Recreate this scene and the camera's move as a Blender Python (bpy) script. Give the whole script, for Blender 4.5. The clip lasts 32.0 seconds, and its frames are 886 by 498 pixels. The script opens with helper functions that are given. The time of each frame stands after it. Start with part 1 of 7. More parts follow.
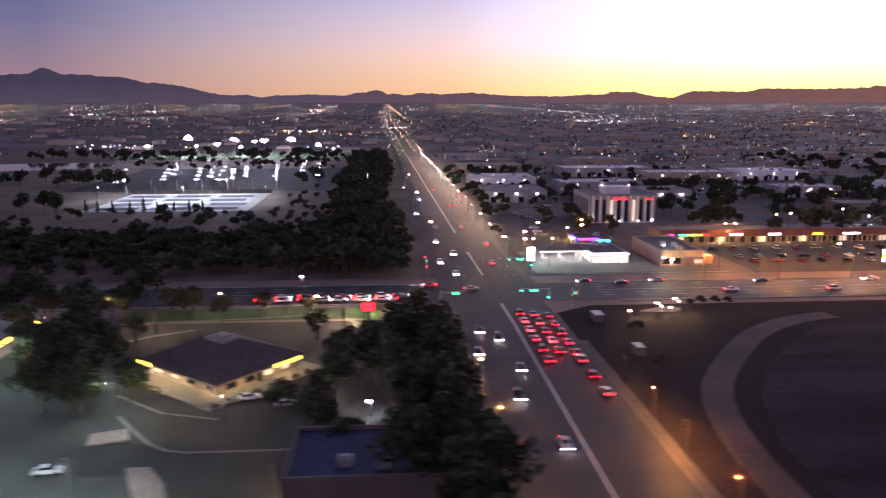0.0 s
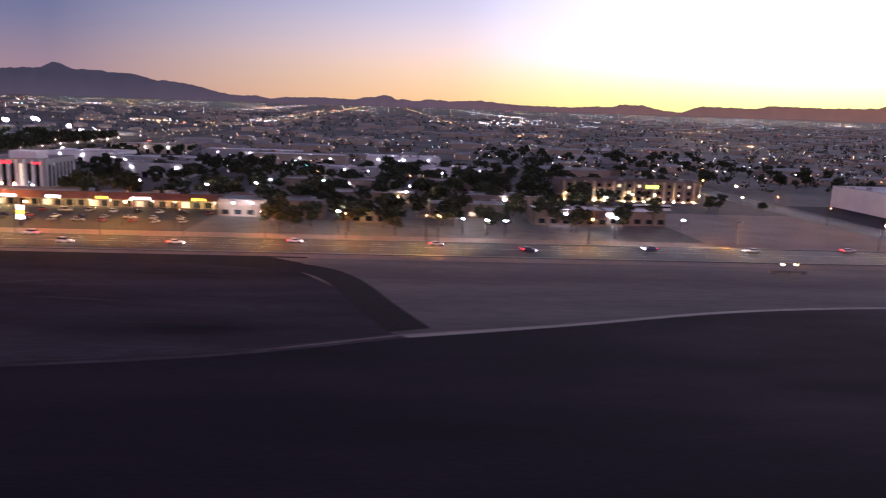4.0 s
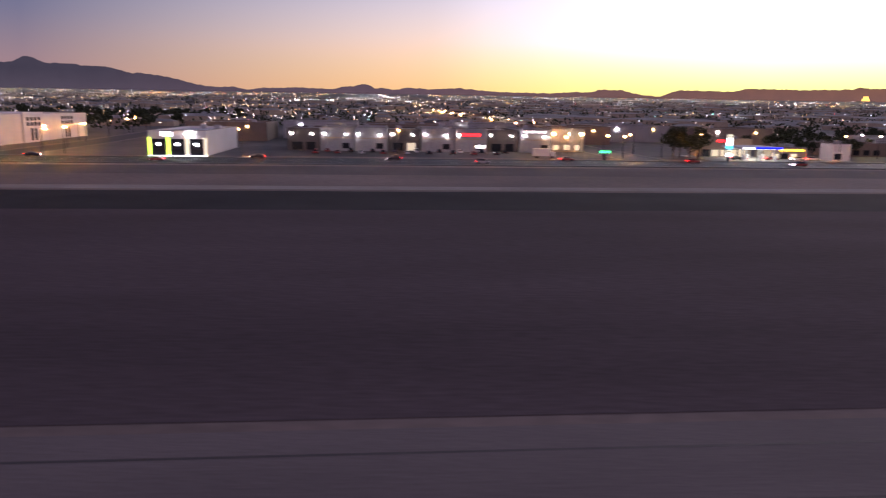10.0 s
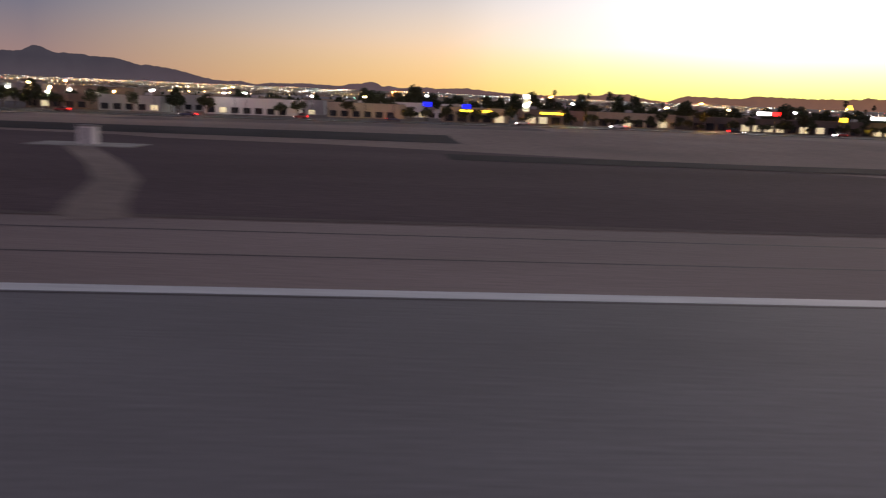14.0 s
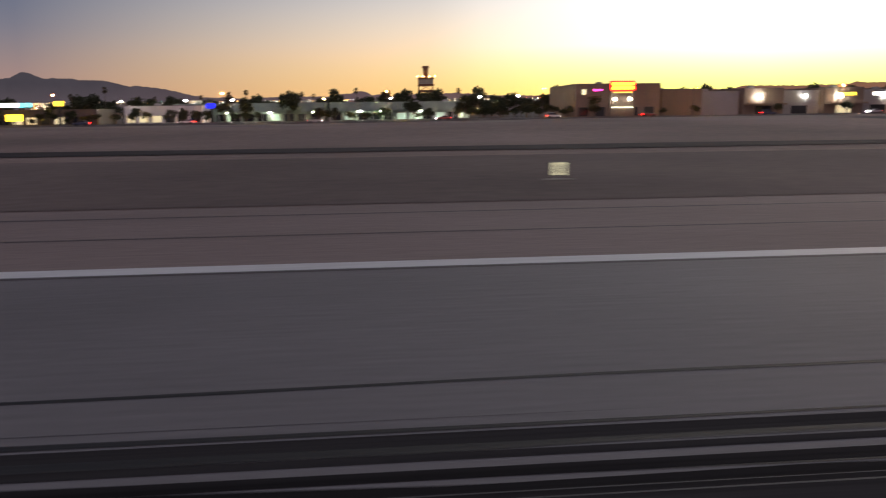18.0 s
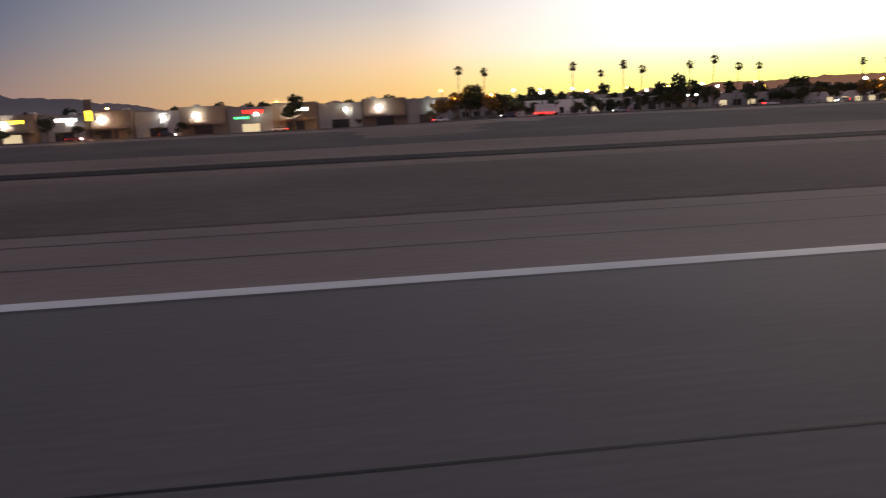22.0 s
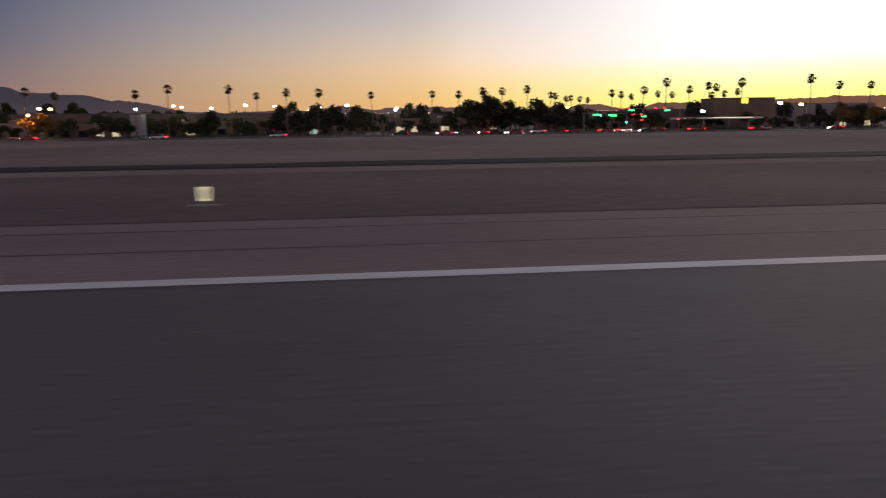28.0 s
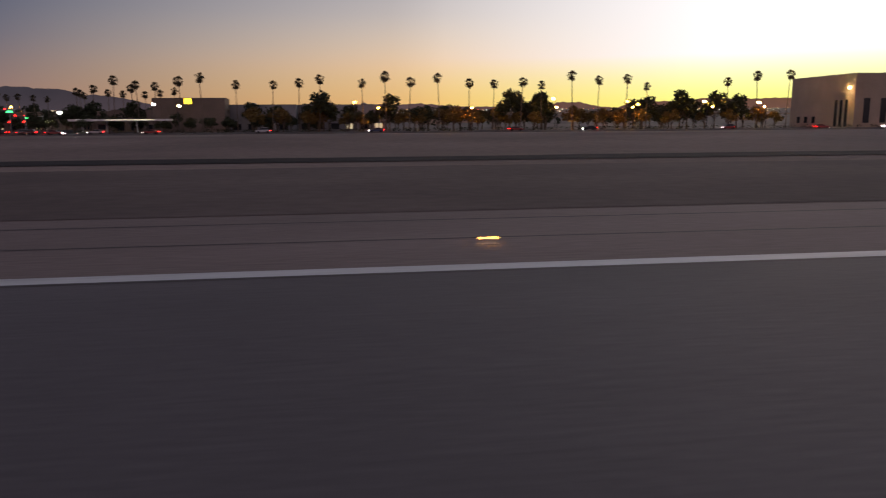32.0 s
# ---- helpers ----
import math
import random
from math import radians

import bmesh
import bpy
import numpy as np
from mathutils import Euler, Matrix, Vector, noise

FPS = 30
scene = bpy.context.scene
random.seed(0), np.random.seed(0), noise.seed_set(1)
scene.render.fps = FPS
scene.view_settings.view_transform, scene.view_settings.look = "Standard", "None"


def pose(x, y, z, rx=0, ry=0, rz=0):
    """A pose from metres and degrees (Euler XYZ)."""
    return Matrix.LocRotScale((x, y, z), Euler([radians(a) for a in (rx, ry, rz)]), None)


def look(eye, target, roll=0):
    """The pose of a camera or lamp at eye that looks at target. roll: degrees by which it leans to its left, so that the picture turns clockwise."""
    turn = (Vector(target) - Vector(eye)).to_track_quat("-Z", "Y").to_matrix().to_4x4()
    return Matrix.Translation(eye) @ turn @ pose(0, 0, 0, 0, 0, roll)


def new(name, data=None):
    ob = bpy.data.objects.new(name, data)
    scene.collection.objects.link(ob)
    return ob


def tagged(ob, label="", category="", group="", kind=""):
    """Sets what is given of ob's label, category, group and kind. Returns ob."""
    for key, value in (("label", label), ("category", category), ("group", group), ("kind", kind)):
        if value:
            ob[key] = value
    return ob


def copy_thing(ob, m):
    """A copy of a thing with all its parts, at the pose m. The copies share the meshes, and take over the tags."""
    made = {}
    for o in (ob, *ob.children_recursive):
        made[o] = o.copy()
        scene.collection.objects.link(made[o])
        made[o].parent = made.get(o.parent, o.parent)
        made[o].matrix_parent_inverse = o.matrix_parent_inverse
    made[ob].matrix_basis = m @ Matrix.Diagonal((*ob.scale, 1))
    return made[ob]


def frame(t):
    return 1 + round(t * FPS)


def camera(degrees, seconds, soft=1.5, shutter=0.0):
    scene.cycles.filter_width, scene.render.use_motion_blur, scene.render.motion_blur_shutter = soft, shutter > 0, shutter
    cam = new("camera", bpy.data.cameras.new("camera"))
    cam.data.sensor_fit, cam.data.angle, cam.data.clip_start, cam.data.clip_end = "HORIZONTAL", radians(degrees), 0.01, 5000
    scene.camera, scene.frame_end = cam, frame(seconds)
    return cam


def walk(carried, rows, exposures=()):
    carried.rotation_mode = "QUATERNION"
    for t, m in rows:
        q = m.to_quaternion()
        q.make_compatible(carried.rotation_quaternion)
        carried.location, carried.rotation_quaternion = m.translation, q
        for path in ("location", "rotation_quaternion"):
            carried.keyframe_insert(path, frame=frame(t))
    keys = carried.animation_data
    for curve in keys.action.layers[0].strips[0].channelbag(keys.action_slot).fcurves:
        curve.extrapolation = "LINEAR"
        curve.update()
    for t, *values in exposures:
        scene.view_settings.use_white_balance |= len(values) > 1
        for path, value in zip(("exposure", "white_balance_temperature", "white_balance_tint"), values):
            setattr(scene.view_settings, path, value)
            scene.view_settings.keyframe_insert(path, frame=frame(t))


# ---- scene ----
# A landing airliner's window: over a road junction and an airport fence, down onto the runway.
# x runs along the runway, y away from it across the town, z up.
cam = camera(61.9, 32.0, soft=1.1, shutter=0.44)
# seconds, x, y, z, yaw, pitch, roll
PATH = [
    (0, 0, -0.79, 58.4, -3.94, -10.47, 0.04),
    (0.5, 39.42, -0.61, 56.3, -3.77, -10.68, -0.54),
    (1, 78.85, -0.44, 54.2, -3.61, -11.34, -1.31),
    (1.5, 118.32, -0.28, 52.09, -3.58, -11.34, -1.11),
    (2, 157.83, -0.15, 49.96, -3.54, -11.26, -0.89),
    (2.5, 197.38, -0.06, 47.81, -3.41, -10.71, -0.68),
    (3, 236.96, 0, 45.64, -3.27, -9.94, -0.36),
    (3.5, 276.54, 0.02, 43.46, -3.33, -9.75, -1.17),
    (4, 316.12, -0.02, 41.26, -3.32, -9.96, -1.85),
    (4.5, 355.7, -0.1, 39.06, -3.7, -10.37, -2.17),
    (5, 395.29, -0.23, 36.86, -3.91, -10.79, -1.8),
    (5.5, 434.89, -0.39, 34.69, -4.11, -11.2, -1.43),
    (6, 474.5, -0.6, 32.54, -4.32, -11.61, -1.06),
    (6.5, 514.12, -0.83, 30.44, -4.53, -12.02, -0.69),
    (7, 553.75, -1.1, 28.39, -4.54, -10.96, -0.55),
    (7.5, 593.39, -1.4, 26.4, -4.67, -10.69, -0.5),
    (8, 633.03, -1.72, 24.48, -4.79, -10.5, -0.26),
    (8.5, 672.64, -2.06, 22.63, -4.78, -10.27, 0.34),
    (9, 712.23, -2.41, 20.82, -5, -10.47, -0.31),
    (9.5, 751.76, -2.75, 19.03, -4.81, -10.6, -0.37),
    (10, 791.29, -3.07, 17.26, -4.88, -10.82, -0.86),
    (10.5, 830.82, -3.33, 15.49, -4.7, -11.46, -1.88),
    (11, 870.35, -3.53, 13.75, -4.81, -11.83, -2),
    (11.5, 909.84, -3.63, 12.06, -4.77, -11.8, -1.98),
    (12, 949.32, -3.61, 10.49, -4.49, -11.29, -2.45),
    (12.5, 988.81, -3.53, 9.07, -4.39, -11.1, -2.64),
    (13, 1028.28, -3.38, 7.97, -4.36, -10.89, -2.5),
    (13.5, 1067.75, -3.19, 7.01, -4.33, -10.94, -2.25),
    (14, 1107.19, -2.96, 6.1, -4.37, -10.86, -2.32),
    (14.5, 1146.63, -2.72, 5.31, -4.41, -10.79, -2.39),
    (15, 1186.05, -2.44, 4.72, -4.45, -10.71, -2.46),
    (15.5, 1225.47, -2.14, 4.42, -4.49, -10.64, -2.53),
    (16, 1264.97, -1.81, 4.49, -5.16, -11.43, -1.86),
    (16.5, 1304.38, -1.45, 4.52, -4.44, -11.39, -1.16),
    (17, 1342.59, -1.07, 4.33, -4.34, -11.7, -1.01),
    (17.5, 1380.46, -0.69, 4.29, -5.13, -11.1, -0.05),
    (18, 1418.52, -0.31, 4.3, -5.07, -10.46, 0.66),
    (18.5, 1456.21, 0.02, 4.32, -5.9, -10.1, 2.92),
    (19, 1493.2, 0.29, 4.36, -5.46, -9.55, 1.94),
    (19.5, 1529.32, 0.48, 4.29, -5.6, -9.42, 2.11),
    (20, 1565.01, 0.6, 4.39, -5.74, -9.51, 1.84),
    (20.5, 1600.69, 0.63, 4.29, -6.17, -9.89, 1.89),
    (21, 1636.04, 0.61, 4.4, -6.35, -10.58, 1.68),
    (21.5, 1670.84, 0.52, 4.37, -6.88, -10.68, 1.7),
    (22, 1704.98, 0.4, 4.43, -6.97, -10.05, 2.61),
    (22.5, 1738.43, 0.27, 4.38, -6.6, -10.04, 1.65),
    (23, 1771.37, 0.18, 4.44, -6.39, -10.02, 1.76),
    (23.5, 1805.23, 0.13, 4.4, -6.32, -10.17, 2.05),
    (24, 1839.41, 0.12, 4.42, -5.79, -10.62, 1.88),
    (24.5, 1870.44, 0.02, 4.43, -7.23, -10.73, 1.52),
    (25, 1902.13, -0.08, 4.44, -7.54, -10.77, 0.85),
    (25.5, 1930.7, 0.1, 4.33, -8.6, -10.39, 1.31),
    (26, 1961.61, -0.15, 4.32, -8.02, -10.04, 1.14),
    (26.5, 1991.32, -0.42, 4.3, -7.45, -9.69, 0.96),
    (27, 2020.2, -0.7, 4.28, -6.88, -9.33, 0.78),
    (27.5, 2048.67, -0.97, 4.27, -6.3, -8.98, 0.6),
    (28, 2076.99, -0.79, 4.32, -6.31, -9.43, 0.78),
    (28.5, 2104.91, -0.89, 4.28, -6.81, -9.15, 1.15),
    (29, 2132.33, -0.96, 4.3, -7.22, -8.71, 2.03),
    (29.5, 2159.17, -0.99, 4.28, -7.38, -8.82, 1.32),
    (30, 2185.34, -1, 4.33, -7.97, -9.02, 1.26),
    (30.5, 2210.81, -1, 4.32, -8.48, -9.15, 1.3),
    (31, 2236.02, -1.01, 4.29, -8.46, -9.3, 0.82),
    (31.5, 2261.4, -1.01, 4.29, -8.23, -9.59, 0.04),
    (32, 2286.81, -1, 4.32, -7.86, -9.68, 0.39),
]
# seconds, stops, kelvin, tint
EXPOSURES = [(0.0, 0.3, 5600, 42), (2.0, 0.33, 5450, 40), (4.0, 0.42, 5500, 34), (7.0, 0.66, 5630, 35), (9.0, 0.5, 5750, 33), (10.0, 0.36, 5850, 32), (12.0, 0.31, 6050, 27), (13.0, 0.26, 6300, 22), (15.5, 0.3, 6500, 14), (17.5, 0.43, 6600, 13), (19.0, 0.4, 6700, 12), (22.0, 0.24, 6650, 15), (25.0, 0.22, 6550, 15), (28.0, 0.02, 6600, 18), (32.0, -0.1, 6550, 18)]
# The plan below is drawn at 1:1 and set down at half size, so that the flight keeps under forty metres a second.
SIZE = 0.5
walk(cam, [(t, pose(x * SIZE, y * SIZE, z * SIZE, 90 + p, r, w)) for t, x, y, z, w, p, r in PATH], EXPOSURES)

# ---- dusk sky, with the far ranges on its rim ----
world = bpy.data.worlds.new("dusk")
scene.world = world
world.use_nodes = True
wt = world.node_tree
wt.nodes.clear()


def wnode(kind, **props):
    n = wt.nodes.new(kind)
    for key, value in props.items():
        setattr(n, key, value)
    return n


def wmath(op, a, b=None, c=None, clamp=False):
    n = wt.nodes.new("ShaderNodeMath")
    n.operation, n.use_clamp = op, clamp
    for i, v in enumerate((a, b, c)):
        if v is None:
            continue
        if isinstance(v, (int, float)):
            n.inputs[i].default_value = v
        else:
            wt.links.new(v, n.inputs[i])
    return n.outputs[0]


def wramp(fac, stops, mode="LINEAR"):
    n = wt.nodes.new("ShaderNodeValToRGB")
    n.color_ramp.interpolation = mode
    e = n.color_ramp.elements
    while len(e) < len(stops):
        e.new(0.5)
    for el, (p, col) in zip(e, stops):
        el.position = p
        el.color = (*col, 1) if len(col) == 3 else col
    wt.links.new(fac, n.inputs[0])
    return n.outputs[0]


def wmix(fac, a, b, mode="MIX"):
    n = wt.nodes.new("ShaderNodeMix")
    n.data_type, n.blend_type = "RGBA", mode
    for sock, v in ((n.inputs[0], fac), (n.inputs[6], a), (n.inputs[7], b)):
        if isinstance(v, (int, float)):
            sock.default_value = v
        elif isinstance(v, tuple):
            sock.default_value = (*v, 1)
        else:
            wt.links.new(v, sock)
    return n.outputs[2]


coord = wnode("ShaderNodeTexCoord").outputs["Generated"]
sep = wnode("ShaderNodeSeparateXYZ")
wt.links.new(coord, sep.inputs[0])
az = wmath("MULTIPLY", wmath("ARCTAN2", sep.outputs[0], sep.outputs[1]), 57.2958)
el = wmath("MULTIPLY", wmath("ARCSINE", sep.outputs[2]), 57.2958)
SUNSET = 36.0
turn = wmath("ABSOLUTE", wmath("SUBTRACT", az, SUNSET))
turn = wmath("MINIMUM", turn, wmath("SUBTRACT", 360.0, turn))
high = wmath("DIVIDE", el, 40.0, clamp=True)
# columns of the sky: towards the sunset, to its side, away from it, and the pink belt opposite
toward = wramp(high, [(0.0, (1.2, 0.76, 0.14)), (0.04, (1.5, 1.08, 0.24)), (0.08, (2.1, 1.75, 0.48)), (0.12, (2.6, 2.3, 0.96)), (0.17, (2.9, 2.7, 1.75)), (0.23, (3.0, 2.85, 2.5)), (0.32, (2.4, 2.35, 2.4)), (0.5, (1.0, 1.0, 1.05)), (1.0, (0.17, 0.18, 0.23))], "B_SPLINE")
aside = wramp(high, [(0.0, (1.0, 0.48, 0.14)), (0.04, (1.07, 0.6, 0.21)), (0.09, (1.05, 0.7, 0.34)), (0.14, (0.9, 0.72, 0.5)), (0.2, (0.64, 0.61, 0.57)), (0.3, (0.42, 0.44, 0.5)), (0.55, (0.17, 0.19, 0.25)), (1.0, (0.1, 0.11, 0.15))], "B_SPLINE")
away = wramp(high, [(0.0, (0.36, 0.21, 0.17)), (0.05, (0.34, 0.215, 0.185)), (0.1, (0.25, 0.2, 0.2)), (0.15, (0.165, 0.17, 0.215)), (0.22, (0.105, 0.13, 0.195)), (0.35, (0.08, 0.1, 0.16)), (1.0, (0.065, 0.08, 0.12))], "B_SPLINE")
toward = wmix(1.0, toward, (1.3, 1.3, 1.25), "MULTIPLY")
near_glow = wmath("SMOOTH_MIN", wmath("DIVIDE", wmath("SUBTRACT", turn, 8.0, clamp=False), 24.0, clamp=True), 1.0, 0.3)
far_glow = wmath("DIVIDE", wmath("SUBTRACT", turn, 28.0), 32.0, clamp=True)
behind = wramp(high, [(0.0, (0.5, 0.38, 0.42)), (0.3, (0.66, 0.5, 0.54)), (0.6, (0.3, 0.26, 0.31)), (1.0, (0.1, 0.1, 0.14))])
back_glow = wmath("DIVIDE", wmath("SUBTRACT", turn, 85.0), 50.0, clamp=True)
sky = wmix(back_glow, wmix(far_glow, wmix(near_glow, toward, aside), away), behind)
# ridge line: height in degrees over the bearing
RIDGE_WEST = [(-80, 1.2), (-45, 1.5), (-30, 2.0), (-26.4, 2.46), (-24.7, 2.57), (-24.1, 2.94), (-23.65, 2.97), (-23.0, 2.64), (-22.5, 2.52), (-22.15, 2.64), (-21.9, 2.57), (-21.0, 2.58), (-20.5, 2.47), (-19.1, 2.47), (-18.2, 2.27), (-17.5, 2.06), (-16.8, 2.11), (-14.9, 1.85), (-13.0, 1.37), (-11.8, 1.26), (-10.5, 1.31), (-9.7, 1.1), (-8.8, 1.25), (-7.2, 1.3), (-6.2, 1.35), (-3.3, 1.27), (-2.7, 1.48), (-1.8, 1.51), (-1.2, 1.7), (-0.7, 1.62), (-0.3, 1.38), (0.0, 1.4)]
RIDGE_EAST = [(0.0, 1.4), (0.2, 1.44), (1.0, 1.3), (1.6, 1.35), (2.1, 1.51), (2.3, 1.4), (2.55, 1.51), (2.8, 1.4), (3.0, 1.48), (3.6, 1.36), (6.0, 1.5), (9, 1.25), (13, 1.2), (15.0, 1.34), (15.8, 1.28), (16.7, 1.54), (17.5, 1.46), (18.1, 1.52), (19.3, 1.2), (20.9, 1.04), (22.1, 1.52), (26.1, 1.44), (26.7, 1.66), (30.4, 1.57), (33.3, 1.61), (33.8, 1.77), (34.2, 1.67), (40, 1.6), (55, 1.35), (80, 1.2)]


def rim(points, first):
    """Height of the hills in quarters, over eighty degrees of bearing."""
    return wramp(wmath("DIVIDE", wmath("SUBTRACT", az, first), 80.0, clamp=True), [((a - first) / 80, (h / 4, h / 4, h / 4)) for a, h in points])


ridge = wmath("SUBTRACT", wmath("ADD", rim(RIDGE_WEST, -80.0), rim(RIDGE_EAST, 0.0)), 0.35)
crag = wnode("ShaderNodeTexNoise")
crag.noise_dimensions = "1D"
crag.inputs["Scale"].default_value, crag.inputs["Detail"].default_value = 2.2, 5.0
wt.links.new(az, crag.inputs["W"])
ridge_deg = wmath("ADD", wmath("MULTIPLY", ridge, 4.0), wmath("MULTIPLY", wmath("SUBTRACT", crag.outputs[0], 0.5), 0.14))
below = wmath("DIVIDE", wmath("SUBTRACT", ridge_deg, el), 0.03, clamp=True)
# ridge colour over the bearing, with the sunset's warmth painted in
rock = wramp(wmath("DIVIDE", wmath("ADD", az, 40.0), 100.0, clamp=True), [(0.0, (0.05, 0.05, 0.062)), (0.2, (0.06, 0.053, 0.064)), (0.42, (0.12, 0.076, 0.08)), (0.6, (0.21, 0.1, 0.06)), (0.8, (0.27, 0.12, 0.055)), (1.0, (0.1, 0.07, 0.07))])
folds = wnode("ShaderNodeTexNoise")
folds.inputs["Scale"].default_value, folds.inputs["Detail"].default_value = 60.0, 5.0
wt.links.new(coord, folds.inputs["Vector"])
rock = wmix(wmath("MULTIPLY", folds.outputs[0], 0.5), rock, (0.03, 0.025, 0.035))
# painted haze: greys the ridge towards its foot
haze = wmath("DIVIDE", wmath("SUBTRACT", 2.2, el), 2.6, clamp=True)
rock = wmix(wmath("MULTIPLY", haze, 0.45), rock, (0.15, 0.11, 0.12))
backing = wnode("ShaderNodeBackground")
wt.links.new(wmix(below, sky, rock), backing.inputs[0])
backing.inputs[1].default_value = 0.88
wt.links.new(backing.outputs[0], wnode("ShaderNodeOutputWorld").inputs[0])

# the last glow over the western ridge
sun = new("sunset_glow", bpy.data.lights.new("sunset_glow", "SUN"))
sun.data.energy, sun.data.angle, sun.data.color = 0.22, radians(12), (1.0, 0.62, 0.38)
sun.matrix_world = look((math.sin(radians(SUNSET)) * 100, math.cos(radians(SUNSET)) * 100, 6), (0, 0, 0))


# ---- materials ----
def material(name, col, rough=0.8, var=0.25, scale=1.0, fine=12.0, bump=0.15, metal=0.0, spec=0.4, second=None, streak=None, rand=0.0, slope=None):
    """A weathered surface: two scales of variation, relief from the finer one. second: a stain's colour. streak:
    stretches the pattern along x. slope: (x0, x1, colour) blends the colour into another along x.
    """
    m = bpy.data.materials.new(name)
    m.use_nodes = True
    nt = m.node_tree
    b = nt.nodes["Principled BSDF"]
    b.inputs["Roughness"].default_value, b.inputs["Metallic"].default_value = rough, metal
    b.inputs["Specular IOR Level"].default_value = spec
    tc = nt.nodes.new("ShaderNodeTexCoord")
    mp = nt.nodes.new("ShaderNodeMapping")
    mp.inputs["Scale"].default_value = streak or (1, 1, 1)
    nt.links.new(tc.outputs["Object"], mp.inputs[0])
    big, small = nt.nodes.new("ShaderNodeTexNoise"), nt.nodes.new("ShaderNodeTexNoise")
    for n, s, d in ((big, scale, 4), (small, fine, 6)):
        n.inputs["Scale"].default_value, n.inputs["Detail"].default_value = s, d
        nt.links.new(mp.outputs[0], n.inputs["Vector"])
    mix = nt.nodes.new("ShaderNodeMix")
    mix.data_type = "RGBA"
    dark = second or tuple(c * (1 - var) for c in col)
    mix.inputs[6].default_value, mix.inputs[7].default_value = (*dark, 1), (*(min(1, c * (1 + var * 0.6)) for c in col), 1)
    half = nt.nodes.new("ShaderNodeMath")
    half.operation = "MULTIPLY_ADD"
    half.inputs[1].default_value, half.inputs[2].default_value = 2.2, -0.6
    half.use_clamp = True
    nt.links.new(big.outputs[0], half.inputs[0])
    nt.links.new(half.outputs[0], mix.inputs[0])
    last = mix.outputs[2]
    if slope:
        sx, mr, sm, far_tone = nt.nodes.new("ShaderNodeSeparateXYZ"), nt.nodes.new("ShaderNodeMapRange"), nt.nodes.new("ShaderNodeMix"), nt.nodes.new("ShaderNodeMix")
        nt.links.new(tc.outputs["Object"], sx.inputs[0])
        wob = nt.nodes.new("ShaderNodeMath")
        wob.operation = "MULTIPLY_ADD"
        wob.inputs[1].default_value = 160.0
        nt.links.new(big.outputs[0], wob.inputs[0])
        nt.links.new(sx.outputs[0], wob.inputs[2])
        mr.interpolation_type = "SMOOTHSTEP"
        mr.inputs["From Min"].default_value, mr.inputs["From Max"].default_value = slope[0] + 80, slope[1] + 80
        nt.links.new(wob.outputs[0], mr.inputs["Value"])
        far_tone.data_type = sm.data_type = "RGBA"
        far_tone.inputs[6].default_value, far_tone.inputs[7].default_value = (*(c * 0.78 for c in slope[2]), 1), (*(c * 1.22 for c in slope[2]), 1)
        nt.links.new(half.outputs[0], far_tone.inputs[0])
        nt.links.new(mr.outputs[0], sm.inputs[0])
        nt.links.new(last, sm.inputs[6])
        nt.links.new(far_tone.outputs[2], sm.inputs[7])
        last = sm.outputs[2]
    grain = nt.nodes.new("ShaderNodeMix")
    grain.data_type, grain.blend_type = "RGBA", "OVERLAY"
    grain.inputs[0].default_value = 0.45
    nt.links.new(last, grain.inputs[6])
    nt.links.new(small.outputs[0], grain.inputs[7])
    last = grain.outputs[2]
    if rand:
        info, hs = nt.nodes.new("ShaderNodeObjectInfo"), nt.nodes.new("ShaderNodeHueSaturation")
        mm = nt.nodes.new("ShaderNodeMath")
        mm.operation = "MULTIPLY_ADD"
        mm.inputs[1].default_value, mm.inputs[2].default_value = rand * 2, 1 - rand
        nt.links.new(info.outputs["Random"], mm.inputs[0])
        nt.links.new(mm.outputs[0], hs.inputs["Value"])
        nt.links.new(last, hs.inputs["Color"])
        last = hs.outputs[0]
    nt.links.new(last, b.inputs["Base Color"])
    if bump:
        bp = nt.nodes.new("ShaderNodeBump")
        bp.inputs["Strength"].default_value, bp.inputs["Distance"].default_value = bump, 0.05
        nt.links.new(small.outputs[0], bp.inputs["Height"])
        nt.links.new(bp.outputs[0], b.inputs["Normal"])
    return m


def glow(name, col, strength, sample=True):
    m = bpy.data.materials.new(name)
    m.use_nodes = True
    nt = m.node_tree
    b = nt.nodes["Principled BSDF"]
    b.inputs["Base Color"].default_value = (*(c * 0.5 for c in col), 1)
    b.inputs["Emission Color"].default_value, b.inputs["Emission Strength"].default_value = (*col, 1), strength
    if not sample:
        m.cycles.emission_sampling = "NONE"
    return m


def many_glow(name, stops, strength):
    """Lamps of a town: each one takes its colour by chance."""
    m = glow(name, (1, 1, 1), strength, sample=False)
    nt = m.node_tree
    geo, ramp = nt.nodes.new("ShaderNodeNewGeometry"), nt.nodes.new("ShaderNodeValToRGB")
    ramp.color_ramp.interpolation = "CONSTANT"
    e = ramp.color_ramp.elements
    while len(e) < len(stops):
        e.new(0.5)
    for k, (p, col) in zip(e, stops):
        k.position, k.color = p, (*col, 1)
    nt.links.new(geo.outputs["Random Per Island"], ramp.inputs[0])
    nt.links.new(ramp.outputs[0], nt.nodes["Principled BSDF"].inputs["Emission Color"])
    return m


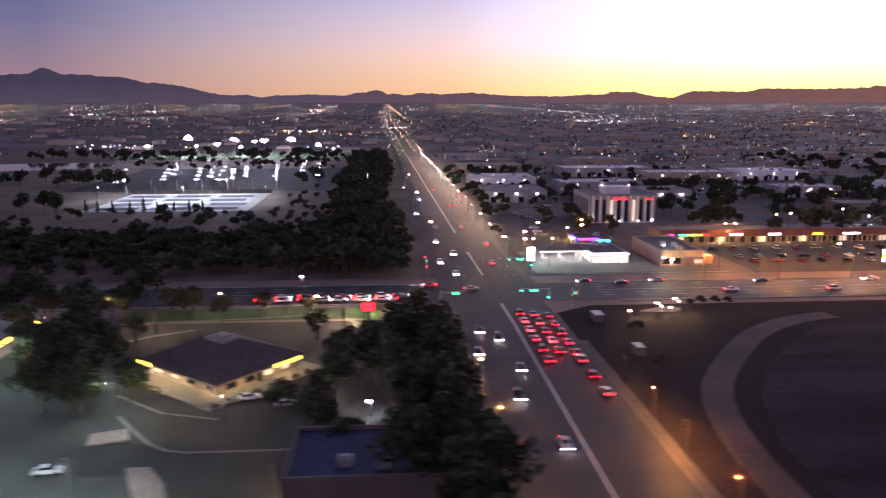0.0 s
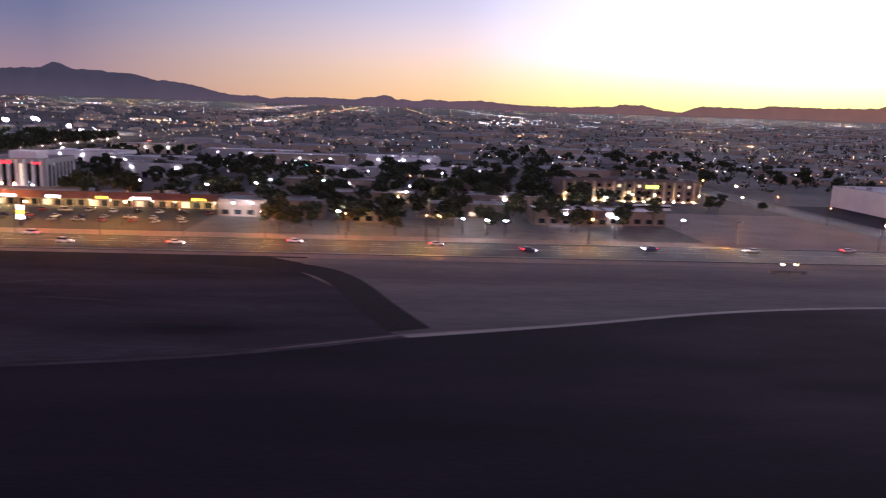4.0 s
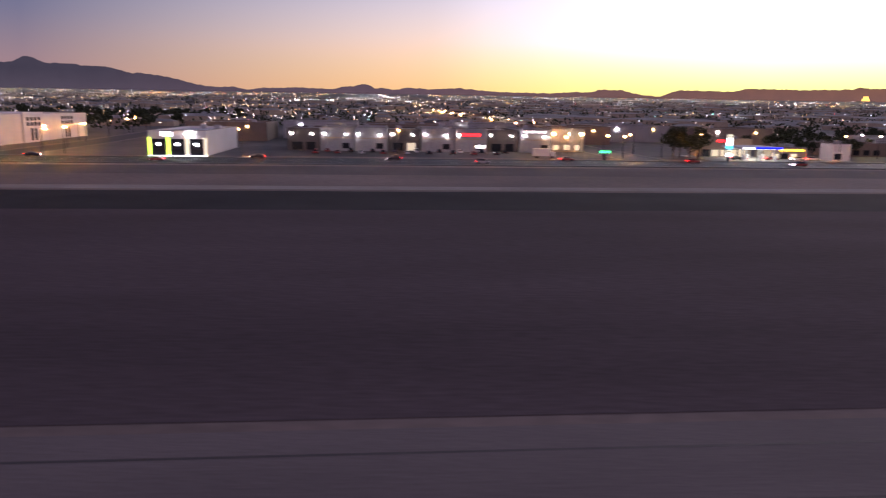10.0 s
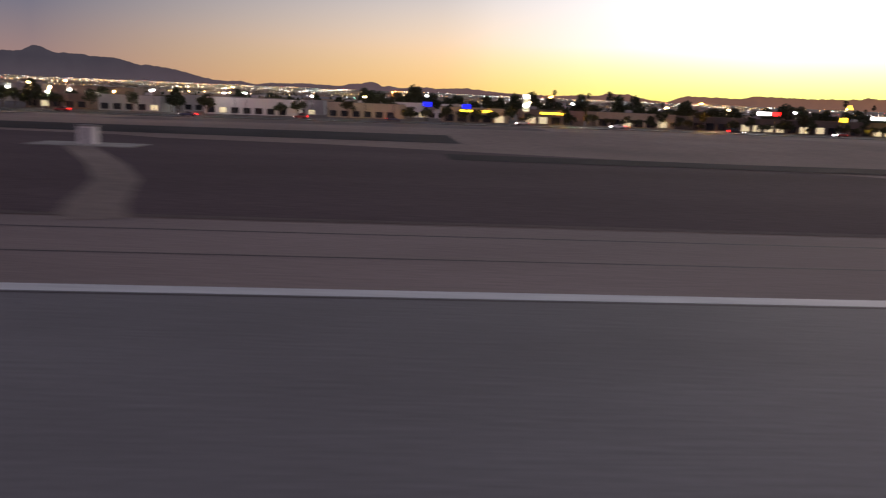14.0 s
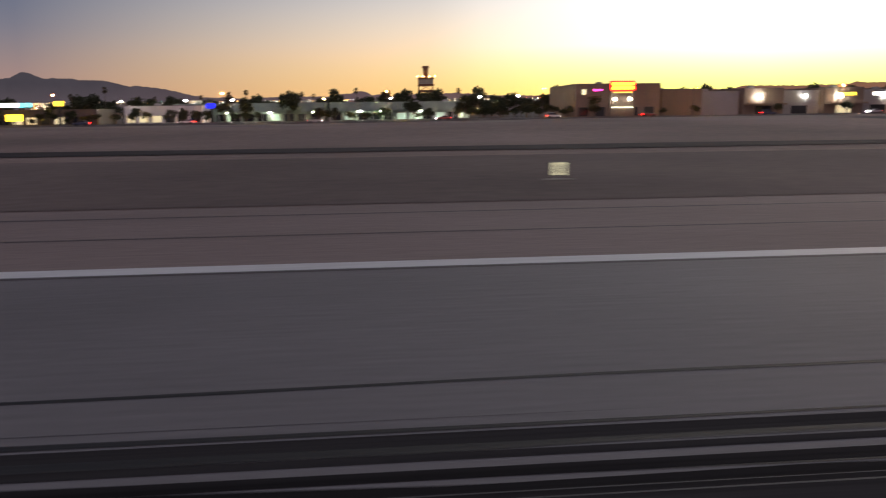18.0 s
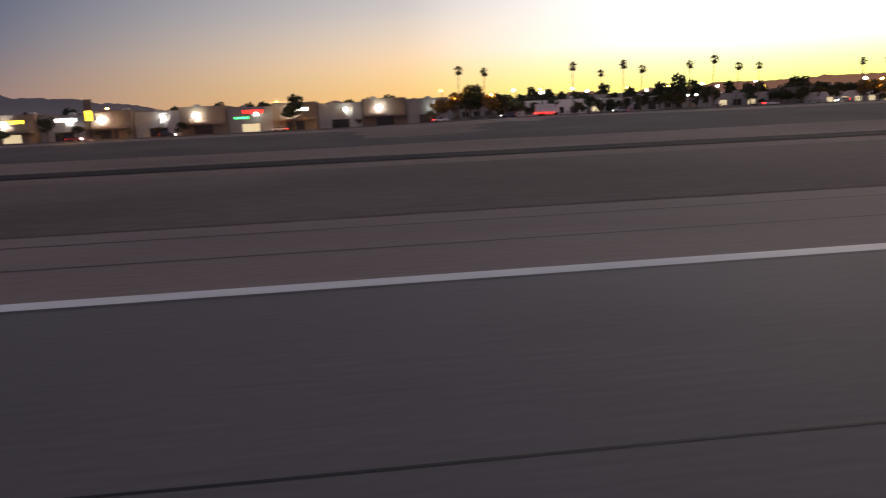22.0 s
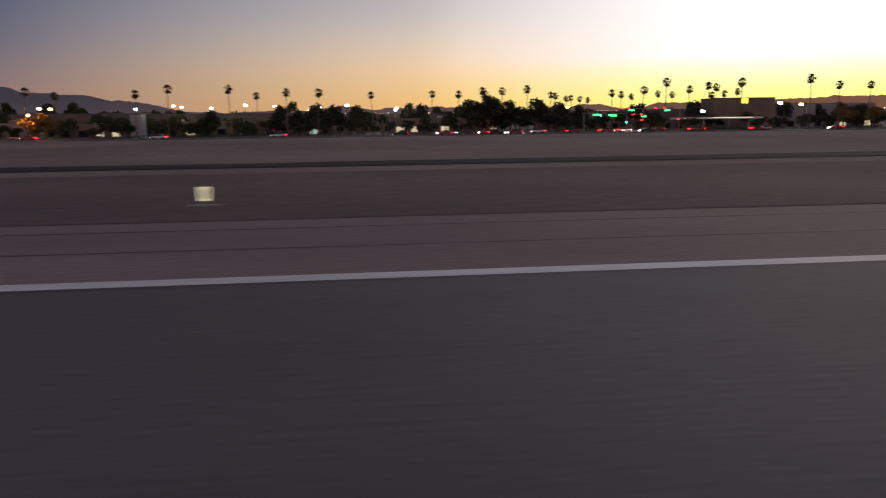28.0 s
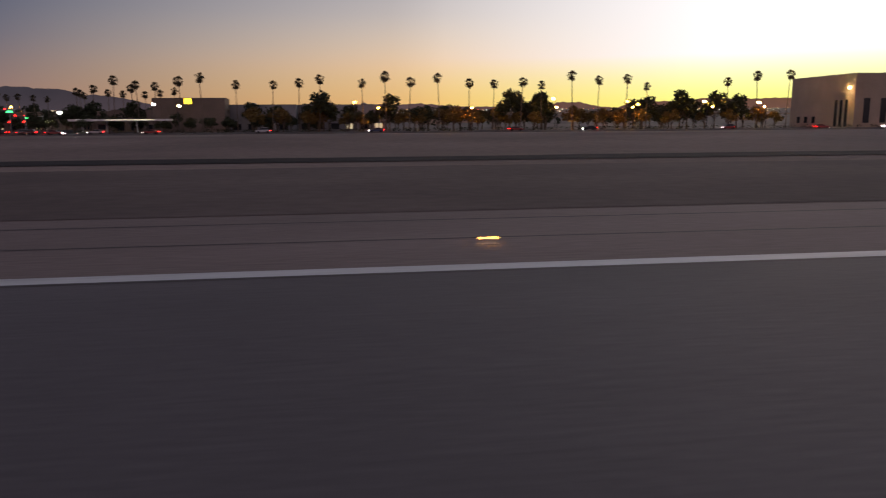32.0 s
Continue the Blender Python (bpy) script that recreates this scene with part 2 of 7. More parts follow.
def foliage(name, a, b_):
    m = bpy.data.materials.new(name)
    m.use_nodes = True
    nt = m.node_tree
    b = nt.nodes["Principled BSDF"]
    b.inputs["Roughness"].default_value, b.inputs["Specular IOR Level"].default_value = 0.7, 0.25
    geo, mix = nt.nodes.new("ShaderNodeNewGeometry"), nt.nodes.new("ShaderNodeMix")
    mix.data_type = "RGBA"
    mix.inputs[6].default_value, mix.inputs[7].default_value = (*a, 1), (*b_, 1)
    nt.links.new(geo.outputs["Random Per Island"], mix.inputs[0])
    nt.links.new(mix.outputs[2], b.inputs["Base Color"])
    return m


dirt = material("desert_dirt", (0.25, 0.18, 0.157), 0.95, 0.3, 0.02, 0.7, 0.4, second=(0.15, 0.104, 0.092))
# near-black dirt tone for the verge and the bending road
dirt_blackish = material("blackish_dirt", (0.03, 0.023, 0.026), 0.95, 0.3, 0.03, 0.8, 0.4, spec=0.1, second=(0.018, 0.014, 0.016))
dirt_bright = material("crushed_gravel", (0.38, 0.31, 0.27), 0.95, 0.25, 0.05, 0.9, 0.4, second=(0.28, 0.23, 0.2))
dirt_track = material("track_dirt", (0.1, 0.078, 0.074), 0.95, 0.3, 0.05, 0.8, 0.4, second=(0.058, 0.046, 0.045))
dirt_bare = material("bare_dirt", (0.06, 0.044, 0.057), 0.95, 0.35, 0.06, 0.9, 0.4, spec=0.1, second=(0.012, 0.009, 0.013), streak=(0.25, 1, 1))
dirt_rim = material("trampled_dirt", (0.085, 0.066, 0.072), 0.95, 0.35, 0.12, 0.9, 0.4, spec=0.1, second=(0.035, 0.026, 0.031), streak=(0.4, 1, 1))
dirt_graded = material("graded_dirt", (0.15, 0.115, 0.112), 0.95, 0.3, 0.06, 0.8, 0.4, second=(0.075, 0.056, 0.058), streak=(0.2, 1, 1), slope=(420, 600, (0.27, 0.195, 0.168)))
# very dark at low x, blending to a paler brown further along
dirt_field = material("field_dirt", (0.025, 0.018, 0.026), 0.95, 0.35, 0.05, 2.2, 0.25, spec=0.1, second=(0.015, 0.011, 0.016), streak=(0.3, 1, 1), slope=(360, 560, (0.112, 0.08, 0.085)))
dirt_dark = material("raked_dirt", (0.15, 0.11, 0.1), 0.95, 0.3, 0.03, 0.8, 0.4, second=(0.085, 0.06, 0.056))
dirt_pale = material("graded_gravel", (0.26, 0.2, 0.17), 0.95, 0.25, 0.05, 0.9, 0.4, second=(0.19, 0.145, 0.125))
asphalt = material("asphalt", (0.05, 0.044, 0.046), 0.92, 0.3, 0.06, 3.0, 0.3, second=(0.033, 0.029, 0.031), spec=0.1)
road_worn = material("worn_asphalt", (0.038, 0.035, 0.034), 0.66, 0.3, 0.08, 3.0, 0.2, spec=0.3, streak=(0.15, 1, 1))
runway_mat = material("grooved_runway", (0.185, 0.164, 0.16), 0.75, 0.2, 0.09, 5.0, 0.15, second=(0.135, 0.119, 0.118), streak=(0.6, 1, 1), slope=(960, 1140, (0.205, 0.19, 0.193)))
runway_worn = material("worn_runway", (0.146, 0.129, 0.134), 0.75, 0.22, 0.08, 5.0, 0.15, second=(0.1, 0.087, 0.093), streak=(0.6, 1, 1))
lot_mat = material("car_park_asphalt", (0.052, 0.052, 0.046), 0.8, 0.3, 0.08, 2.0, 0.3, second=(0.04, 0.04, 0.036), spec=0.2)
shoulder_mat = material("shoulder_asphalt", (0.19, 0.145, 0.14), 0.85, 0.18, 0.08, 4.0, 0.2, second=(0.13, 0.098, 0.097), streak=(0.4, 1, 1), slope=(930, 1130, (0.25, 0.19, 0.176)))
rubber = material("tyre_rubber", (0.018, 0.017, 0.018), 0.7, 0.3, 0.4, 3.0, 0.1, streak=(0.1, 3, 1))
rubber_dense = material("dense_rubber", (0.05, 0.047, 0.048), 0.95, 0.4, 0.5, 3.0, 0.1, spec=0.03, second=(0.011, 0.01, 0.011), streak=(0.03, 2.2, 1))
rubber_thin = material("thin_tyre_rubber", (0.085, 0.08, 0.083), 0.7, 0.3, 0.4, 3.0, 0.1, streak=(0.1, 3, 1))
line_white = material("runway_paint", (0.78, 0.77, 0.76), 0.6, 0.2, 0.5, 4.0, 0.1, streak=(0.2, 1, 1))
road_paint = material("road_paint", (0.7, 0.68, 0.62), 0.6, 0.25, 0.6, 4.0, 0.1)
pave_dark = material("old_pavement", (0.095, 0.085, 0.078), 0.85, 0.25, 0.4, 4.0, 0.2)
joint_mat = material("tar_joint", (0.085, 0.066, 0.064), 0.7, 0.3, 1.0, 5.0, 0.1)
concrete = material("concrete", (0.36, 0.34, 0.31), 0.85, 0.22, 0.3, 4.0, 0.2)
kerb_mat = material("kerb_concrete", (0.19, 0.175, 0.16), 0.85, 0.2, 0.5, 4.0, 0.2)
stucco_tan = material("tan_stucco", (0.46, 0.37, 0.28), 0.9, 0.15, 0.15, 3.0, 0.2, rand=0.12)
stucco_white = material("white_stucco", (0.82, 0.79, 0.78), 0.85, 0.1, 0.12, 3.0, 0.15)
stucco_grey = material("grey_stucco", (0.4, 0.385, 0.38), 0.88, 0.14, 0.15, 3.0, 0.15, rand=0.1)
stucco_brown = material("brown_stucco", (0.25, 0.19, 0.15), 0.9, 0.18, 0.15, 3.0, 0.2, rand=0.1)
block_dark = material("dark_block", (0.15, 0.125, 0.115), 0.9, 0.18, 0.2, 3.0, 0.25)
# the blue light on the shop roof is put into its colour
roof_bluelit = material("bluelit_roof", (0.034, 0.045, 0.1), 0.6, 0.3, 0.25, 2.0, 0.1, second=(0.014, 0.02, 0.055))
panel_blue = material("painted_panel", (0.03, 0.045, 0.07), 0.6, 0.15, 0.2, 3.0, 0.1)
roof_white = material("white_roof_membrane", (0.62, 0.61, 0.62), 0.8, 0.14, 0.1, 2.0, 0.1)
roof_grey = material("gravel_roof", (0.28, 0.26, 0.25), 0.9, 0.2, 0.1, 3.0, 0.3)
roof_dark = material("dark_roof_membrane", (0.085, 0.072, 0.085), 0.8, 0.2, 0.1, 2.0, 0.15)
roof_tile = material("roof_shingles", (0.075, 0.06, 0.064), 0.85, 0.3, 0.4, 5.0, 0.4)
glass = material("dark_glass", (0.02, 0.022, 0.026), 0.12, 0.1, 0.5, 4.0, 0.0, spec=0.6)
steel = material("galvanised_steel", (0.4, 0.4, 0.41), 0.5, 0.15, 1.0, 8.0, 0.05, metal=0.7)
steel_dark = material("dark_painted_steel", (0.06, 0.055, 0.055), 0.55, 0.2, 1.0, 8.0, 0.05)
tyre_mat = material("tyre", (0.02, 0.02, 0.02), 0.85, 0.2, 4.0, 20.0, 0.1)
chrome = material("wheel_rim", (0.5, 0.5, 0.52), 0.3, 0.1, 4.0, 20.0, 0.0, metal=0.9)
bark = material("bark", (0.17, 0.125, 0.09), 0.95, 0.3, 1.5, 9.0, 0.6)
palm_bark = material("palm_bark", (0.21, 0.16, 0.12), 0.95, 0.3, 1.0, 7.0, 0.6)
leaf_dark = foliage("leaf_dark", (0.03, 0.038, 0.018), (0.068, 0.078, 0.038))
leaf_olive = foliage("leaf_olive", (0.05, 0.055, 0.022), (0.1, 0.095, 0.04))
# golden leaf colour stands for the sodium light on these trees
leaf_lamplit = foliage("leaf_lamplit", (0.16, 0.1, 0.03), (0.26, 0.17, 0.05))
frond_mat = foliage("palm_frond", (0.05, 0.042, 0.02), (0.11, 0.085, 0.038))
grass_mat = material("lawn", (0.05, 0.09, 0.025), 0.95, 0.35, 0.15, 2.0, 0.4, second=(0.03, 0.06, 0.018))
park_mat = material("dry_park_ground", (0.15, 0.118, 0.08), 0.95, 0.35, 0.03, 0.6, 0.4, second=(0.075, 0.064, 0.043))
terracotta = material("terracotta_tiles", (0.27, 0.11, 0.065), 0.85, 0.25, 0.4, 5.0, 0.4)
# pale green of the fascia; on the walls it stands for greenish lamplight
hall_green = material("pale_green_panel", (0.36, 0.44, 0.38), 0.8, 0.12, 0.15, 3.0, 0.1)
court_mat = material("court_surface", (0.42, 0.45, 0.38), 0.7, 0.12, 0.2, 2.0, 0.1)
lamp_white = glow("lamp_white", (0.97, 1.0, 0.88), 700)
soft_white = glow("soft_white_lamp", (0.95, 1.0, 0.88), 60)
soft_sodium = glow("soft_sodium_lamp", (1.0, 0.42, 0.05), 25)
soft_yellow = glow("soft_yellow_lamp", (1.0, 0.66, 0.2), 35)
field_flood = glow("field_flood", (0.97, 1.0, 0.97), 600)
court_flood = glow("court_flood", (0.93, 1.0, 0.9), 5200)
hood_sodium = glow("hooded_sodium", (1.0, 0.36, 0.045), 4300)
hood_warm = glow("hooded_warm", (1.0, 0.72, 0.34), 2200)
hood_green = glow("hooded_mercury", (0.72, 1.0, 0.72), 3600)
lamp_warm = glow("lamp_sodium", (1.0, 0.42, 0.07), 1500)
lamp_yellow = glow("lamp_yellow", (1.0, 0.72, 0.26), 520)
edge_amber = glow("edge_amber", (1.0, 0.42, 0.07), 22)
tail_red = glow("tail_red", (1.0, 0.004, 0.003), 45)
head_white = glow("head_white", (1.0, 0.93, 0.8), 220)
lens_off = material("lens_plastic", (0.3, 0.05, 0.04), 0.3, 0.1, 4.0, 20.0, 0.0)
sig_red = glow("signal_red", (1.0, 0.008, 0.006), 24)
sig_green = glow("signal_green", (0.02, 1.0, 0.5), 10)
neon_red = glow("neon_red", (1.0, 0.014, 0.01), 5)
neon_blue = glow("neon_blue", (0.012, 0.02, 1.0), 1.8)
neon_violet = glow("neon_violet", (0.2, 0.06, 1.0), 3.5)
neon_green = glow("neon_green", (0.04, 1.0, 0.25), 3)
neon_lime = glow("neon_lime", (0.6, 1.0, 0.05), 3)
neon_yellow = glow("neon_yellow", (1.0, 0.66, 0.04), 3)
neon_magenta = glow("neon_magenta", (1.0, 0.05, 0.5), 3)
neon_cyan = glow("neon_cyan", (0.08, 0.75, 1.0), 3)
neon_white = glow("neon_white", (1.0, 0.98, 0.92), 5)
lamp_bay = glow("bay_lamp", (0.95, 1.0, 0.82), 75)
lamp_soft = glow("lamp_soft", (0.96, 1.0, 0.86), 22)
window_lit = glow("lit_window", (1.0, 0.84, 0.5), 0.55)
soffit_bright = glow("bright_soffit", (0.96, 1.0, 0.82), 4.2)
soffit_lit = glow("lit_soffit", (0.95, 1.0, 0.75), 2.4)
hall_lit = glow("lit_hall", (0.75, 1.0, 0.8), 0.35)
gold_lit = glow("gold_lit", (1.0, 0.62, 0.1), 1.5)
sign_pale = glow("lit_sign_face", (1.0, 0.95, 0.6), 0.9)


# ---- building kit ----
class Shape:
    """Vertices and faces gathered for one mesh."""

    def __init__(self):
        self.v, self.f = [], []

    def add(self, verts, faces):
        n = len(self.v)
        self.v += [tuple(p) for p in verts]
        self.f += [tuple(i + n for i in q) for q in faces]
        return self

    def box(self, x0, y0, z0, x1, y1, z1):
        return self.add([(x0, y0, z0), (x1, y0, z0), (x1, y1, z0), (x0, y1, z0), (x0, y0, z1), (x1, y0, z1), (x1, y1, z1), (x0, y1, z1)],
                        [(0, 3, 2, 1), (4, 5, 6, 7), (0, 1, 5, 4), (1, 2, 6, 5), (2, 3, 7, 6), (3, 0, 4, 7)])

    def bar(self, a, b, r0, r1=None, n=8):
        r1 = r0 if r1 is None else r1
        a, b = Vector(a), Vector(b)
        q = (b - a).to_track_quat("Z", "Y")
        ring = [q @ Vector((math.cos(2 * math.pi * i / n), math.sin(2 * math.pi * i / n), 0)) for i in range(n)]
        vs = [a + p * r0 for p in ring] + [b + p * r1 for p in ring]
        fs = [(i, (i + 1) % n, n + (i + 1) % n, n + i) for i in range(n)]
        return self.add(vs, fs + [tuple(range(n - 1, -1, -1)), tuple(range(n, 2 * n))])

    def ball(self, c, rx, ry=None, rz=None, n=8, m=5):
        ry, rz = ry or rx, rz or rx
        vs, fs = [], []
        for j in range(1, m):
            for i in range(n):
                a, b = 2 * math.pi * i / n, math.pi * j / m
                vs.append((c[0] + rx * math.cos(a) * math.sin(b), c[1] + ry * math.sin(a) * math.sin(b), c[2] + rz * math.cos(b)))
        top, bot = len(vs), len(vs) + 1
        vs += [(c[0], c[1], c[2] + rz), (c[0], c[1], c[2] - rz)]
        for i in range(n):
            k = (i + 1) % n
            fs += [(top, i, k), (bot, (m - 2) * n + k, (m - 2) * n + i)]
            fs += [(j * n + i, (j + 1) * n + i, (j + 1) * n + k, j * n + k) for j in range(m - 2)]
        return self.add(vs, fs)

    def prism(self, poly, z0, z1):
        n = len(poly)
        return self.add([(x, y, z0) for x, y in poly] + [(x, y, z1) for x, y in poly],
                        [tuple(range(n - 1, -1, -1)), tuple(range(n, 2 * n))] + [(i, (i + 1) % n, n + (i + 1) % n, n + i) for i in range(n)])

    def ribbon(self, line, width, z=0.0, lift=None):
        """A strip along a line of (x, y); lift gives its height."""
        pts = [Vector((*p, 0)) for p in line]
        vs = []
        for i, p in enumerate(pts):
            d = (pts[min(i + 1, len(pts) - 1)] - pts[max(i - 1, 0)]).normalized()
            s = Vector((-d.y, d.x, 0)) * width / 2
            for q in (p + s, p - s):
                vs.append((q.x, q.y, (lift(q.x, q.y) if lift else 0) + z))
        return self.add(vs, [(2 * i, 2 * i + 1, 2 * i + 3, 2 * i + 2) for i in range(len(pts) - 1)])

    def mesh(self, name, mat, smooth=False):
        me = bpy.data.meshes.new(name)
        me.from_pydata(self.v, [], self.f)
        me.materials.append(mat)
        if smooth:
            me.polygons.foreach_set("use_smooth", [True] * len(me.polygons))
        me.update()
        return me


def part(name, shape, mat, parent=None, label="", at=None, smooth=False):
    """One mesh object, under a thing or a part."""
    me = shape if isinstance(shape, bpy.types.Mesh) else shape.mesh(name, mat, smooth)
    ob = new(name, me)
    if parent is not None:
        ob.parent = parent
    if at is not None:
        ob.matrix_basis = at if isinstance(at, Matrix) else Matrix.Translation(at)
    if label:
        ob["label"] = label
    return ob


def thing(name, x, y, z, label, category, group="", rz=0.0):
    ob = new(name)
    ob.empty_display_size = 0.3
    ob.matrix_basis = pose(x, y, z, 0, 0, rz)
    return tagged(ob, label, category, group)


def smooth01(a):
    a = min(1.0, max(0.0, a))
    return a * a * (3 - 2 * a)


LEVEL = [(-60000, 0.0), (1000, 0.0), (1200, 1.4), (1400, 1.6), (1500, 2.2), (1700, 2.6), (1760, 3.6), (1880, 3.6), (1990, 1.5), (60000, 1.3)]


def ground_z(x, y):
    """Height of the land: level along the runway, a low bank up to the boulevard, then the long rise to the hills."""
    for (a, u), (b, w) in zip(LEVEL, LEVEL[1:]):
        if a <= x <= b:
            s = u + (w - u) * smooth01((x - a) / (b - a))
            break
    z = s * smooth01((y - 95) / 115)
    if y > 330:
        z += 0.008 * (min(y, 1100) - 330)
    if y > 1100:
        z += 0.02 * (y - 1100)
    return z


def spread(a, b, n):
    return [a + (b - a) * i / (n - 1) for i in range(n)]


def rounded(line, n=5):
    """A smooth curve through the corners of a line."""
    p = [line[0]] + list(line) + [line[-1]]
    out = []
    for a, b, c, d in zip(p, p[1:], p[2:], p[3:]):
        for i in range(n):
            t = i / n
            out.append(tuple(0.5 * (2 * b[k] + (c[k] - a[k]) * t + (2 * a[k] - 5 * b[k] + 4 * c[k] - d[k]) * t * t + (3 * b[k] - a[k] - 3 * c[k] + d[k]) * t ** 3) for k in (0, 1)))
    return out + [line[-1]]


rng = random.Random(7)


# ---- ground, runway and roads ----
town_mat = material("town_ground", (0.13, 0.108, 0.098), 0.9, 0.4, 0.012, 0.15, 0.3, second=(0.05, 0.045, 0.042))
def sheet(name, xs, ys, mat, z=0.0, label="", category="ground", base=None):
    vs = [(x, y, (base or ground_z)(x, y) + z) for y in ys for x in xs]
    n = len(xs)
    fs = [(j * n + i, j * n + i + 1, (j + 1) * n + i + 1, (j + 1) * n + i) for j in range(len(ys) - 1) for i in range(n - 1)]
    return tagged(part(name, Shape().add(vs, fs), mat, smooth=True), label, category, kind="structure")


YS = [-900, -300, -100, -30, 20, 60, 95, 105, 115, 130, 145, 160, 175, 190, 200, 210, 225, 260, 300, 330, 360, 450, 600, 800, 1100, 1600, 2300, 3200, 4300, 5600, 7200, 9600]
XS = [-12000, -9000, -7000, -5000, -3500, -2500, -1800, -1200, -800, -500] + list(range(-300, 3000, 50)) + [3200, 3600, 4200, 5000, 6500, 9000, 13000]
sheet("ground", XS, YS, dirt, 0.0, "brown desert dirt field reaching the hills", "ground")
sheet("town_ground", [-11000, -6500, -4000, -2500, -1500, -800, -300] + list(range(-200, 2700, 50)) + [3000, 3500, 4500, 6000, 8500, 12500], [258, 300, 330, 360, 450, 600, 800, 1100, 1600, 2300, 3200, 4300, 5600, 7200, 9500], town_mat, 0.05, "dark paved and built-over town ground", "ground")

flat = lambda x, y: 0.0
sheet("runway", spread(745, 1650, 14), [-24.7, 21.1], runway_mat, 0.02, "grey grooved concrete runway with tyre marks", "runway", flat)
sheet("runway_far_part", spread(1650, 3300, 20), [-24.7, 21.1], runway_worn, 0.02, "darker worn grooved runway surface", "runway", flat)
sheet("runway_shoulder", spread(560, 3300, 30), [21.1, 34.8], shoulder_mat, 0.016, "brownish asphalt runway shoulder", "runway shoulder", flat)
sheet("blast_pad", spread(560, 745, 5), [-24.7, 21.1], asphalt, 0.012, "dark asphalt pad before the runway", "pavement", flat)
sheet("far_shoulder", spread(560, 3300, 30), [-38, -24.7], shoulder_mat, 0.016, "brownish asphalt runway shoulder", "runway shoulder", flat)
for y, w in ((26.3, 0.2), (31.8, 0.26)):
    tagged(part("shoulder_joint", Shape().ribbon([(x, y + 0.04 * math.sin(x * 0.05)) for x in spread(560, 3300, 120)], w, 0.024), joint_mat), "dark tar-sealed joint along the shoulder", "joint", kind="structure")
tagged(part("runway_edge_line", Shape().ribbon([(x, 20.6) for x in spread(747, 3300, 60)], 0.9, 0.028), line_white), "white painted runway edge line", "marking", kind="structure")
tagged(part("far_edge_line", Shape().ribbon([(x, -24.2) for x in spread(747, 3300, 60)], 0.9, 0.028), line_white), "white painted runway edge line", "marking", kind="structure")
tagged(part("edge_line_border", Shape().ribbon([(x, 19.95) for x in spread(747, 3300, 40)], 0.16, 0.025), joint_mat), "dark border beside the white edge line", "marking", kind="structure")


def marking(x0, x1, y0, y1, label):
    s = Shape().add([(x0, y0, 0.027), (x1, y0, 0.027), (x1, y1, 0.027), (x0, y1, 0.027)], [(0, 1, 2, 3)])
    return tagged(part("runway_marking", s, line_white), label, "marking", kind="structure")


marking(1037, 1083, 9.4, 18.3, "broad white aiming-point block painted on the runway")
marking(1037, 1083, -21.9, -13.0, "broad white aiming-point block painted on the runway")
for x0, tops in ((1196, (14.0,)), (1356, (14.2, 10.8)), (1512, (10.4,)), (1670, (10.4,))):
    for y1 in tops:
        marking(x0, x0 + 23, y1 - 1.9, y1, "white touchdown-zone bar painted on the runway")
for x in spread(760, 3280, 54):
    marking(x, x + 30 * 0.9, -2.05, -1.6, "white centre-line dash on the runway")

# tyre marks: long dark streaks left by landings
tr = random.Random(3)


def streak(line, w, z):
    """A streak along a line of (x, y), fading to points at both ends."""
    n = len(line)
    vs = []
    for i, (a, b) in enumerate(line):
        q = w / 2 * min(1, 3 * i / (n - 1), 3 * (n - 1 - i) / (n - 1)) * tr.uniform(0.7, 1.1) + 0.004
        vs += [(a, b - q, z), (a, b + q, z)]
    return vs, [(2 * i, 2 * i + 2, 2 * i + 3, 2 * i + 1) for i in range(n - 1)]


def long_mark(w, *line):
    """A tyre mark through (x, y) stations, rounded off between them."""
    pts = []
    for (a, b), (c, d) in zip(line, line[1:]):
        pts += [(a + (c - a) * i / 6, b + (d - b) * smooth01(i / 6)) for i in range(6)]
    s = Shape().add(*streak(pts + [line[-1]], w, 0.0275 if any(1350 < x < 1380 or 1505 < x < 1540 for x, y in line) else 0.0252))
    tagged(part("tyre_mark", s, rubber), "long black rubber tyre mark on the runway", "tyre mark", "tyre marks", kind="structure")


# weaving marks of the roll-out
long_mark(0.2, (1528, 11.85), (1534, 11.9), (1558, 13.3), (1571, 12.5), (1596, 11.35), (1625, 11.4))
long_mark(0.24, (1474, 11.0), (1487, 10.9), (1500, 10.7), (1525, 10.55), (1545, 11.2), (1559, 11.8), (1573, 11.4), (1598, 10.25), (1620, 10.3))
long_mark(0.3, (1462, 9.8), (1488, 9.5), (1500, 9.2), (1520, 8.8), (1534, 8.45), (1560, 8.75), (1575, 8.4))
long_mark(0.2, (1478, 8.7), (1496, 8.6), (1512, 8.0))
long_mark(0.3, (1572, 9.9), (1596, 9.7), (1605, 9.3), (1640, 9.0))
long_mark(0.22, (1578, 9.2), (1599, 9.05), (1606, 8.95), (1632, 8.6))
long_mark(0.26, (1590, 8.5), (1604, 8.4), (1630, 8.2))
long_mark(0.07, (1690, 9.5), (1706, 9.3), (1730, 9.0))
long_mark(0.08, (1752, 8.5), (1773, 8.3), (1800, 8.2))
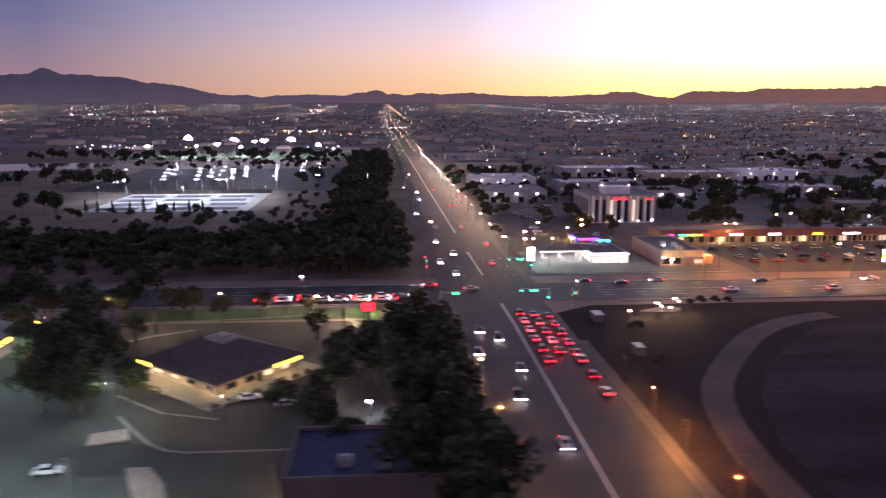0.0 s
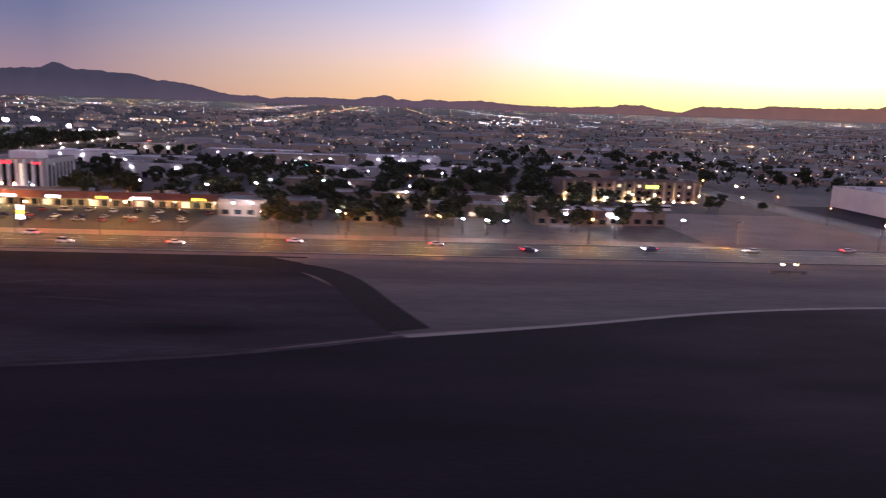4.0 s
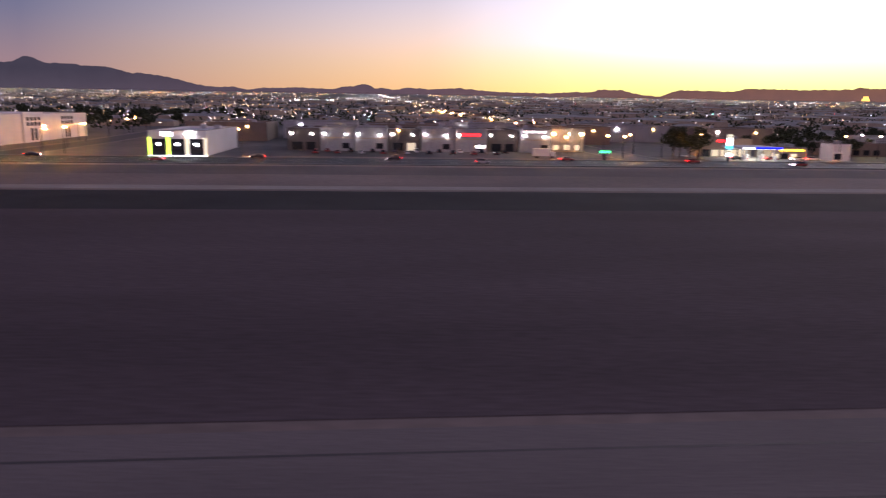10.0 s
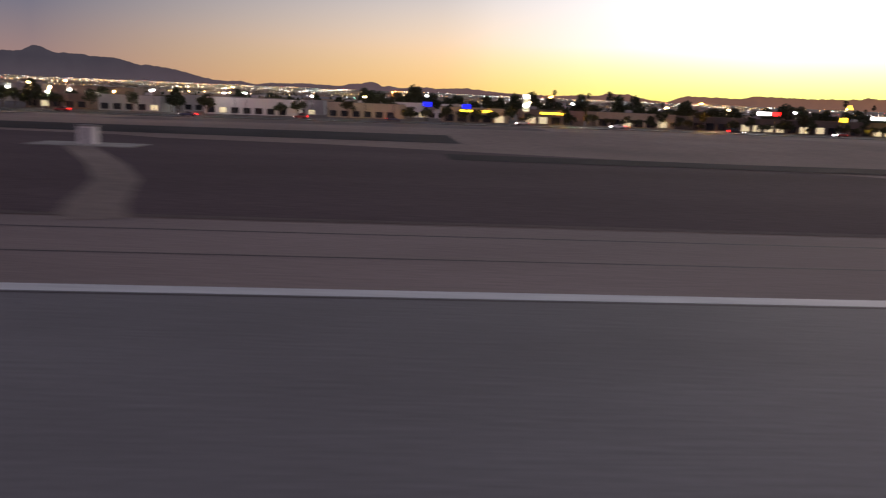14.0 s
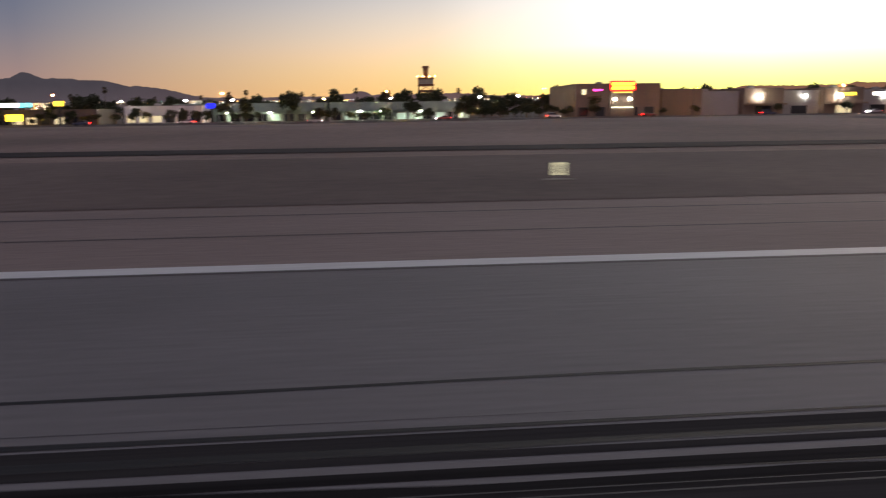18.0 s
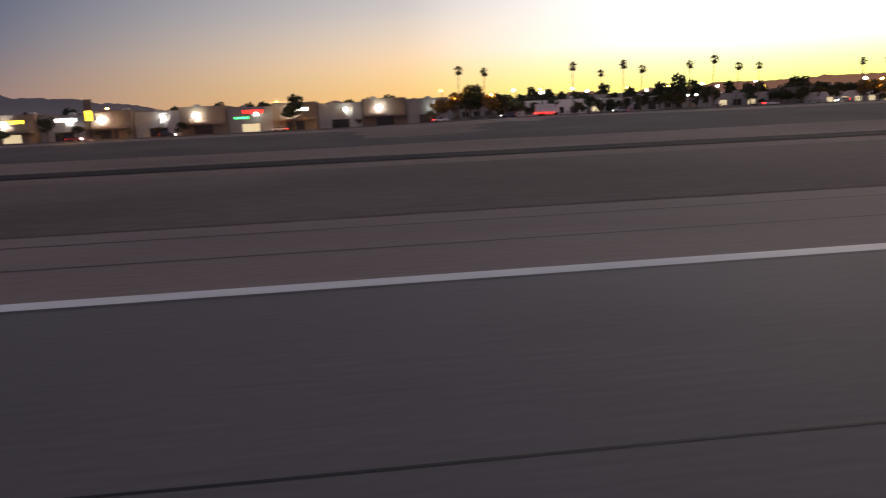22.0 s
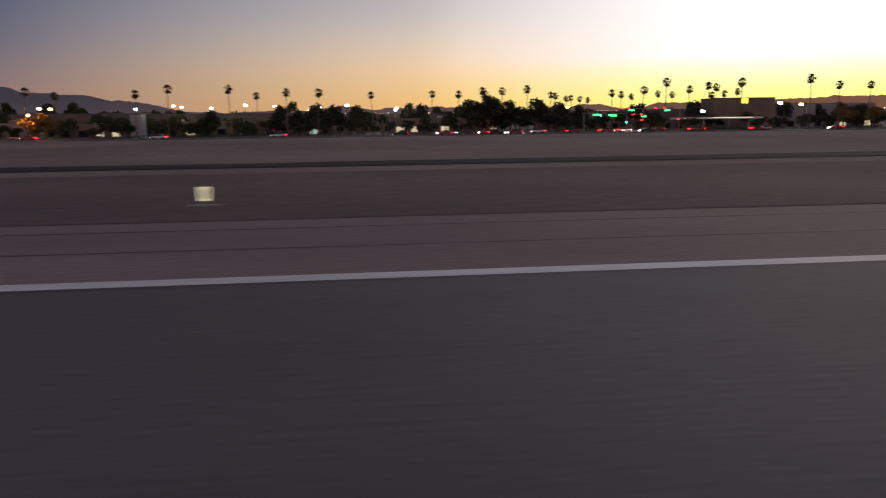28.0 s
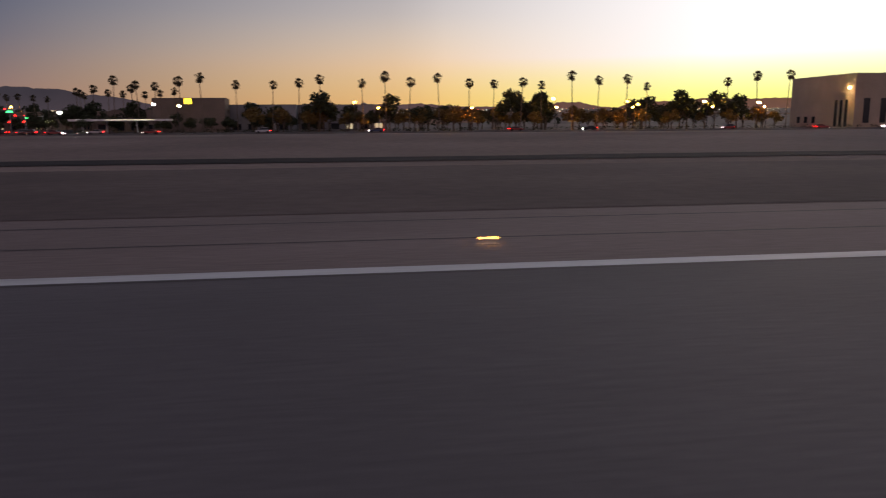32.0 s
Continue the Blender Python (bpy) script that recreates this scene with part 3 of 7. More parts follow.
# before and beyond the paired bars
long_mark(0.1, (1340, 14.35), (1379, 14.35))
long_mark(0.12, (1350, 12.3), (1375, 12.42), (1384, 12.1), (1398, 12.0))
long_mark(0.12, (1372, 13.2), (1378, 13.15), (1384, 13.0), (1402, 12.9))
long_mark(0.28, (1345, 11.2), (1375, 11.05), (1384, 10.8), (1396, 10.6))
long_mark(0.1, (1362, 10.2), (1376, 10.15), (1384, 9.9), (1400, 9.8))
long_mark(0.24, (1340, 9.2), (1376, 8.95), (1383, 9.3), (1398, 9.25), (1416, 9.2), (1432, 9.3))
long_mark(0.14, (1400, 10.8), (1412, 10.85), (1424, 11.1), (1440, 11.1))
long_mark(0.34, (1385, 8.8), (1400, 8.7), (1414, 8.6), (1423, 8.7), (1445, 8.6))
long_mark(0.3, (1345, 8.1), (1383, 8.1), (1410, 8.0), (1430, 7.7))
long_mark(0.4, (1350, 7.3), (1383, 7.3), (1420, 7.0))
# the touchdown zone
long_mark(0.3, (1180, 9.6), (1218, 9.5), (1232, 9.1), (1262, 9.4), (1280, 9.2))
long_mark(0.26, (1200, 8.3), (1222, 8.0), (1240, 7.8), (1270, 7.9))
long_mark(0.24, (1219, 7.3), (1226, 7.2), (1250, 7.0))
long_mark(0.34, (1282, 9.0), (1296, 8.7), (1310, 8.5), (1338, 8.6))
long_mark(0.14, (1306, 9.6), (1312, 9.6), (1322, 9.5))
long_mark(0.3, (1318, 10.0), (1336, 9.9), (1350, 10.0))
long_mark(0.5, (1322, 9.2), (1340, 8.9), (1352, 8.8))
for k in range(16):
    x, y = tr.uniform(1170, 1290), 7.6 - 3.6 * tr.random()
    long_mark(tr.uniform(0.2, 0.5), (x, y), (x + tr.uniform(30, 90), y + tr.uniform(-0.2, 0.2)))
s = Shape()
for k in range(430):
    x = tr.uniform(1120, 1350) if k % 8 else tr.uniform(1350, 1760)
    n = tr.uniform(30, 90)
    y = 0.5 + (9.4 if x < 1480 else 8.6) * tr.random() ** 0.7
    s.add(*streak([(x + n * i / 6, y + tr.uniform(-0.02, 0.02)) for i in range(7)], tr.uniform(0.05, 0.3), 0.0235 + 0.000004 * k))
tagged(part("thin_tyre_mark", s, rubber_thin), "faint grey tyre streaks along the runway", "tyre marks", kind="stuff")
def deposit(line, w, z):
    tagged(part("rubber_deposit", Shape().add(*streak(line, w, z)), rubber_dense), "dense dark rubber deposit in the touchdown zone", "tyre mark", "rubber deposits", kind="structure")


for k in range(9):
    x0, x1, y = 1165 + 12 * tr.random() * k ** 0.5, 1340 + tr.uniform(0, 60), 7.0 - 0.75 * k
    deposit([(x, y + 0.12 * math.sin(x * 0.05 + k)) for x in spread(x0, x1, 16)], tr.uniform(0.7, 0.95), 0.0227 + 0.00005 * k)
deposit([(x, 4.4 + 0.15 * math.sin(x * 0.04)) for x in spread(1120, 1356, 30)], 8.2, 0.0256)
for k in range(34):
    y = 8.2 + 2.0 * (k / 34) ** 1.4 + tr.uniform(-0.1, 0.1)
    x0 = tr.uniform(1135, 1230)
    deposit([(x, y + 0.06 * math.sin(x * 0.07 + k)) for x in spread(x0, x0 + tr.uniform(70, 150), 12)], tr.uniform(0.08, 0.3) * (1.1 - k / 34), 0.0257 + 0.00002 * k)
deposit([(x, 4.1 + 0.15 * math.sin(x * 0.05)) for x in spread(1185, 1365, 20)], 5.6, 0.0224)
for y, w in ((8.9, 0.34), (8.4, 0.22), (7.95, 0.3)):
    deposit([(x, y + 0.05 * math.sin(x * 0.06 + y)) for x in spread(1368, 1480, 14)], w, 0.0258)
for a, b, top, wide in ((1240, 1292, 9.4, 5.0), (1318, 1358, 9.8, 4.8), (1385, 1450, 7.9, 3.0)):
    deposit([(x, top - wide / 2 + 0.1 * math.sin(x * 0.2)) for x in spread(a, b, 16)], wide, 0.0233)

# bare strips between the runway and the boulevard
def strip(name, mat, y0, y1, x0, x1, z, label, wob=0.8, seed=0):
    xs = spread(x0, x1, max(8, int((x1 - x0) / 14)))
    vs = []
    for x in xs:
        a = y0 + wob * (noise.noise((x * 0.03, seed, 0)) + 0.5 * noise.noise((x * 0.11, seed, 3)))
        b = y1 + wob * 1.6 * (noise.noise((x * 0.025, seed + 9, 0)) + 0.5 * noise.noise((x * 0.13, seed, 5)))
        for k in range(4):
            y = a + (b - a) * k / 3
            vs.append((x, y, ground_z(x, y) + z))
    fs = [(4 * i + k, 4 * i + 4 + k, 4 * i + 5 + k, 4 * i + 1 + k) for i in range(len(xs) - 1) for k in range(3)]
    return tagged(part(name, Shape().add(vs, fs), mat), label, "ground", kind="structure")


strip("infield_strip", dirt_dark, 35.2, 74, 900, 3300, 0.02, "darker raked dirt beside the runway", 0.6, 1)
strip("service_road", asphalt, 122, 150, 470, 1120, 0.05, "dark asphalt perimeter road", 0.7, 2)
# narrow dark strip, the length of the infield
strip("service_road", asphalt, 84, 95, 1115, 2900, 0.07, "narrow dark strip along the infield", 1.3, 6)
strip("dark_verge", dirt_track, 124, 200, 1540, 1932, 0.045, "dark dirt bank below the boulevard", 4.0, 12)
strip("gravel_band", dirt_pale, 98.6, 100.2, 1500, 3200, 0.03, "thin pale gravel edge", 0.5, 3)
strip("gravel_band", dirt_bright, 153, 160, 560, 1010, 0.05, "pale gravel band beside the perimeter road", 0.5, 8)
strip("verge", dirt_dark, 188, 214, 650, 1150, 0.03, "brown dirt verge beside the boulevard", 1.2, 5)
strip("verge", dirt_pale, 188, 214, 1150, 2900, 0.03, "pale gravel verge beside the boulevard", 1.2, 5)
# curved pale edge of the dark field before the runway
bow = [(182, 30), (184, 60), (188, 78), (191.5, 88), (197, 97), (208, 105.5), (227, 112.3), (254, 117.5), (287, 124.5), (318, 136.5), (351, 146), (395, 160), (441, 166), (490, 163), (540, 159), (600, 160), (700, 161)]
for d, w in ((0.0, 1.5), (1.7, 0.6)):
    tagged(part("field_edge", Shape().ribbon([(x - d * 0.6, y + d) for x, y in rounded(bow[:10])], w, 0.06, ground_z), dirt_rim), "curved worn dirt edge of the field", "ground", kind="structure")
tagged(part("field_edge", Shape().ribbon(rounded(bow[9:]), 1.7, 0.06, ground_z), dirt_bright), "pale gravel edge of the field", "ground", kind="structure")
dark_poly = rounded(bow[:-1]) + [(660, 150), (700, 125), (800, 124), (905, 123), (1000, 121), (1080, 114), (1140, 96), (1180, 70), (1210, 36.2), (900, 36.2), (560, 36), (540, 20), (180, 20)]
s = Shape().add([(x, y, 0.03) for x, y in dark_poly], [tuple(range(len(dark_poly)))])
tagged(part("dark_field", s, dirt_field), "dark dirt field inside the bend, paling along x", "ground", kind="structure")
loop = [(58, 40), (60, 90), (62, 120), (68, 143), (80, 163), (97, 184), (116, 197), (140, 203)]
tagged(part("perimeter_track", Shape().ribbon(rounded(loop), 6.5, 0.05, ground_z), dirt_track), "dirt perimeter track curving past the junction", "track", kind="structure")
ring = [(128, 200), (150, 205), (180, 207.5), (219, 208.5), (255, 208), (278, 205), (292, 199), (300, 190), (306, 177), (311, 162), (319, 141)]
tagged(part("perimeter_road", Shape().ribbon(rounded(ring), 9, 0.055, ground_z), dirt_blackish), "blackish dirt road bending down to the field edge", "road", kind="structure")
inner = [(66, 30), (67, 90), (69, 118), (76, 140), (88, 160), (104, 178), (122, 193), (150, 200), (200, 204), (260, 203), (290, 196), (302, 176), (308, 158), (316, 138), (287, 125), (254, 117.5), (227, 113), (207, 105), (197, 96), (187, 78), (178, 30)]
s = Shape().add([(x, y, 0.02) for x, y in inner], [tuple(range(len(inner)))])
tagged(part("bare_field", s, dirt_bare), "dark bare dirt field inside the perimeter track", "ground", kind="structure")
outer = [(316, 138), (351, 147), (395, 161), (441, 167), (490, 164), (540, 160), (620, 162), (640, 190), (620, 213), (280, 214), (296, 202), (306, 178)]
s = Shape().add([(x, y, 0.022) for x, y in outer], [tuple(range(len(outer)))])
tagged(part("graded_field", s, dirt_graded), "graded brown dirt between road and field edge", "ground", kind="structure")
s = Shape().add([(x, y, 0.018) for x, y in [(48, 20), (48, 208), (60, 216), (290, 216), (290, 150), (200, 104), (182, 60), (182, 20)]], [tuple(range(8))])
tagged(part("dark_verge", s, dirt_blackish), "blackish verge between avenue and track", "ground", kind="structure")
s = Shape()
for x, y, x1, y1, w, n in ((168, 137, 180, 148, 1.1, 6), (181, 148.5, 194, 159.4, 1.5, 6), (205, 162, 216, 169, 0.9, 4), (220, 176, 238, 181, 1.4, 6), (236, 163.8, 259, 160.6, 0.9, 5), (105, 110.7, 109.6, 117, 1.4, 4), (118.4, 101, 123, 109, 1.6, 4), (108, 93, 111.2, 101, 1.5, 4), (133.6, 87.6, 136.2, 92, 1.1, 3), (96, 118.6, 100, 122, 1.0, 3), (141, 104, 145, 110, 0.8, 3), (126, 92, 129, 98, 0.9, 3)):
    for _ in range(3):
        a, b = tr.gauss(0, 0.5), tr.gauss(0, 0.5)
        s.add(*streak([(x + a + (x1 - x) * i / n + tr.uniform(-0.25, 0.25), y + b + (y1 - y) * i / n + tr.uniform(-0.4, 0.4)) for i in range(n + 1)], w * tr.uniform(0.3, 0.7), 0.05 + 0.004 * _))
tagged(part("pale_scrape", s, dirt_rim), "pale scraped streaks on the dark field", "ground", kind="stuff")

# boulevard, along the runway
bx = spread(-1500, 3600, 160)
road_line = [(x, 234.5) for x in bx]
tagged(part("boulevard", Shape().ribbon(road_line, 24, 0.09, ground_z), road_worn), "wide worn asphalt boulevard with kerbs", "road", kind="structure")
for y, w in ((221.6, 1.8), (247.7, 2.3)):
    s = Shape()
    for a, b in zip(bx, bx[1:]):
        if 5 < (a + b) / 2 < 56:
            continue
        z0, z1 = ground_z(a, y), ground_z(b, y)
        s.add([(a, y - w / 2, z0 + 0.24), (b, y - w / 2, z1 + 0.24), (b, y + w / 2, z1 + 0.24), (a, y + w / 2, z0 + 0.24), (a, y - w / 2, z0), (b, y - w / 2, z1), (b, y + w / 2, z1), (a, y + w / 2, z0)],
              [(0, 1, 2, 3), (4, 5, 1, 0), (6, 7, 3, 2)])
    tagged(part("boulevard_pavement", s, kerb_mat), "pale concrete kerb and pavement along the boulevard", "pavement", kind="structure")
for y, dash in ((228.5, True), (232, True), (236, False), (240, True), (243.5, True)):
    s = Shape()
    for x in range(-400, 2900, 12):
        if 5 < x < 60:
            continue
        s.ribbon([(x, y), (x + (4 if dash else 12), y)], 0.16, 0.1, ground_z)
    tagged(part("lane_marking", s, road_paint), "painted lane lines on the boulevard", "marking", kind="stuff")

# avenue crossing it, running away to the hills
def ave_x(y):
    return 33 - 0.02 * max(0, y - 200)


ys = spread(-60, 6500, 110)
tagged(part("avenue", Shape().ribbon([(ave_x(y), y) for y in ys], 29, 0.12, ground_z), road_worn), "long straight asphalt avenue", "road", kind="structure")
for off, w in ((-15.8, 2.4), (15.8, 2.4)):
    s = Shape()
    for a, b in zip(ys, ys[1:]):
        if 205 < (a + b) / 2 < 262:
            continue
        s.ribbon([(ave_x(a) + off, a), (ave_x(b) + off, b)], w, 0.26, ground_z)
    tagged(part("avenue_pavement", s, pave_dark), "dull concrete pavement along the avenue", "pavement", kind="structure")
s = Shape()
for y in range(30, 1500, 10):
    if 214 < y < 258:
        continue
    s.ribbon([(ave_x(y) + 0.6, y), (ave_x(y + 10) + 0.6, y + 10)], 0.5, 0.14, ground_z)
tagged(part("avenue_median_line", s, road_paint), "pale painted median line of the avenue", "marking", kind="structure")
s = Shape()
for off in (-10, -6.4, 5.2, 8.8, 12.2):
    for y in range(258, 900, 16):
        if 214 < y < 258:
            continue
        s.ribbon([(ave_x(y) + off, y), (ave_x(y) + off, y + 3)], 0.1, 0.135, ground_z)
tagged(part("avenue_lane_line", s, road_paint), "dashed lane lines of the avenue", "marking", kind="stuff")
# side streets
for x0, y1, label in ((517, 700, "side street beside the white warehouse"), (668, 760, "side street beyond the white warehouse"), (885, 1500, "side street lit by sodium lamps"), (2172, 900, "side street with signals")):
    line = [(x0 - 0.02 * (y - 250), y) for y in spread(250, y1, 30)]
    tagged(part("side_street", Shape().ribbon(line, 15, 0.11, ground_z), road_worn), label, "road", kind="structure")
    for off in (-8.2, 8.2):
        tagged(part("street_kerb", Shape().ribbon([(x + off, y) for x, y in line], 1.5, 0.22, ground_z), kerb_mat), "pale kerb of a side street", "kerb", kind="structure")


# ---- kinds of things ----
def make_car(paint, on=True, tall=False):
    """A car along +x, standing at the origin; lamps lit or not."""
    ob = new("car")
    h = 1.75 if tall else 1.44
    low = [(-2.3, 0.35), (-2.32, 0.75), (-2.15, 0.95), (-1.0, 1.0), (1.0, 0.98), (2.1, 0.82), (2.3, 0.6), (2.28, 0.32)]
    s = Shape()
    n = len(low)
    ring = []
    for y, k in ((-0.92, 0.97), (-0.8, 1.0), (0.8, 1.0), (0.92, 0.97)):
        ring += [(x * k, y, 0.35 + (z - 0.35) * (0.93 if k < 1 else 1.0)) for x, z in low]
    s.add(ring, [(r * n + i, r * n + (i + 1) % n, (r + 1) * n + (i + 1) % n, (r + 1) * n + i) for r in range(3) for i in range(n)] + [tuple(range(n)), tuple(range(4 * n - 1, 3 * n - 1, -1))])
    part("body", s, paint, ob, smooth=False)
    back = -1.95 if tall else -1.55
    cab = Shape().add([(back, -0.8, 0.98), (1.05, -0.8, 0.98), (1.05, 0.8, 0.98), (back, 0.8, 0.98), (back + 0.35, -0.62, h - 0.06), (0.2, -0.62, h - 0.06), (0.2, 0.62, h - 0.06), (back + 0.35, 0.62, h - 0.06)],
                      [(0, 1, 5, 4), (1, 2, 6, 5), (2, 3, 7, 6), (3, 0, 4, 7)])
    part("glasshouse", cab, glass, ob)
    part("car_roof", Shape().box(back + 0.33, -0.64, h - 0.07, 0.22, 0.64, h), paint, ob)
    for x in (-1.4, 1.42):
        for y in (-0.84, 0.84):
            part("wheel", Shape().bar((x, y - 0.1, 0.33), (x, y + 0.1, 0.33), 0.33, n=12), tyre_mat, ob)
    for y in (-0.66, 0.66):
        part("headlight", Shape().box(2.2, y - 0.2, 0.5, 2.31, y + 0.2, 0.62), head_white if on else chrome, ob)
        part("taillight", Shape().box(-2.36, y - 0.2, 0.7, -2.24, y + 0.2, 0.86), tail_red if on else lens_off, ob)
    return ob


car_paints = [("white", material("car_white", (0.7, 0.7, 0.7), 0.3, 0.05, 1, 8, 0, spec=0.6)), ("silver", material("car_silver", (0.38, 0.39, 0.4), 0.3, 0.05, 1, 8, 0, metal=0.5)),
              ("black", material("car_black", (0.02, 0.02, 0.022), 0.25, 0.05, 1, 8, 0, spec=0.6)), ("red", material("car_red", (0.3, 0.03, 0.025), 0.3, 0.05, 1, 8, 0, spec=0.6)),
              ("dark blue", material("car_blue", (0.03, 0.05, 0.12), 0.3, 0.05, 1, 8, 0, spec=0.6))]
car_stock = {}


def put_car(x, y, heading, colour, state, group, tall=False, where="on the road"):
    """state: lit or dark."""
    key = (colour, state == "lit", tall)
    z = ground_z(x, y) + 0.125
    m = pose(x, y, z, 0, 0, heading)
    if key in car_stock:
        ob = copy_thing(car_stock[key], m)
    else:
        ob = car_stock[key] = make_car(dict(car_paints)[colour], state == "lit", tall)
        ob.matrix_basis = m
    kind = "sport utility car" if tall else "saloon car"
    return tagged(ob, f"{colour} {kind} with {'lit lamps' if state == 'lit' else 'lamps off'} {where}", "car", group)


def leaf_cloud(r, n, size, lobes):
    s = Shape()
    for _ in range(n):
        c, (lr, lz) = r.choice(lobes)
        d = Vector((r.gauss(0, 1), r.gauss(0, 1), r.gauss(0, 1))).normalized() * r.random() ** 0.4
        p = Vector(c) + Vector((d.x * lr, d.y * lr, d.z * lz))
        u = Vector((r.gauss(0, 1), r.gauss(0, 1), r.gauss(0, 1))).normalized()
        w = u.cross(Vector((r.gauss(0, 1), r.gauss(0, 1), r.gauss(0, 1)))).normalized()
        k = size * r.uniform(0.5, 1.3)
        s.add([p - u * k, p + w * k * 0.7, p + u * k, p - w * k * 0.7], [(0, 1, 2, 3)])
    return s


def make_tree(seed, mat, height=9.0, wide=3.2, n=620, leaf=1.0):
    r = random.Random(seed)
    ob = new("tree")
    s = Shape().bar((0, 0, -0.2), (0.1, 0.05, height * 0.35), 0.26, 0.18, 7)
    lobes = []
    for k in range(7):
        a, q = k * 2.4 + r.random(), r.uniform(0.35, 0.75)
        e = (math.cos(a) * wide * q, math.sin(a) * wide * q, height * r.uniform(0.5, 0.86))
        s.bar((0.1, 0.05, height * r.uniform(0.2, 0.34)), e, 0.11, 0.03, 5)
        lobes.append((e, (wide * r.uniform(0.38, 0.62), height * r.uniform(0.13, 0.2))))
    lobes.append(((0, 0, height * 0.84), (wide * 0.5, height * 0.15)))
    part("trunk", s, bark, ob)
    part("crown", leaf_cloud(r, n, 0.42 * leaf * wide / 3.2, lobes), mat, ob)
    return ob


def make_cypress(seed, height=11.0):
    r = random.Random(seed)
    ob = new("tree")
    part("trunk", Shape().bar((0, 0, -0.2), (0, 0, height * 0.8), 0.22, 0.05, 7), bark, ob)
    lobes = [((r.uniform(-.3, .3), r.uniform(-.3, .3), height * q), (2.2 * (1.12 - q), height * 0.1)) for q in (0.2, 0.32, 0.45, 0.58, 0.7, 0.82, 0.92)]
    part("crown", leaf_cloud(r, 520, 0.4, lobes), leaf_dark, ob)
    return ob


def make_palm(seed, height=17.0):
    r = random.Random(seed)
    ob = new("palm_tree")
    s, bx_, by_ = Shape(), r.uniform(-0.5, 0.5), r.uniform(-0.5, 0.5)
    pts = [Vector((bx_ * (q ** 2), by_ * (q ** 2), height * q)) for q in spread(0, 1, 6)]
    for i in range(5):
        s.bar(pts[i], pts[i + 1], 0.2 - 0.02 * i, 0.18 - 0.02 * i, 8)
    part("trunk", s, palm_bark, ob)
    top, f = pts[-1], Shape()
    for k in range(46):
        a, e = r.uniform(0, 2 * math.pi), r.uniform(-1.0, 1.45)
        d = Vector((math.cos(a) * math.cos(e), math.sin(a) * math.cos(e), math.sin(e)))
        root = top + d * 0.25
        tip = top + d * r.uniform(0.75, 1.2)
        f.bar(root, tip, 0.025, 0.02, 3)
        side = d.cross(Vector((0, 0, 1))).normalized()
        up = side.cross(d).normalized()
        for j in range(7):
            b = (j - 3) * 0.36
            w = (d * math.cos(b) + side * math.sin(b)).normalized()
            end = tip + w * r.uniform(0.6, 1.0) - Vector((0, 0, 0.25 + 0.2 * abs(j - 3) * 0.5))
            m = side * math.cos(b) - d * math.sin(b)
            mid = tip + w * 0.5
            f.add([tip, mid + m * 0.1, end, mid - m * 0.1], [(0, 1, 2, 3)])
    part("crown", f, frond_mat, ob)
    sk = Shape()
    for k in range(26):
        a = r.uniform(0, 2 * math.pi)
        p = top + Vector((math.cos(a) * 0.4, math.sin(a) * 0.4, -0.1))
        q = top + Vector((math.cos(a) * r.uniform(0.5, 0.8), math.sin(a) * r.uniform(0.5, 0.8), -r.uniform(0.9, 1.9)))
        t_ = Vector((-math.sin(a), math.cos(a), 0)) * 0.22
        sk.add([p, q + t_, q - t_], [(0, 1, 2)])
    part("dead_fronds", sk, palm_bark, ob, "dry brown hanging fronds")
    return ob


stock = {}


def put(kind, maker, x, y, label, category, group="", turn_=None, size=1.0, z=0.0):
    """A copy of a kind of thing at a place on the land."""
    m = pose(x, y, ground_z(x, y) + z, 0, 0, rng.uniform(0, 360) if turn_ is None else turn_)
    if kind not in stock:
        stock[kind] = maker()
        ob = stock[kind]
        ob.matrix_basis = m
    else:
        ob = copy_thing(stock[kind], m)
    ob.scale = (size, size, size)
    return tagged(ob, label, category, group)


TREES = [lambda: make_tree(11, leaf_dark), lambda: make_tree(12, leaf_dark, 7.5, 3.6), lambda: make_tree(13, leaf_olive, 8, 3.2), lambda: make_tree(14, leaf_lamplit, 7, 3.0), lambda: make_cypress(15), lambda: make_tree(16, leaf_dark, 12.0, 4.2, 900), lambda: make_tree(17, leaf_dark, 9.5, 4.8, 300, 1.7)]
PALMS = [lambda: make_palm(21, 17), lambda: make_palm(22, 16.2), lambda: make_palm(23, 17.8)]


crowd = {}


def crowd_tree(x, y, k, size=1.0):
    """A tree of a dense wood: joined with its like later on."""
    crowd.setdefault(k, []).append(pose(x, y, ground_z(x, y), 0, 0, rng.uniform(0, 360)) @ Matrix.Diagonal((size, size, size * rng.uniform(0.85, 1.2), 1)))


def plant_crowds():
    for k, places in crowd.items():
        for piece in stock[("tree", k)].children:
            me = piece.data
            co = np.empty(len(me.vertices) * 3)
            me.vertices.foreach_get("co", co)
            co = np.c_[co.reshape(-1, 3), np.ones(len(me.vertices))]
            n, vs, fs = len(co), [], []
            faces = [tuple(p.vertices) for p in me.polygons]
            for i, m in enumerate(places):
                vs += (co @ np.array(m).T)[:, :3].tolist()
                fs += [tuple(q + i * n for q in f) for f in faces]
            word = "trunks" if piece.name.startswith("trunk") else "crowns"
            tagged(part("wood_" + word, Shape().add(vs, fs), me.materials[0]), f"{word} of a dense dark wood of trees", "trees", kind="stuff")


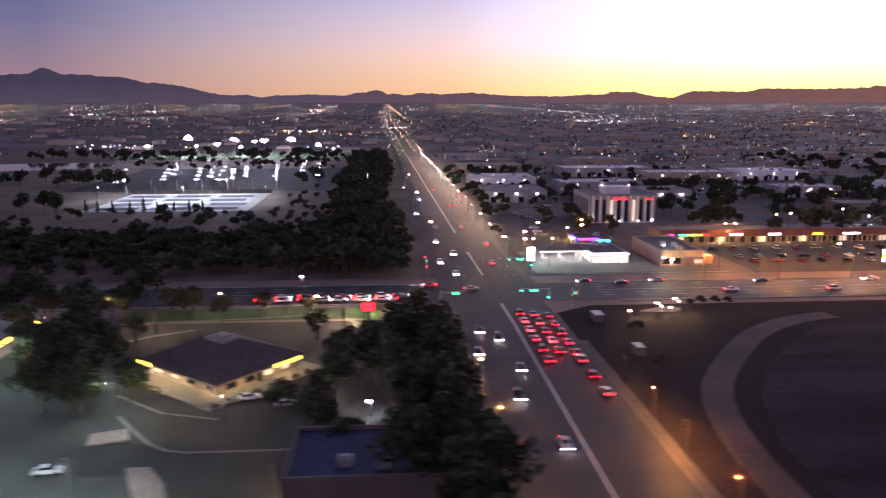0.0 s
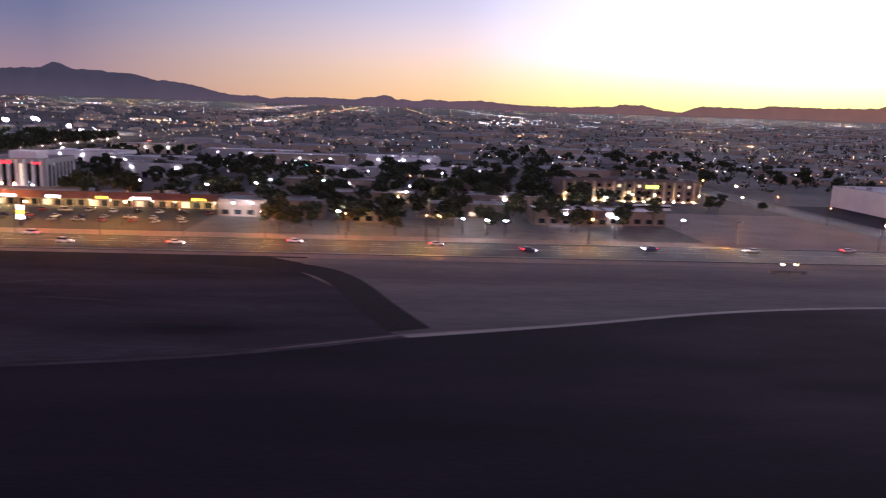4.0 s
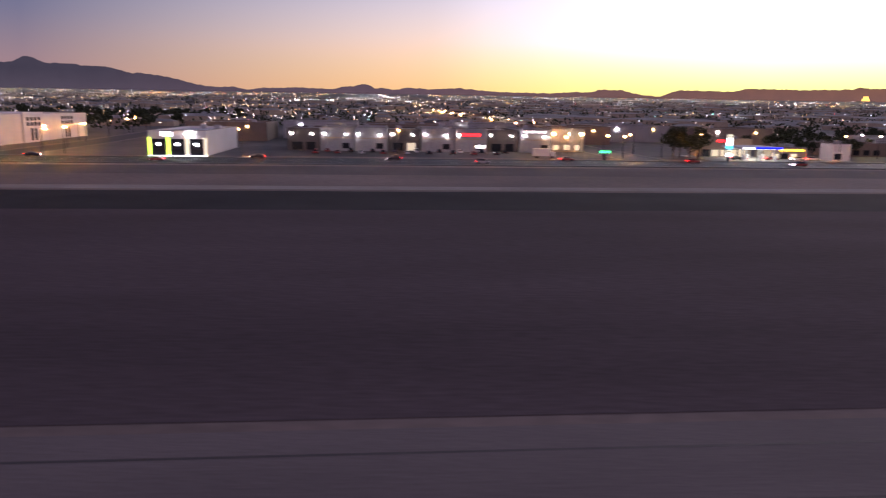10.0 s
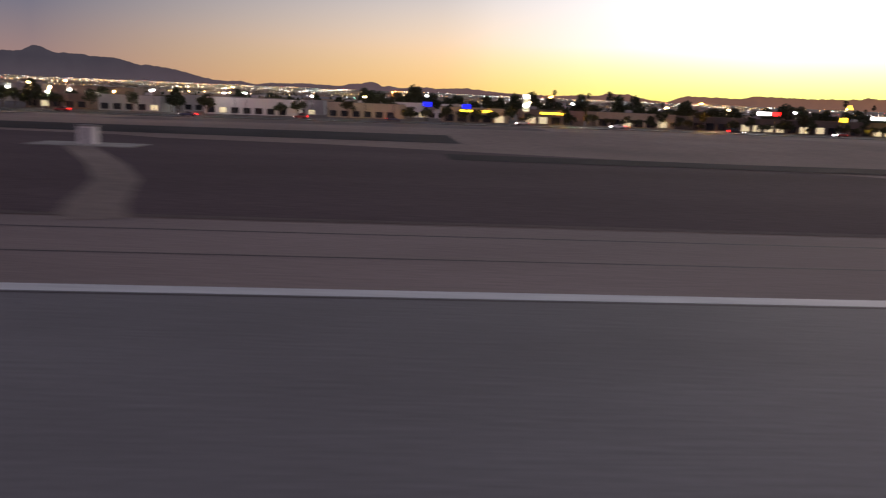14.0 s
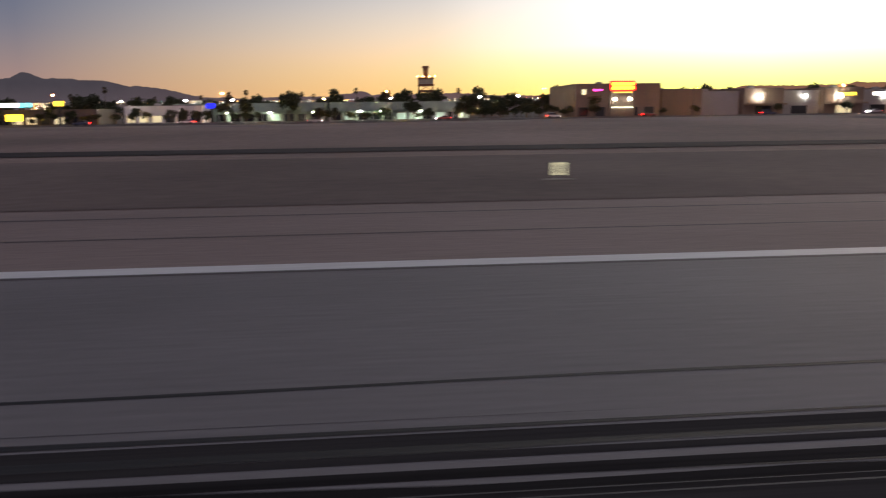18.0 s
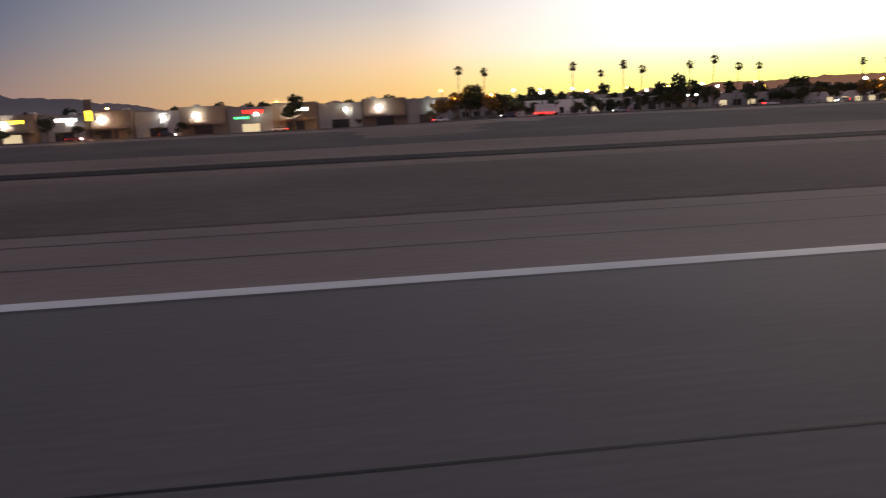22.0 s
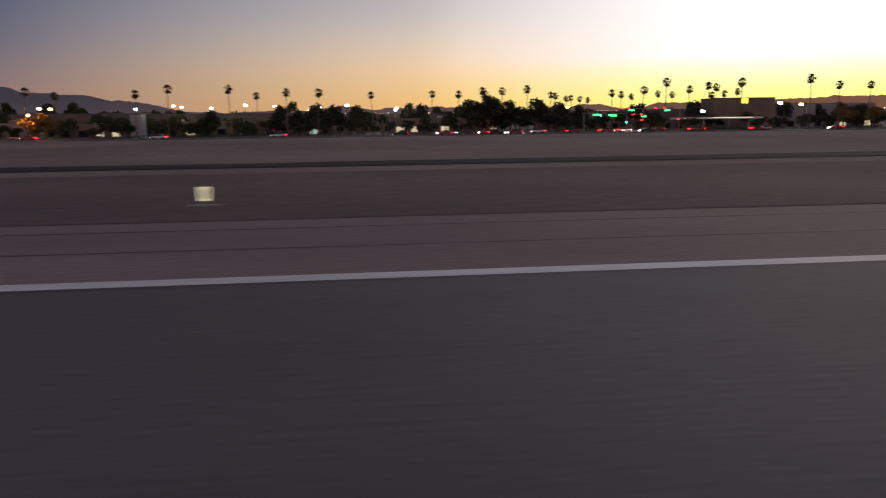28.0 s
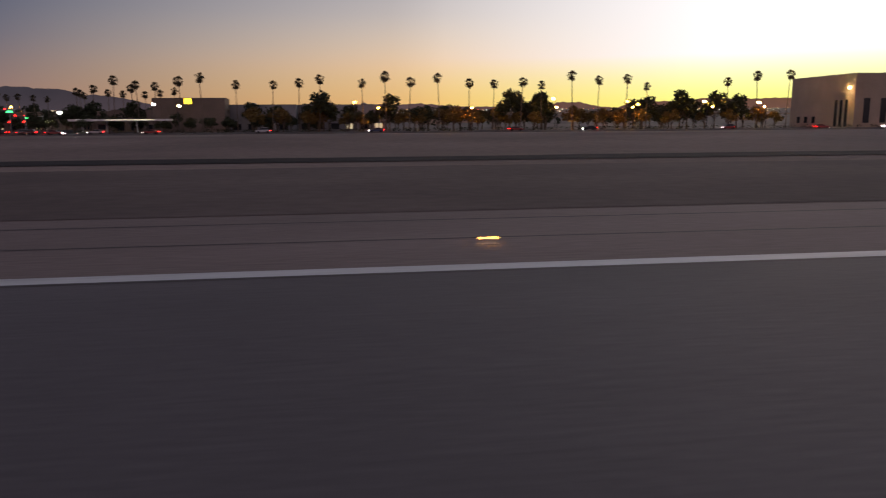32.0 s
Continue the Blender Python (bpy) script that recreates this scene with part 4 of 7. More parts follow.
def put_tree(x, y, k, size=1.0, group="trees", label=""):
    words = ("dark leafy tree with a rounded crown", "broad dark leafy tree", "olive-green tree with an airy crown", "tree with lamplight painted into its golden leaves", "tall narrow dark evergreen tree", "large dense dark tree", "spreading dark bushy tree")[k]
    return put(("tree", k), TREES[k], x, y, label or words, "tree", group, size=size)


def put_palm(x, y, top, group="palms along the boulevard"):
    k = rng.randrange(3)
    nominal = (17, 16.2, 17.8)[k]
    return put(("palm", k), PALMS[k], x, y, "tall slender fan palm silhouetted against the dusk sky", "palm tree", group, size=max(0.35, (top - ground_z(x, y)) / nominal))


def make_lamp(height, lamp, arm=2.2, head=0.5, double=False, pole=None):
    """A street lamp whose arm reaches along +y."""
    ob = new("street_lamp")
    part("pole", Shape().bar((0, 0, 0), (0, 0, height), 0.13, 0.07, 8), pole or steel_dark, ob)
    for d in ((1, -1) if double else (1,)):
        part("arm", Shape().bar((0, 0, height - 0.2), (0, d * arm, height + 0.35), 0.05, 0.04, 6).box(-head * 0.5, d * arm - head, height + 0.36, head * 0.5, d * arm + head, height + 0.46), pole or steel_dark, ob)
        part("lamp_head", Shape().ball((0, d * arm, height - 0.1), head * 0.6, head * 0.8, head * 0.46), lamp, ob, "glowing lamp head")
    return ob


def make_hooded_lamp(height, lamp, arm=2.0, head=0.5, pole=None):
    """A cut-off street lamp: its lens looks down from under a shallow hood."""
    ob = new("street_lamp")
    part("pole", Shape().bar((0, 0, 0), (0, 0, height), 0.13, 0.07, 8), pole or steel_dark, ob)
    part("arm", Shape().bar((0, 0, height - 0.2), (0, arm, height + 0.2), 0.05, 0.04, 6), pole or steel_dark, ob)
    part("hood", Shape().add([(-head * 0.7, arm - head, height + 0.06), (head * 0.7, arm - head, height + 0.06), (head * 0.7, arm + head, height + 0.06), (-head * 0.7, arm + head, height + 0.06), (-head * 0.3, arm - head * 0.6, height + 0.3), (head * 0.3, arm - head * 0.6, height + 0.3), (head * 0.3, arm + head * 0.6, height + 0.3), (-head * 0.3, arm + head * 0.6, height + 0.3)],
                             [(0, 3, 2, 1), (4, 5, 6, 7), (0, 1, 5, 4), (1, 2, 6, 5), (2, 3, 7, 6), (3, 0, 4, 7)]), steel_dark, ob)
    part("lens", Shape().ball((0, arm, height + 0.03), head * 0.45, head * 0.65, 0.09), lamp, ob, "glowing lens under the hood")
    return ob


def put_hooded(x, y, height, colour, group, arm=2.0, head=0.5, turn_=180, pole=None):
    lamp = {"sodium": hood_sodium, "warm": hood_warm, "green": hood_green, "court": court_flood}[colour]
    word = {"sodium": "an orange sodium", "warm": "a warm white", "green": "a greenish white", "court": "a dazzling white"}[colour]
    return put(("hooded", height, colour, arm, head), lambda: make_hooded_lamp(height, lamp, arm, head, pole), x, y, f"steel street lamp with {word} lens under its hood", "street lamp", group, turn_)


def put_lamp(x, y, top, colour="white", group="street lamps", arm=2.2, head=0.75, turn_=180, double=False):
    lamp = {"white": lamp_white, "sodium": lamp_warm, "yellow": lamp_yellow, "soft_white": soft_white, "soft_sodium": soft_sodium, "soft_yellow": soft_yellow}[colour]
    hh = round((top - ground_z(x, y)) * 2) / 2
    word = {"white": "bright white", "sodium": "orange sodium", "yellow": "warm yellow"}[colour.replace("soft_", "")]
    return put(("lamp", hh, colour, arm, head, double), lambda: make_lamp(hh, lamp, arm, head, double), x, y, f"steel street lamp with {word} glowing head", "street lamp", group, turn_)


def make_floodlight(height, spots):
    ob = new("floodlight_mast")
    part("mast", Shape().bar((0, 0, 0), (0, 0, height), 0.28, 0.14, 8), steel, ob)
    part("cross_arm", Shape().box(-4.4, -0.1, height - 2.1, 4.4, 0.1, height - 1.9).box(-4.4, -0.1, height - 0.3, 4.4, 0.1, height - 0.1), steel, ob)
    # oversized uneven balls: the lamps together with their glare
    for x, z, q in spots:
        part("floodlight", Shape().ball((x, -0.5, height + z), q, 0.5, q * 0.92), field_flood, ob, "white floodlight swollen to show its glare")
    return ob


def wall_window(parent, x, y, z, w, h, face, lit=None):
    """A framed pane on a wall; face: -y, +y, -x or +x."""
    t = 0.09
    if face in ("-y", "+y"):
        d = -1 if face == "-y" else 1
        fr = Shape().box(x - w / 2 - t, y + d * 0.0, z - t, x - w / 2, y + d * 0.12, z + h + t).box(x + w / 2, y, z - t, x + w / 2 + t, y + d * 0.12, z + h + t)
        fr.box(x - w / 2, y, z + h, x + w / 2, y + d * 0.12, z + h + t).box(x - w / 2, y, z - t, x + w / 2, y + d * 0.14, z)
        pane = Shape().box(x - w / 2, y + d * 0.01, z, x + w / 2, y + d * 0.05, z + h)
    else:
        d = -1 if face == "-x" else 1
        fr = Shape().box(x, y - w / 2 - t, z - t, x + d * 0.12, y - w / 2, z + h + t).box(x, y + w / 2, z - t, x + d * 0.12, y + w / 2 + t, z + h + t)
        fr.box(x, y - w / 2, z + h, x + d * 0.12, y + w / 2, z + h + t).box(x, y - w / 2, z - t, x + d * 0.14, y + w / 2, z)
        pane = Shape().box(x + d * 0.01, y - w / 2, z, x + d * 0.05, y + w / 2, z + h)
    wn = part("window", fr, steel_dark, parent)
    part("pane", pane, lit or glass, wn)
    return wn


def make_block(name, label, x0, y0, w, d, h, wall, roof=roof_grey, category="building", parapet=0.7, group="", units=0):
    """A flat-roofed building with its front on y0, hollow above its roof deck."""
    x, y = x0 + w / 2, y0 + d / 2
    z = min(ground_z(x0, y0), ground_z(x0 + w, y0)) - 0.1
    ob = thing(name, x, y, z, label, category, group)
    t = 0.35
    for a, b, c, e in ((-w / 2, -d / 2, w / 2, -d / 2 + t), (-w / 2, d / 2 - t, w / 2, d / 2), (-w / 2, -d / 2 + t, -w / 2 + t, d / 2 - t), (w / 2 - t, -d / 2 + t, w / 2, d / 2 - t)):
        part("wall", Shape().box(a, b, -0.5, c, e, h), wall, ob)
    part("roof", Shape().box(-w / 2 + t, -d / 2 + t, h - parapet - 0.3, w / 2 - t, d / 2 - t, h - parapet), roof, ob)
    cap = Shape()
    for a, b, c, e in ((-w / 2 - 0.06, -d / 2 - 0.06, w / 2 + 0.06, -d / 2 + t + 0.04), (-w / 2 - 0.06, d / 2 - t - 0.04, w / 2 + 0.06, d / 2 + 0.06), (-w / 2 - 0.06, -d / 2 + t + 0.04, -w / 2 + t + 0.04, d / 2 - t - 0.04), (w / 2 - t - 0.04, -d / 2 + t + 0.04, w / 2 + 0.06, d / 2 - t - 0.04)):
        cap.box(a, b, h, c, e, h + 0.12)
    part("coping", cap, kerb_mat, ob)
    for _ in range(units):
        a, b = rng.uniform(-w / 2 + 3, w / 2 - 3), rng.uniform(-d / 2 + 3, d / 2 - 3)
        part("roof_unit", Shape().box(a - 1.1, b - 0.9, h - parapet, a + 1.1, b + 0.9, h - parapet + 1.5).box(a - 0.7, b - 0.5, h - parapet + 1.5, a + 0.7, b + 0.5, h - parapet + 1.7), steel, ob, "grey rooftop air-conditioning unit")
    return ob


def wall_lamp(parent, x, y, z, lamp, r=0.55):
    k = part("wall_lamp", Shape().box(x - 0.35, y - 0.3, z + 0.25, x + 0.35, y, z + 0.45), steel_dark, parent)
    part("lamp_glass", Shape().ball((x, y - 0.35 - r * 0.3, z), r, r * 0.7, r * 0.85), lamp, k, "glowing wall lamp")


def sign_board(parent, x, y, z, w, h, mat, rows=2, words=True, back=None):
    """A lit sign on a front wall: tray, glowing face, and bars for writing that cannot be read."""
    b = part("sign", Shape().box(x - w / 2, y - 0.22, z, x + w / 2, y, z + h), steel_dark, parent)
    part("sign_face", Shape().box(x - w / 2 + 0.1, y - 0.26, z + 0.1, x + w / 2 - 0.1, y - 0.225, z + h - 0.1), mat, b, "glowing sign face")
    if words:
        s = Shape()
        for k in range(rows):
            zz = z + h * (k + 0.5) / rows
            q = x - w * 0.38
            while q < x + w * 0.34:
                l = w * rng.uniform(0.08, 0.2)
                s.box(q, y - 0.28, zz - h * 0.1 / rows, min(q + l, x + w * 0.4), y - 0.262, zz + h * 0.12 / rows)
                q += l + w * 0.04
        part("sign_bar", s, back or steel_dark, b)
    return b


def make_pole_sign(x, y, height, w, h, mat, label, rows=3, group=""):
    ob = thing("pole_sign", x, y, ground_z(x, y), label, "sign", group)
    part("post", Shape().box(-0.35, -0.2, -0.3, 0.35, 0.2, height - h), steel_dark, ob)
    part("cabinet", Shape().box(-w / 2, -0.4, height - h, w / 2, 0.4, height), steel_dark, ob)
    for k in range(rows):
        a, b = height - h + h * k / rows + 0.12, height - h + h * (k + 1) / rows - 0.12
        m = mat[k % len(mat)]
        f = part("sign_face", Shape().box(-w / 2 + 0.12, -0.45, a, w / 2 - 0.12, -0.405, b), m, ob, "glowing sign panel")
        part("sign_bar", Shape().box(-w * 0.3, -0.475, (a + b) / 2 - 0.12, w * 0.3, -0.455, (a + b) / 2 + 0.12), steel_dark, f)
    return ob


def make_signal(green=True, arm=9.0, rise=0.0):
    """A mast-arm traffic signal; its arm reaches along -x and its lamps face -y."""
    ob = new("traffic_signal")
    part("pole", Shape().bar((0, 0, -0.1), (0, 0, 6.4 + rise), 0.16, 0.12, 8), steel, ob)
    part("mast_arm", Shape().bar((0, 0, 5.9 + rise), (-arm, 0, 6.3 + rise), 0.1, 0.06, 6), steel, ob)
    for k, x in enumerate((-arm + 0.4, -arm * 0.62, -0.4)):
        z = 5.4 + rise if k < 2 else 3.2
        hd = part("signal_head", Shape().box(x - 0.25, -0.2, z - 0.1, x + 0.25, 0.15, z + 1.15), steel_dark, ob)
        for j, m in enumerate((sig_green if green else lens_off, lens_off, lens_off if green else sig_red)):
            part("lens", Shape().ball((x, -0.26, z + 0.15 + 0.36 * j), 0.22 if m in (sig_red, sig_green) else 0.14, 0.08, 0.22 if m in (sig_red, sig_green) else 0.14), m, hd)
    part("street_name_sign", Shape().box(-arm * 0.5 - 1.0, -0.05, 5.2 + rise, -arm * 0.5 + 1.0, 0.05, 5.75 + rise), neon_green, ob, "lit green street name sign")
    return ob


# ---- airfield things ----
def make_edge_light():
    ob = new("runway_edge_light")
    part("base_plate", Shape().bar((0, 0, 0), (0, 0, 0.06), 0.2, 0.2, 10), steel, ob)
    part("stem", Shape().bar((0, 0, 0.06), (0, 0, 0.2), 0.05, 0.04, 8), steel, ob)
    part("lens", Shape().ball((0, 0, 0.25), 0.1, 0.1, 0.045), edge_amber, ob, "glowing amber lens")
    return ob


for n in range(-1, 42):
    x = 828.9 + 60.96 * n
    put("edge_light", make_edge_light, x, 24.6, "amber runway edge light on a short stem", "runway light", "runway edge lights", 0, z=0.02)


def make_board():
    ob = new("runway_sign")
    part("cabinet", Shape().box(-0.25, -0.16, 0.25, 0.25, 0.16, 1.15), steel_dark, ob)
    f = part("sign_face", Shape().box(-0.21, -0.19, 0.3, 0.21, -0.165, 1.1), sign_pale, ob, "pale lit sign face")
    part("sign_bar", Shape().box(-0.08, -0.205, 0.45, 0.08, -0.192, 0.95), concrete, f)
    for x in (-0.2, 0.2):
        part("leg", Shape().bar((x, 0, 0), (x, 0, 0.25), 0.04, 0.04, 6), steel, ob)
    part("footing", Shape().box(-0.8, -0.4, -0.05, 0.8, 0.4, 0.05), concrete, ob)
    return ob


for x, y in ((1430, 46.2), (1746.6, 53), (2068, 42.8)):
    put("runway_sign", make_board, x, y, "small lit pale runway sign on the dirt", "sign", "runway signs", 0)

hut = thing("equipment_shelter", 1072, 89, ground_z(1072, 89), "small white equipment shelter on a concrete pad", "shelter")
part("pad", Shape().box(-6, -3.5, -0.05, 6, 3.5, 0.12), concrete, hut)
part("cabin", Shape().box(-0.9, -0.8, 0.12, 0.9, 0.8, 2.2), stucco_white, hut)
part("cabin_roof", Shape().box(-1.05, -0.95, 2.2, 1.05, 0.95, 2.35), roof_grey, hut)
part("door", Shape().box(-0.4, -0.86, 0.15, 0.4, -0.8, 2.0), steel, hut)
tagged(part("access_path", Shape().ribbon([(1072, 86), (1077, 76), (1083, 64), (1088, 52), (1091, 40), (1093, 34)], 3.2, 0.035, ground_z), dirt_pale), "pale gravel path to the equipment shelter", "path", kind="structure")

post = thing("obstruction_light", 677, 140, ground_z(677, 140), "red obstruction light on a short mast", "warning light")
part("mast", Shape().bar((0, 0, 0), (0, 0, 1.8), 0.06, 0.05, 6), steel, post)
part("lamp_head", Shape().box(-0.6, -0.25, 1.8, 0.6, 0.25, 2.5), neon_red, post, "glowing red lamp bar")


# works barrier with flashing lamps on the verge
wb = thing("works_barrier", 430.5, 205, ground_z(430, 205), "low pale works barrier with two amber lamps", "barrier")
part("plank", Shape().box(-5.5, -0.15, 0.35, 5.5, 0.15, 1.0), kerb_mat, wb)
for x in (-4.5, 0, 4.5):
    part("foot", Shape().box(x - 0.15, -0.5, -0.05, x + 0.15, 0.5, 0.36), steel_dark, wb)
for x in (-2.0, 2.0):
    m = part("lamp_mast", Shape().bar((x, 0, 1.0), (x, 0, 2.6), 0.05, 0.05, 6), steel_dark, wb)
    part("beacon", Shape().ball((x, 0, 2.8), 0.36, 0.3, 0.3), soft_yellow, m, "glowing amber beacon")


# ---- junction, park and shops below the approach ----
drng = random.Random(41)
sheet("car_park", spread(-140, 14, 8), [62, 90, 120, 150, 180, 204], lot_mat, 0.04, "dark asphalt car park around the restaurant", "car park")
sheet("lawn", spread(-78, -4, 6), [206, 212, 219], grass_mat, 0.1, "green lawn beside the boulevard", "lawn")
for line, w in (([(-80, 205), (-55, 206), (-38, 208), (-22, 211)], 1.0), ([(-54, 139), (-48, 131), (-44, 126), (-40, 123), (-36, 122), (-20, 122), (-8, 124), (-1, 127)], 0.9), ([(-73, 184), (-64, 192), (-54, 197)], 1.4), ([(-58, 150), (-46, 140), (-34, 136)], 0.8), ([(-14, 206), (-8, 198), (2, 192), (10, 190)], 1.4)):
    tagged(part("lot_kerb", Shape().ribbon(line, w, 0.2, ground_z), kerb_mat), "pale concrete kerb in the car park", "kerb", kind="structure")
for pts in ([(-45, 117), (-41, 117), (-37, 111), (-34, 103), (-37, 99), (-42, 110)], [(-56, 131), (-50, 133), (-48, 128), (-55, 126)], [(-12, 131), (-2, 132), (0, 126), (-10, 124)]):
    tagged(part("planting_island", Shape().prism(pts, 0.0, 0.24), dirt_pale), "gravel planting island with a concrete rim", "kerb island", kind="structure")

# hip-roofed restaurant
rest = thing("restaurant", -39, 164.5, 0, "low restaurant with a dark hipped shingle roof and lit eaves", "restaurant", rz=50)
part("wall", Shape().box(-11, -12, 0, 11, 12, 3.4), stucco_tan, rest)
part("roof", Shape().add([(-13, -14, 3.4), (13, -14, 3.4), (13, 14, 3.4), (-13, 14, 3.4), (-2.5, -4, 7.6), (2.5, -4, 7.6), (2.5, 4, 7.6), (-2.5, 4, 7.6)], [(0, 1, 5, 4), (1, 2, 6, 5), (2, 3, 7, 6), (3, 0, 4, 7), (4, 5, 6, 7), (3, 2, 1, 0)]), roof_tile, rest)
part("fascia", Shape().box(-13.1, -14.1, 3.0, 13.1, -14.0, 3.42).box(-13.1, 14.0, 3.0, 13.1, 14.1, 3.42).box(-13.1, -14.0, 3.0, -13.0, 14.0, 3.42).box(13.0, -14.0, 3.0, 13.1, 14.0, 3.42), stucco_brown, rest)
part("roof_vent", Shape().box(-2.6, -3.4, 7.3, 2.6, 3.4, 8.2).box(-1.2, -1.6, 8.2, 1.2, 1.6, 8.7), roof_grey, rest, "pale flat vent box on the ridge")
part("lit_fascia", Shape().box(2.5, -14.3, 2.9, 10.5, -14.12, 3.6), neon_yellow, rest, "glowing yellow fascia strip")
part("lit_fascia", Shape().box(-13.3, 8.5, 2.9, -13.12, 13.6, 3.6), neon_yellow, rest, "glowing yellow fascia strip")
for y in (-9, -3, 3, 9):
    wall_window(rest, -11, y, 0.9, 2.8, 1.7, "-x", window_lit if y > 0 else None)
for x in (-7.5, -2.5, 2.5, 7.5):
    wall_window(rest, x, -12, 0.9, 2.6, 1.7, "-y", window_lit if x > 0 else None)
part("door", Shape().box(-0.6, -12.1, 0, 0.6, -11.98, 2.2), glass, rest)
for x, y in ((-12.3, 11.5), (-12.3, 6), (-12.3, -2), (-12.3, -10), (-5, -13.3), (5, -13.3), (12, -13.3)):
    part("eave_lamp", Shape().ball((x, y, 3.2), 0.22, 0.22, 0.1), lamp_yellow, rest, "glowing lamp under the eave")
part("patio", Shape().box(-17, -17.5, 0.0, 15, 14.5, 0.13), kerb_mat, rest, "pale concrete walk round the building")
for k in range(16):
    a = (-17.5, 13 - 2.0 * k) if k < 8 else (-16 + 3.6 * (k - 8), -17.5)
    sh = Shape()
    for _ in range(26):
        d = Vector((drng.gauss(0, 1), drng.gauss(0, 1), drng.gauss(0, 1))).normalized() * drng.random() ** 0.4
        p, u = Vector((a[0] + d.x * 0.9, a[1] + d.y * 0.9, 0.8 + 0.7 * d.z)), Vector((drng.gauss(0, 1), drng.gauss(0, 1), drng.gauss(0, 1))).normalized() * 0.3
        w = u.cross(Vector((drng.gauss(0, 1), 1, drng.gauss(0, 1)))).normalized() * 0.22
        sh.add([p - u, p + w, p + u, p - w], [(0, 1, 2, 3)])
    b = rest.matrix_basis @ Vector((0, 0, 0))
    o = thing("shrub", 0, 0, 0, "clipped shrub on the walk round the restaurant", "shrub", "restaurant shrubs", 50)
    o.matrix_basis = Matrix.Translation(b) @ pose(0, 0, 0, 0, 0, 50)
    part("leaves", sh, leaf_olive, o)

make_block("flat_roofed_shop", "flat-roofed shop with blue light painted on its roof and a pale parapet", -16.5, 100, 24, 18, 6.2, block_dark, roof_bluelit, "shop", 0.6, units=2)
side_shop = make_block("drive_in_shop", "low shop with yellow lit signs under a flat roof", -124, 172, 29, 26, 4.6, stucco_brown, roof_grey, "shop", 0.5, units=2)
for y in (-5.5, 9):
    part("sign", Shape().box(14.52, y - 3, 3.0, 14.75, y + 3, 4.0), neon_yellow, side_shop, "glowing yellow sign strip")
for x in (-9, -4, 1, 6, 11):
    wall_window(side_shop, x, -13, 0.6, 2.6, 1.8, "-y", window_lit if x > 0 else None)
for x, y, k, sz in ((-72, 150, 5, 1.0), (-63, 140, 1, 1.2), (-83, 165, 5, 0.8), (-12, 138, 5, 1.1), (-4, 150, 5, 1.3), (3, 160, 5, 1.35), (8, 142, 5, 1.45), (6, 122, 5, 1.4), (11, 108, 5, 1.4), (12, 95, 5, 1.5), (2, 172, 5, 1.2), (8, 182, 1, 1.5), (4, 132, 5, 1.3), (9, 152, 5, 1.3), (0, 142, 5, 1.3), (-10, 160, 1, 1.5), (8, 72, 5, 1.5), (-20, 186, 0, 0.9), (-66, 186, 2, 0.9), (-48, 203, 2, 1.0), (-84, 200, 2, 1.0), (-96, 190, 0, 1.2), (-24, 208, 2, 0.8), (-118, 180, 5, 0.9), (-105, 140, 1, 1.2), (10, 80, 5, 1.0), (-8, 118, 1, 1.0), (-80, 186, 5, 1.1), (-73, 178, 5, 1.0), (-64, 166, 5, 0.9), (-88, 178, 1, 1.4), (-90, 208, 5, 0.9), (11, 128, 5, 1.3), (9, 118, 5, 1.3), (12, 138, 5, 1.2), (11, 164, 5, 1.2), (6, 192, 5, 1.0), (12, 174, 5, 1.1), (3, 104, 5, 1.3), (10, 88, 5, 1.3), (-100, 212, 5, 0.9), (-76, 210, 5, 0.8), (-58, 210, 2, 1.0), (-38, 212, 2, 0.9), (-110, 206, 5, 1.0), (-66, 152, 5, 1.1), (-76, 164, 5, 1.1), (-14, 126, 5, 0.9), (-22, 136, 5, 0.7), (-61, 139, 5, 1.05), (-54, 147, 5, 0.8), (-70, 142, 5, 1.0)):
    put_tree(x, y, k, sz, "trees round the restaurant")
for x, y, h, c in ((-22, 207, 7, "yellow"), (-28, 224, 9, "white"), (-5, 136, 3.5, "white")):
    put_lamp(x, y, h, c, "car park lamps", 0.9, 0.36)
for x, y, h, c, hd in ((-85, 160, 9, "green", 0.6), (-70, 112, 9, "green", 0.6), (-48, 103, 9, "green", 0.55), (-54, 137, 8, "green", 0.36), (-88, 186, 8, "warm", 0.5), (-44, 138, 6, "warm", 0.22), (-32, 134, 6, "warm", 0.2), (-64, 196, 7, "warm", 0.42), (-50, 212, 7, "warm", 0.42), (-32, 213, 7, "warm", 0.42), (-80, 208, 7, "warm", 0.36), (-8, 204, 7, "warm", 0.8), (2, 196, 6, "warm", 0.75), (-14, 199, 5, "warm", 0.5), (-19, 107, 5, "warm", 0.3)):
    put_hooded(x, y, h, c, "car park lamps", 0.9, hd)
make_pole_sign(-7, 196, 7.5, 3.4, 2.6, [neon_red], "red glowing restaurant sign on a post", 1)
put_car(-57, 116, 8, "white", "dark", "parked cars", where="in the car park")
for x, y, a, c in ((-75, 160, 90, "silver"), (-70, 172, 90, "dark blue"), (-30, 146, 20, "white"), (-22, 142, 20, "silver"), (-14, 166, 90, "black"), (-10, 176, 90, "white"), (-92, 150, 0, "black")):
    put_car(x, y, a, c, "dark", "parked cars", where="in the car park")

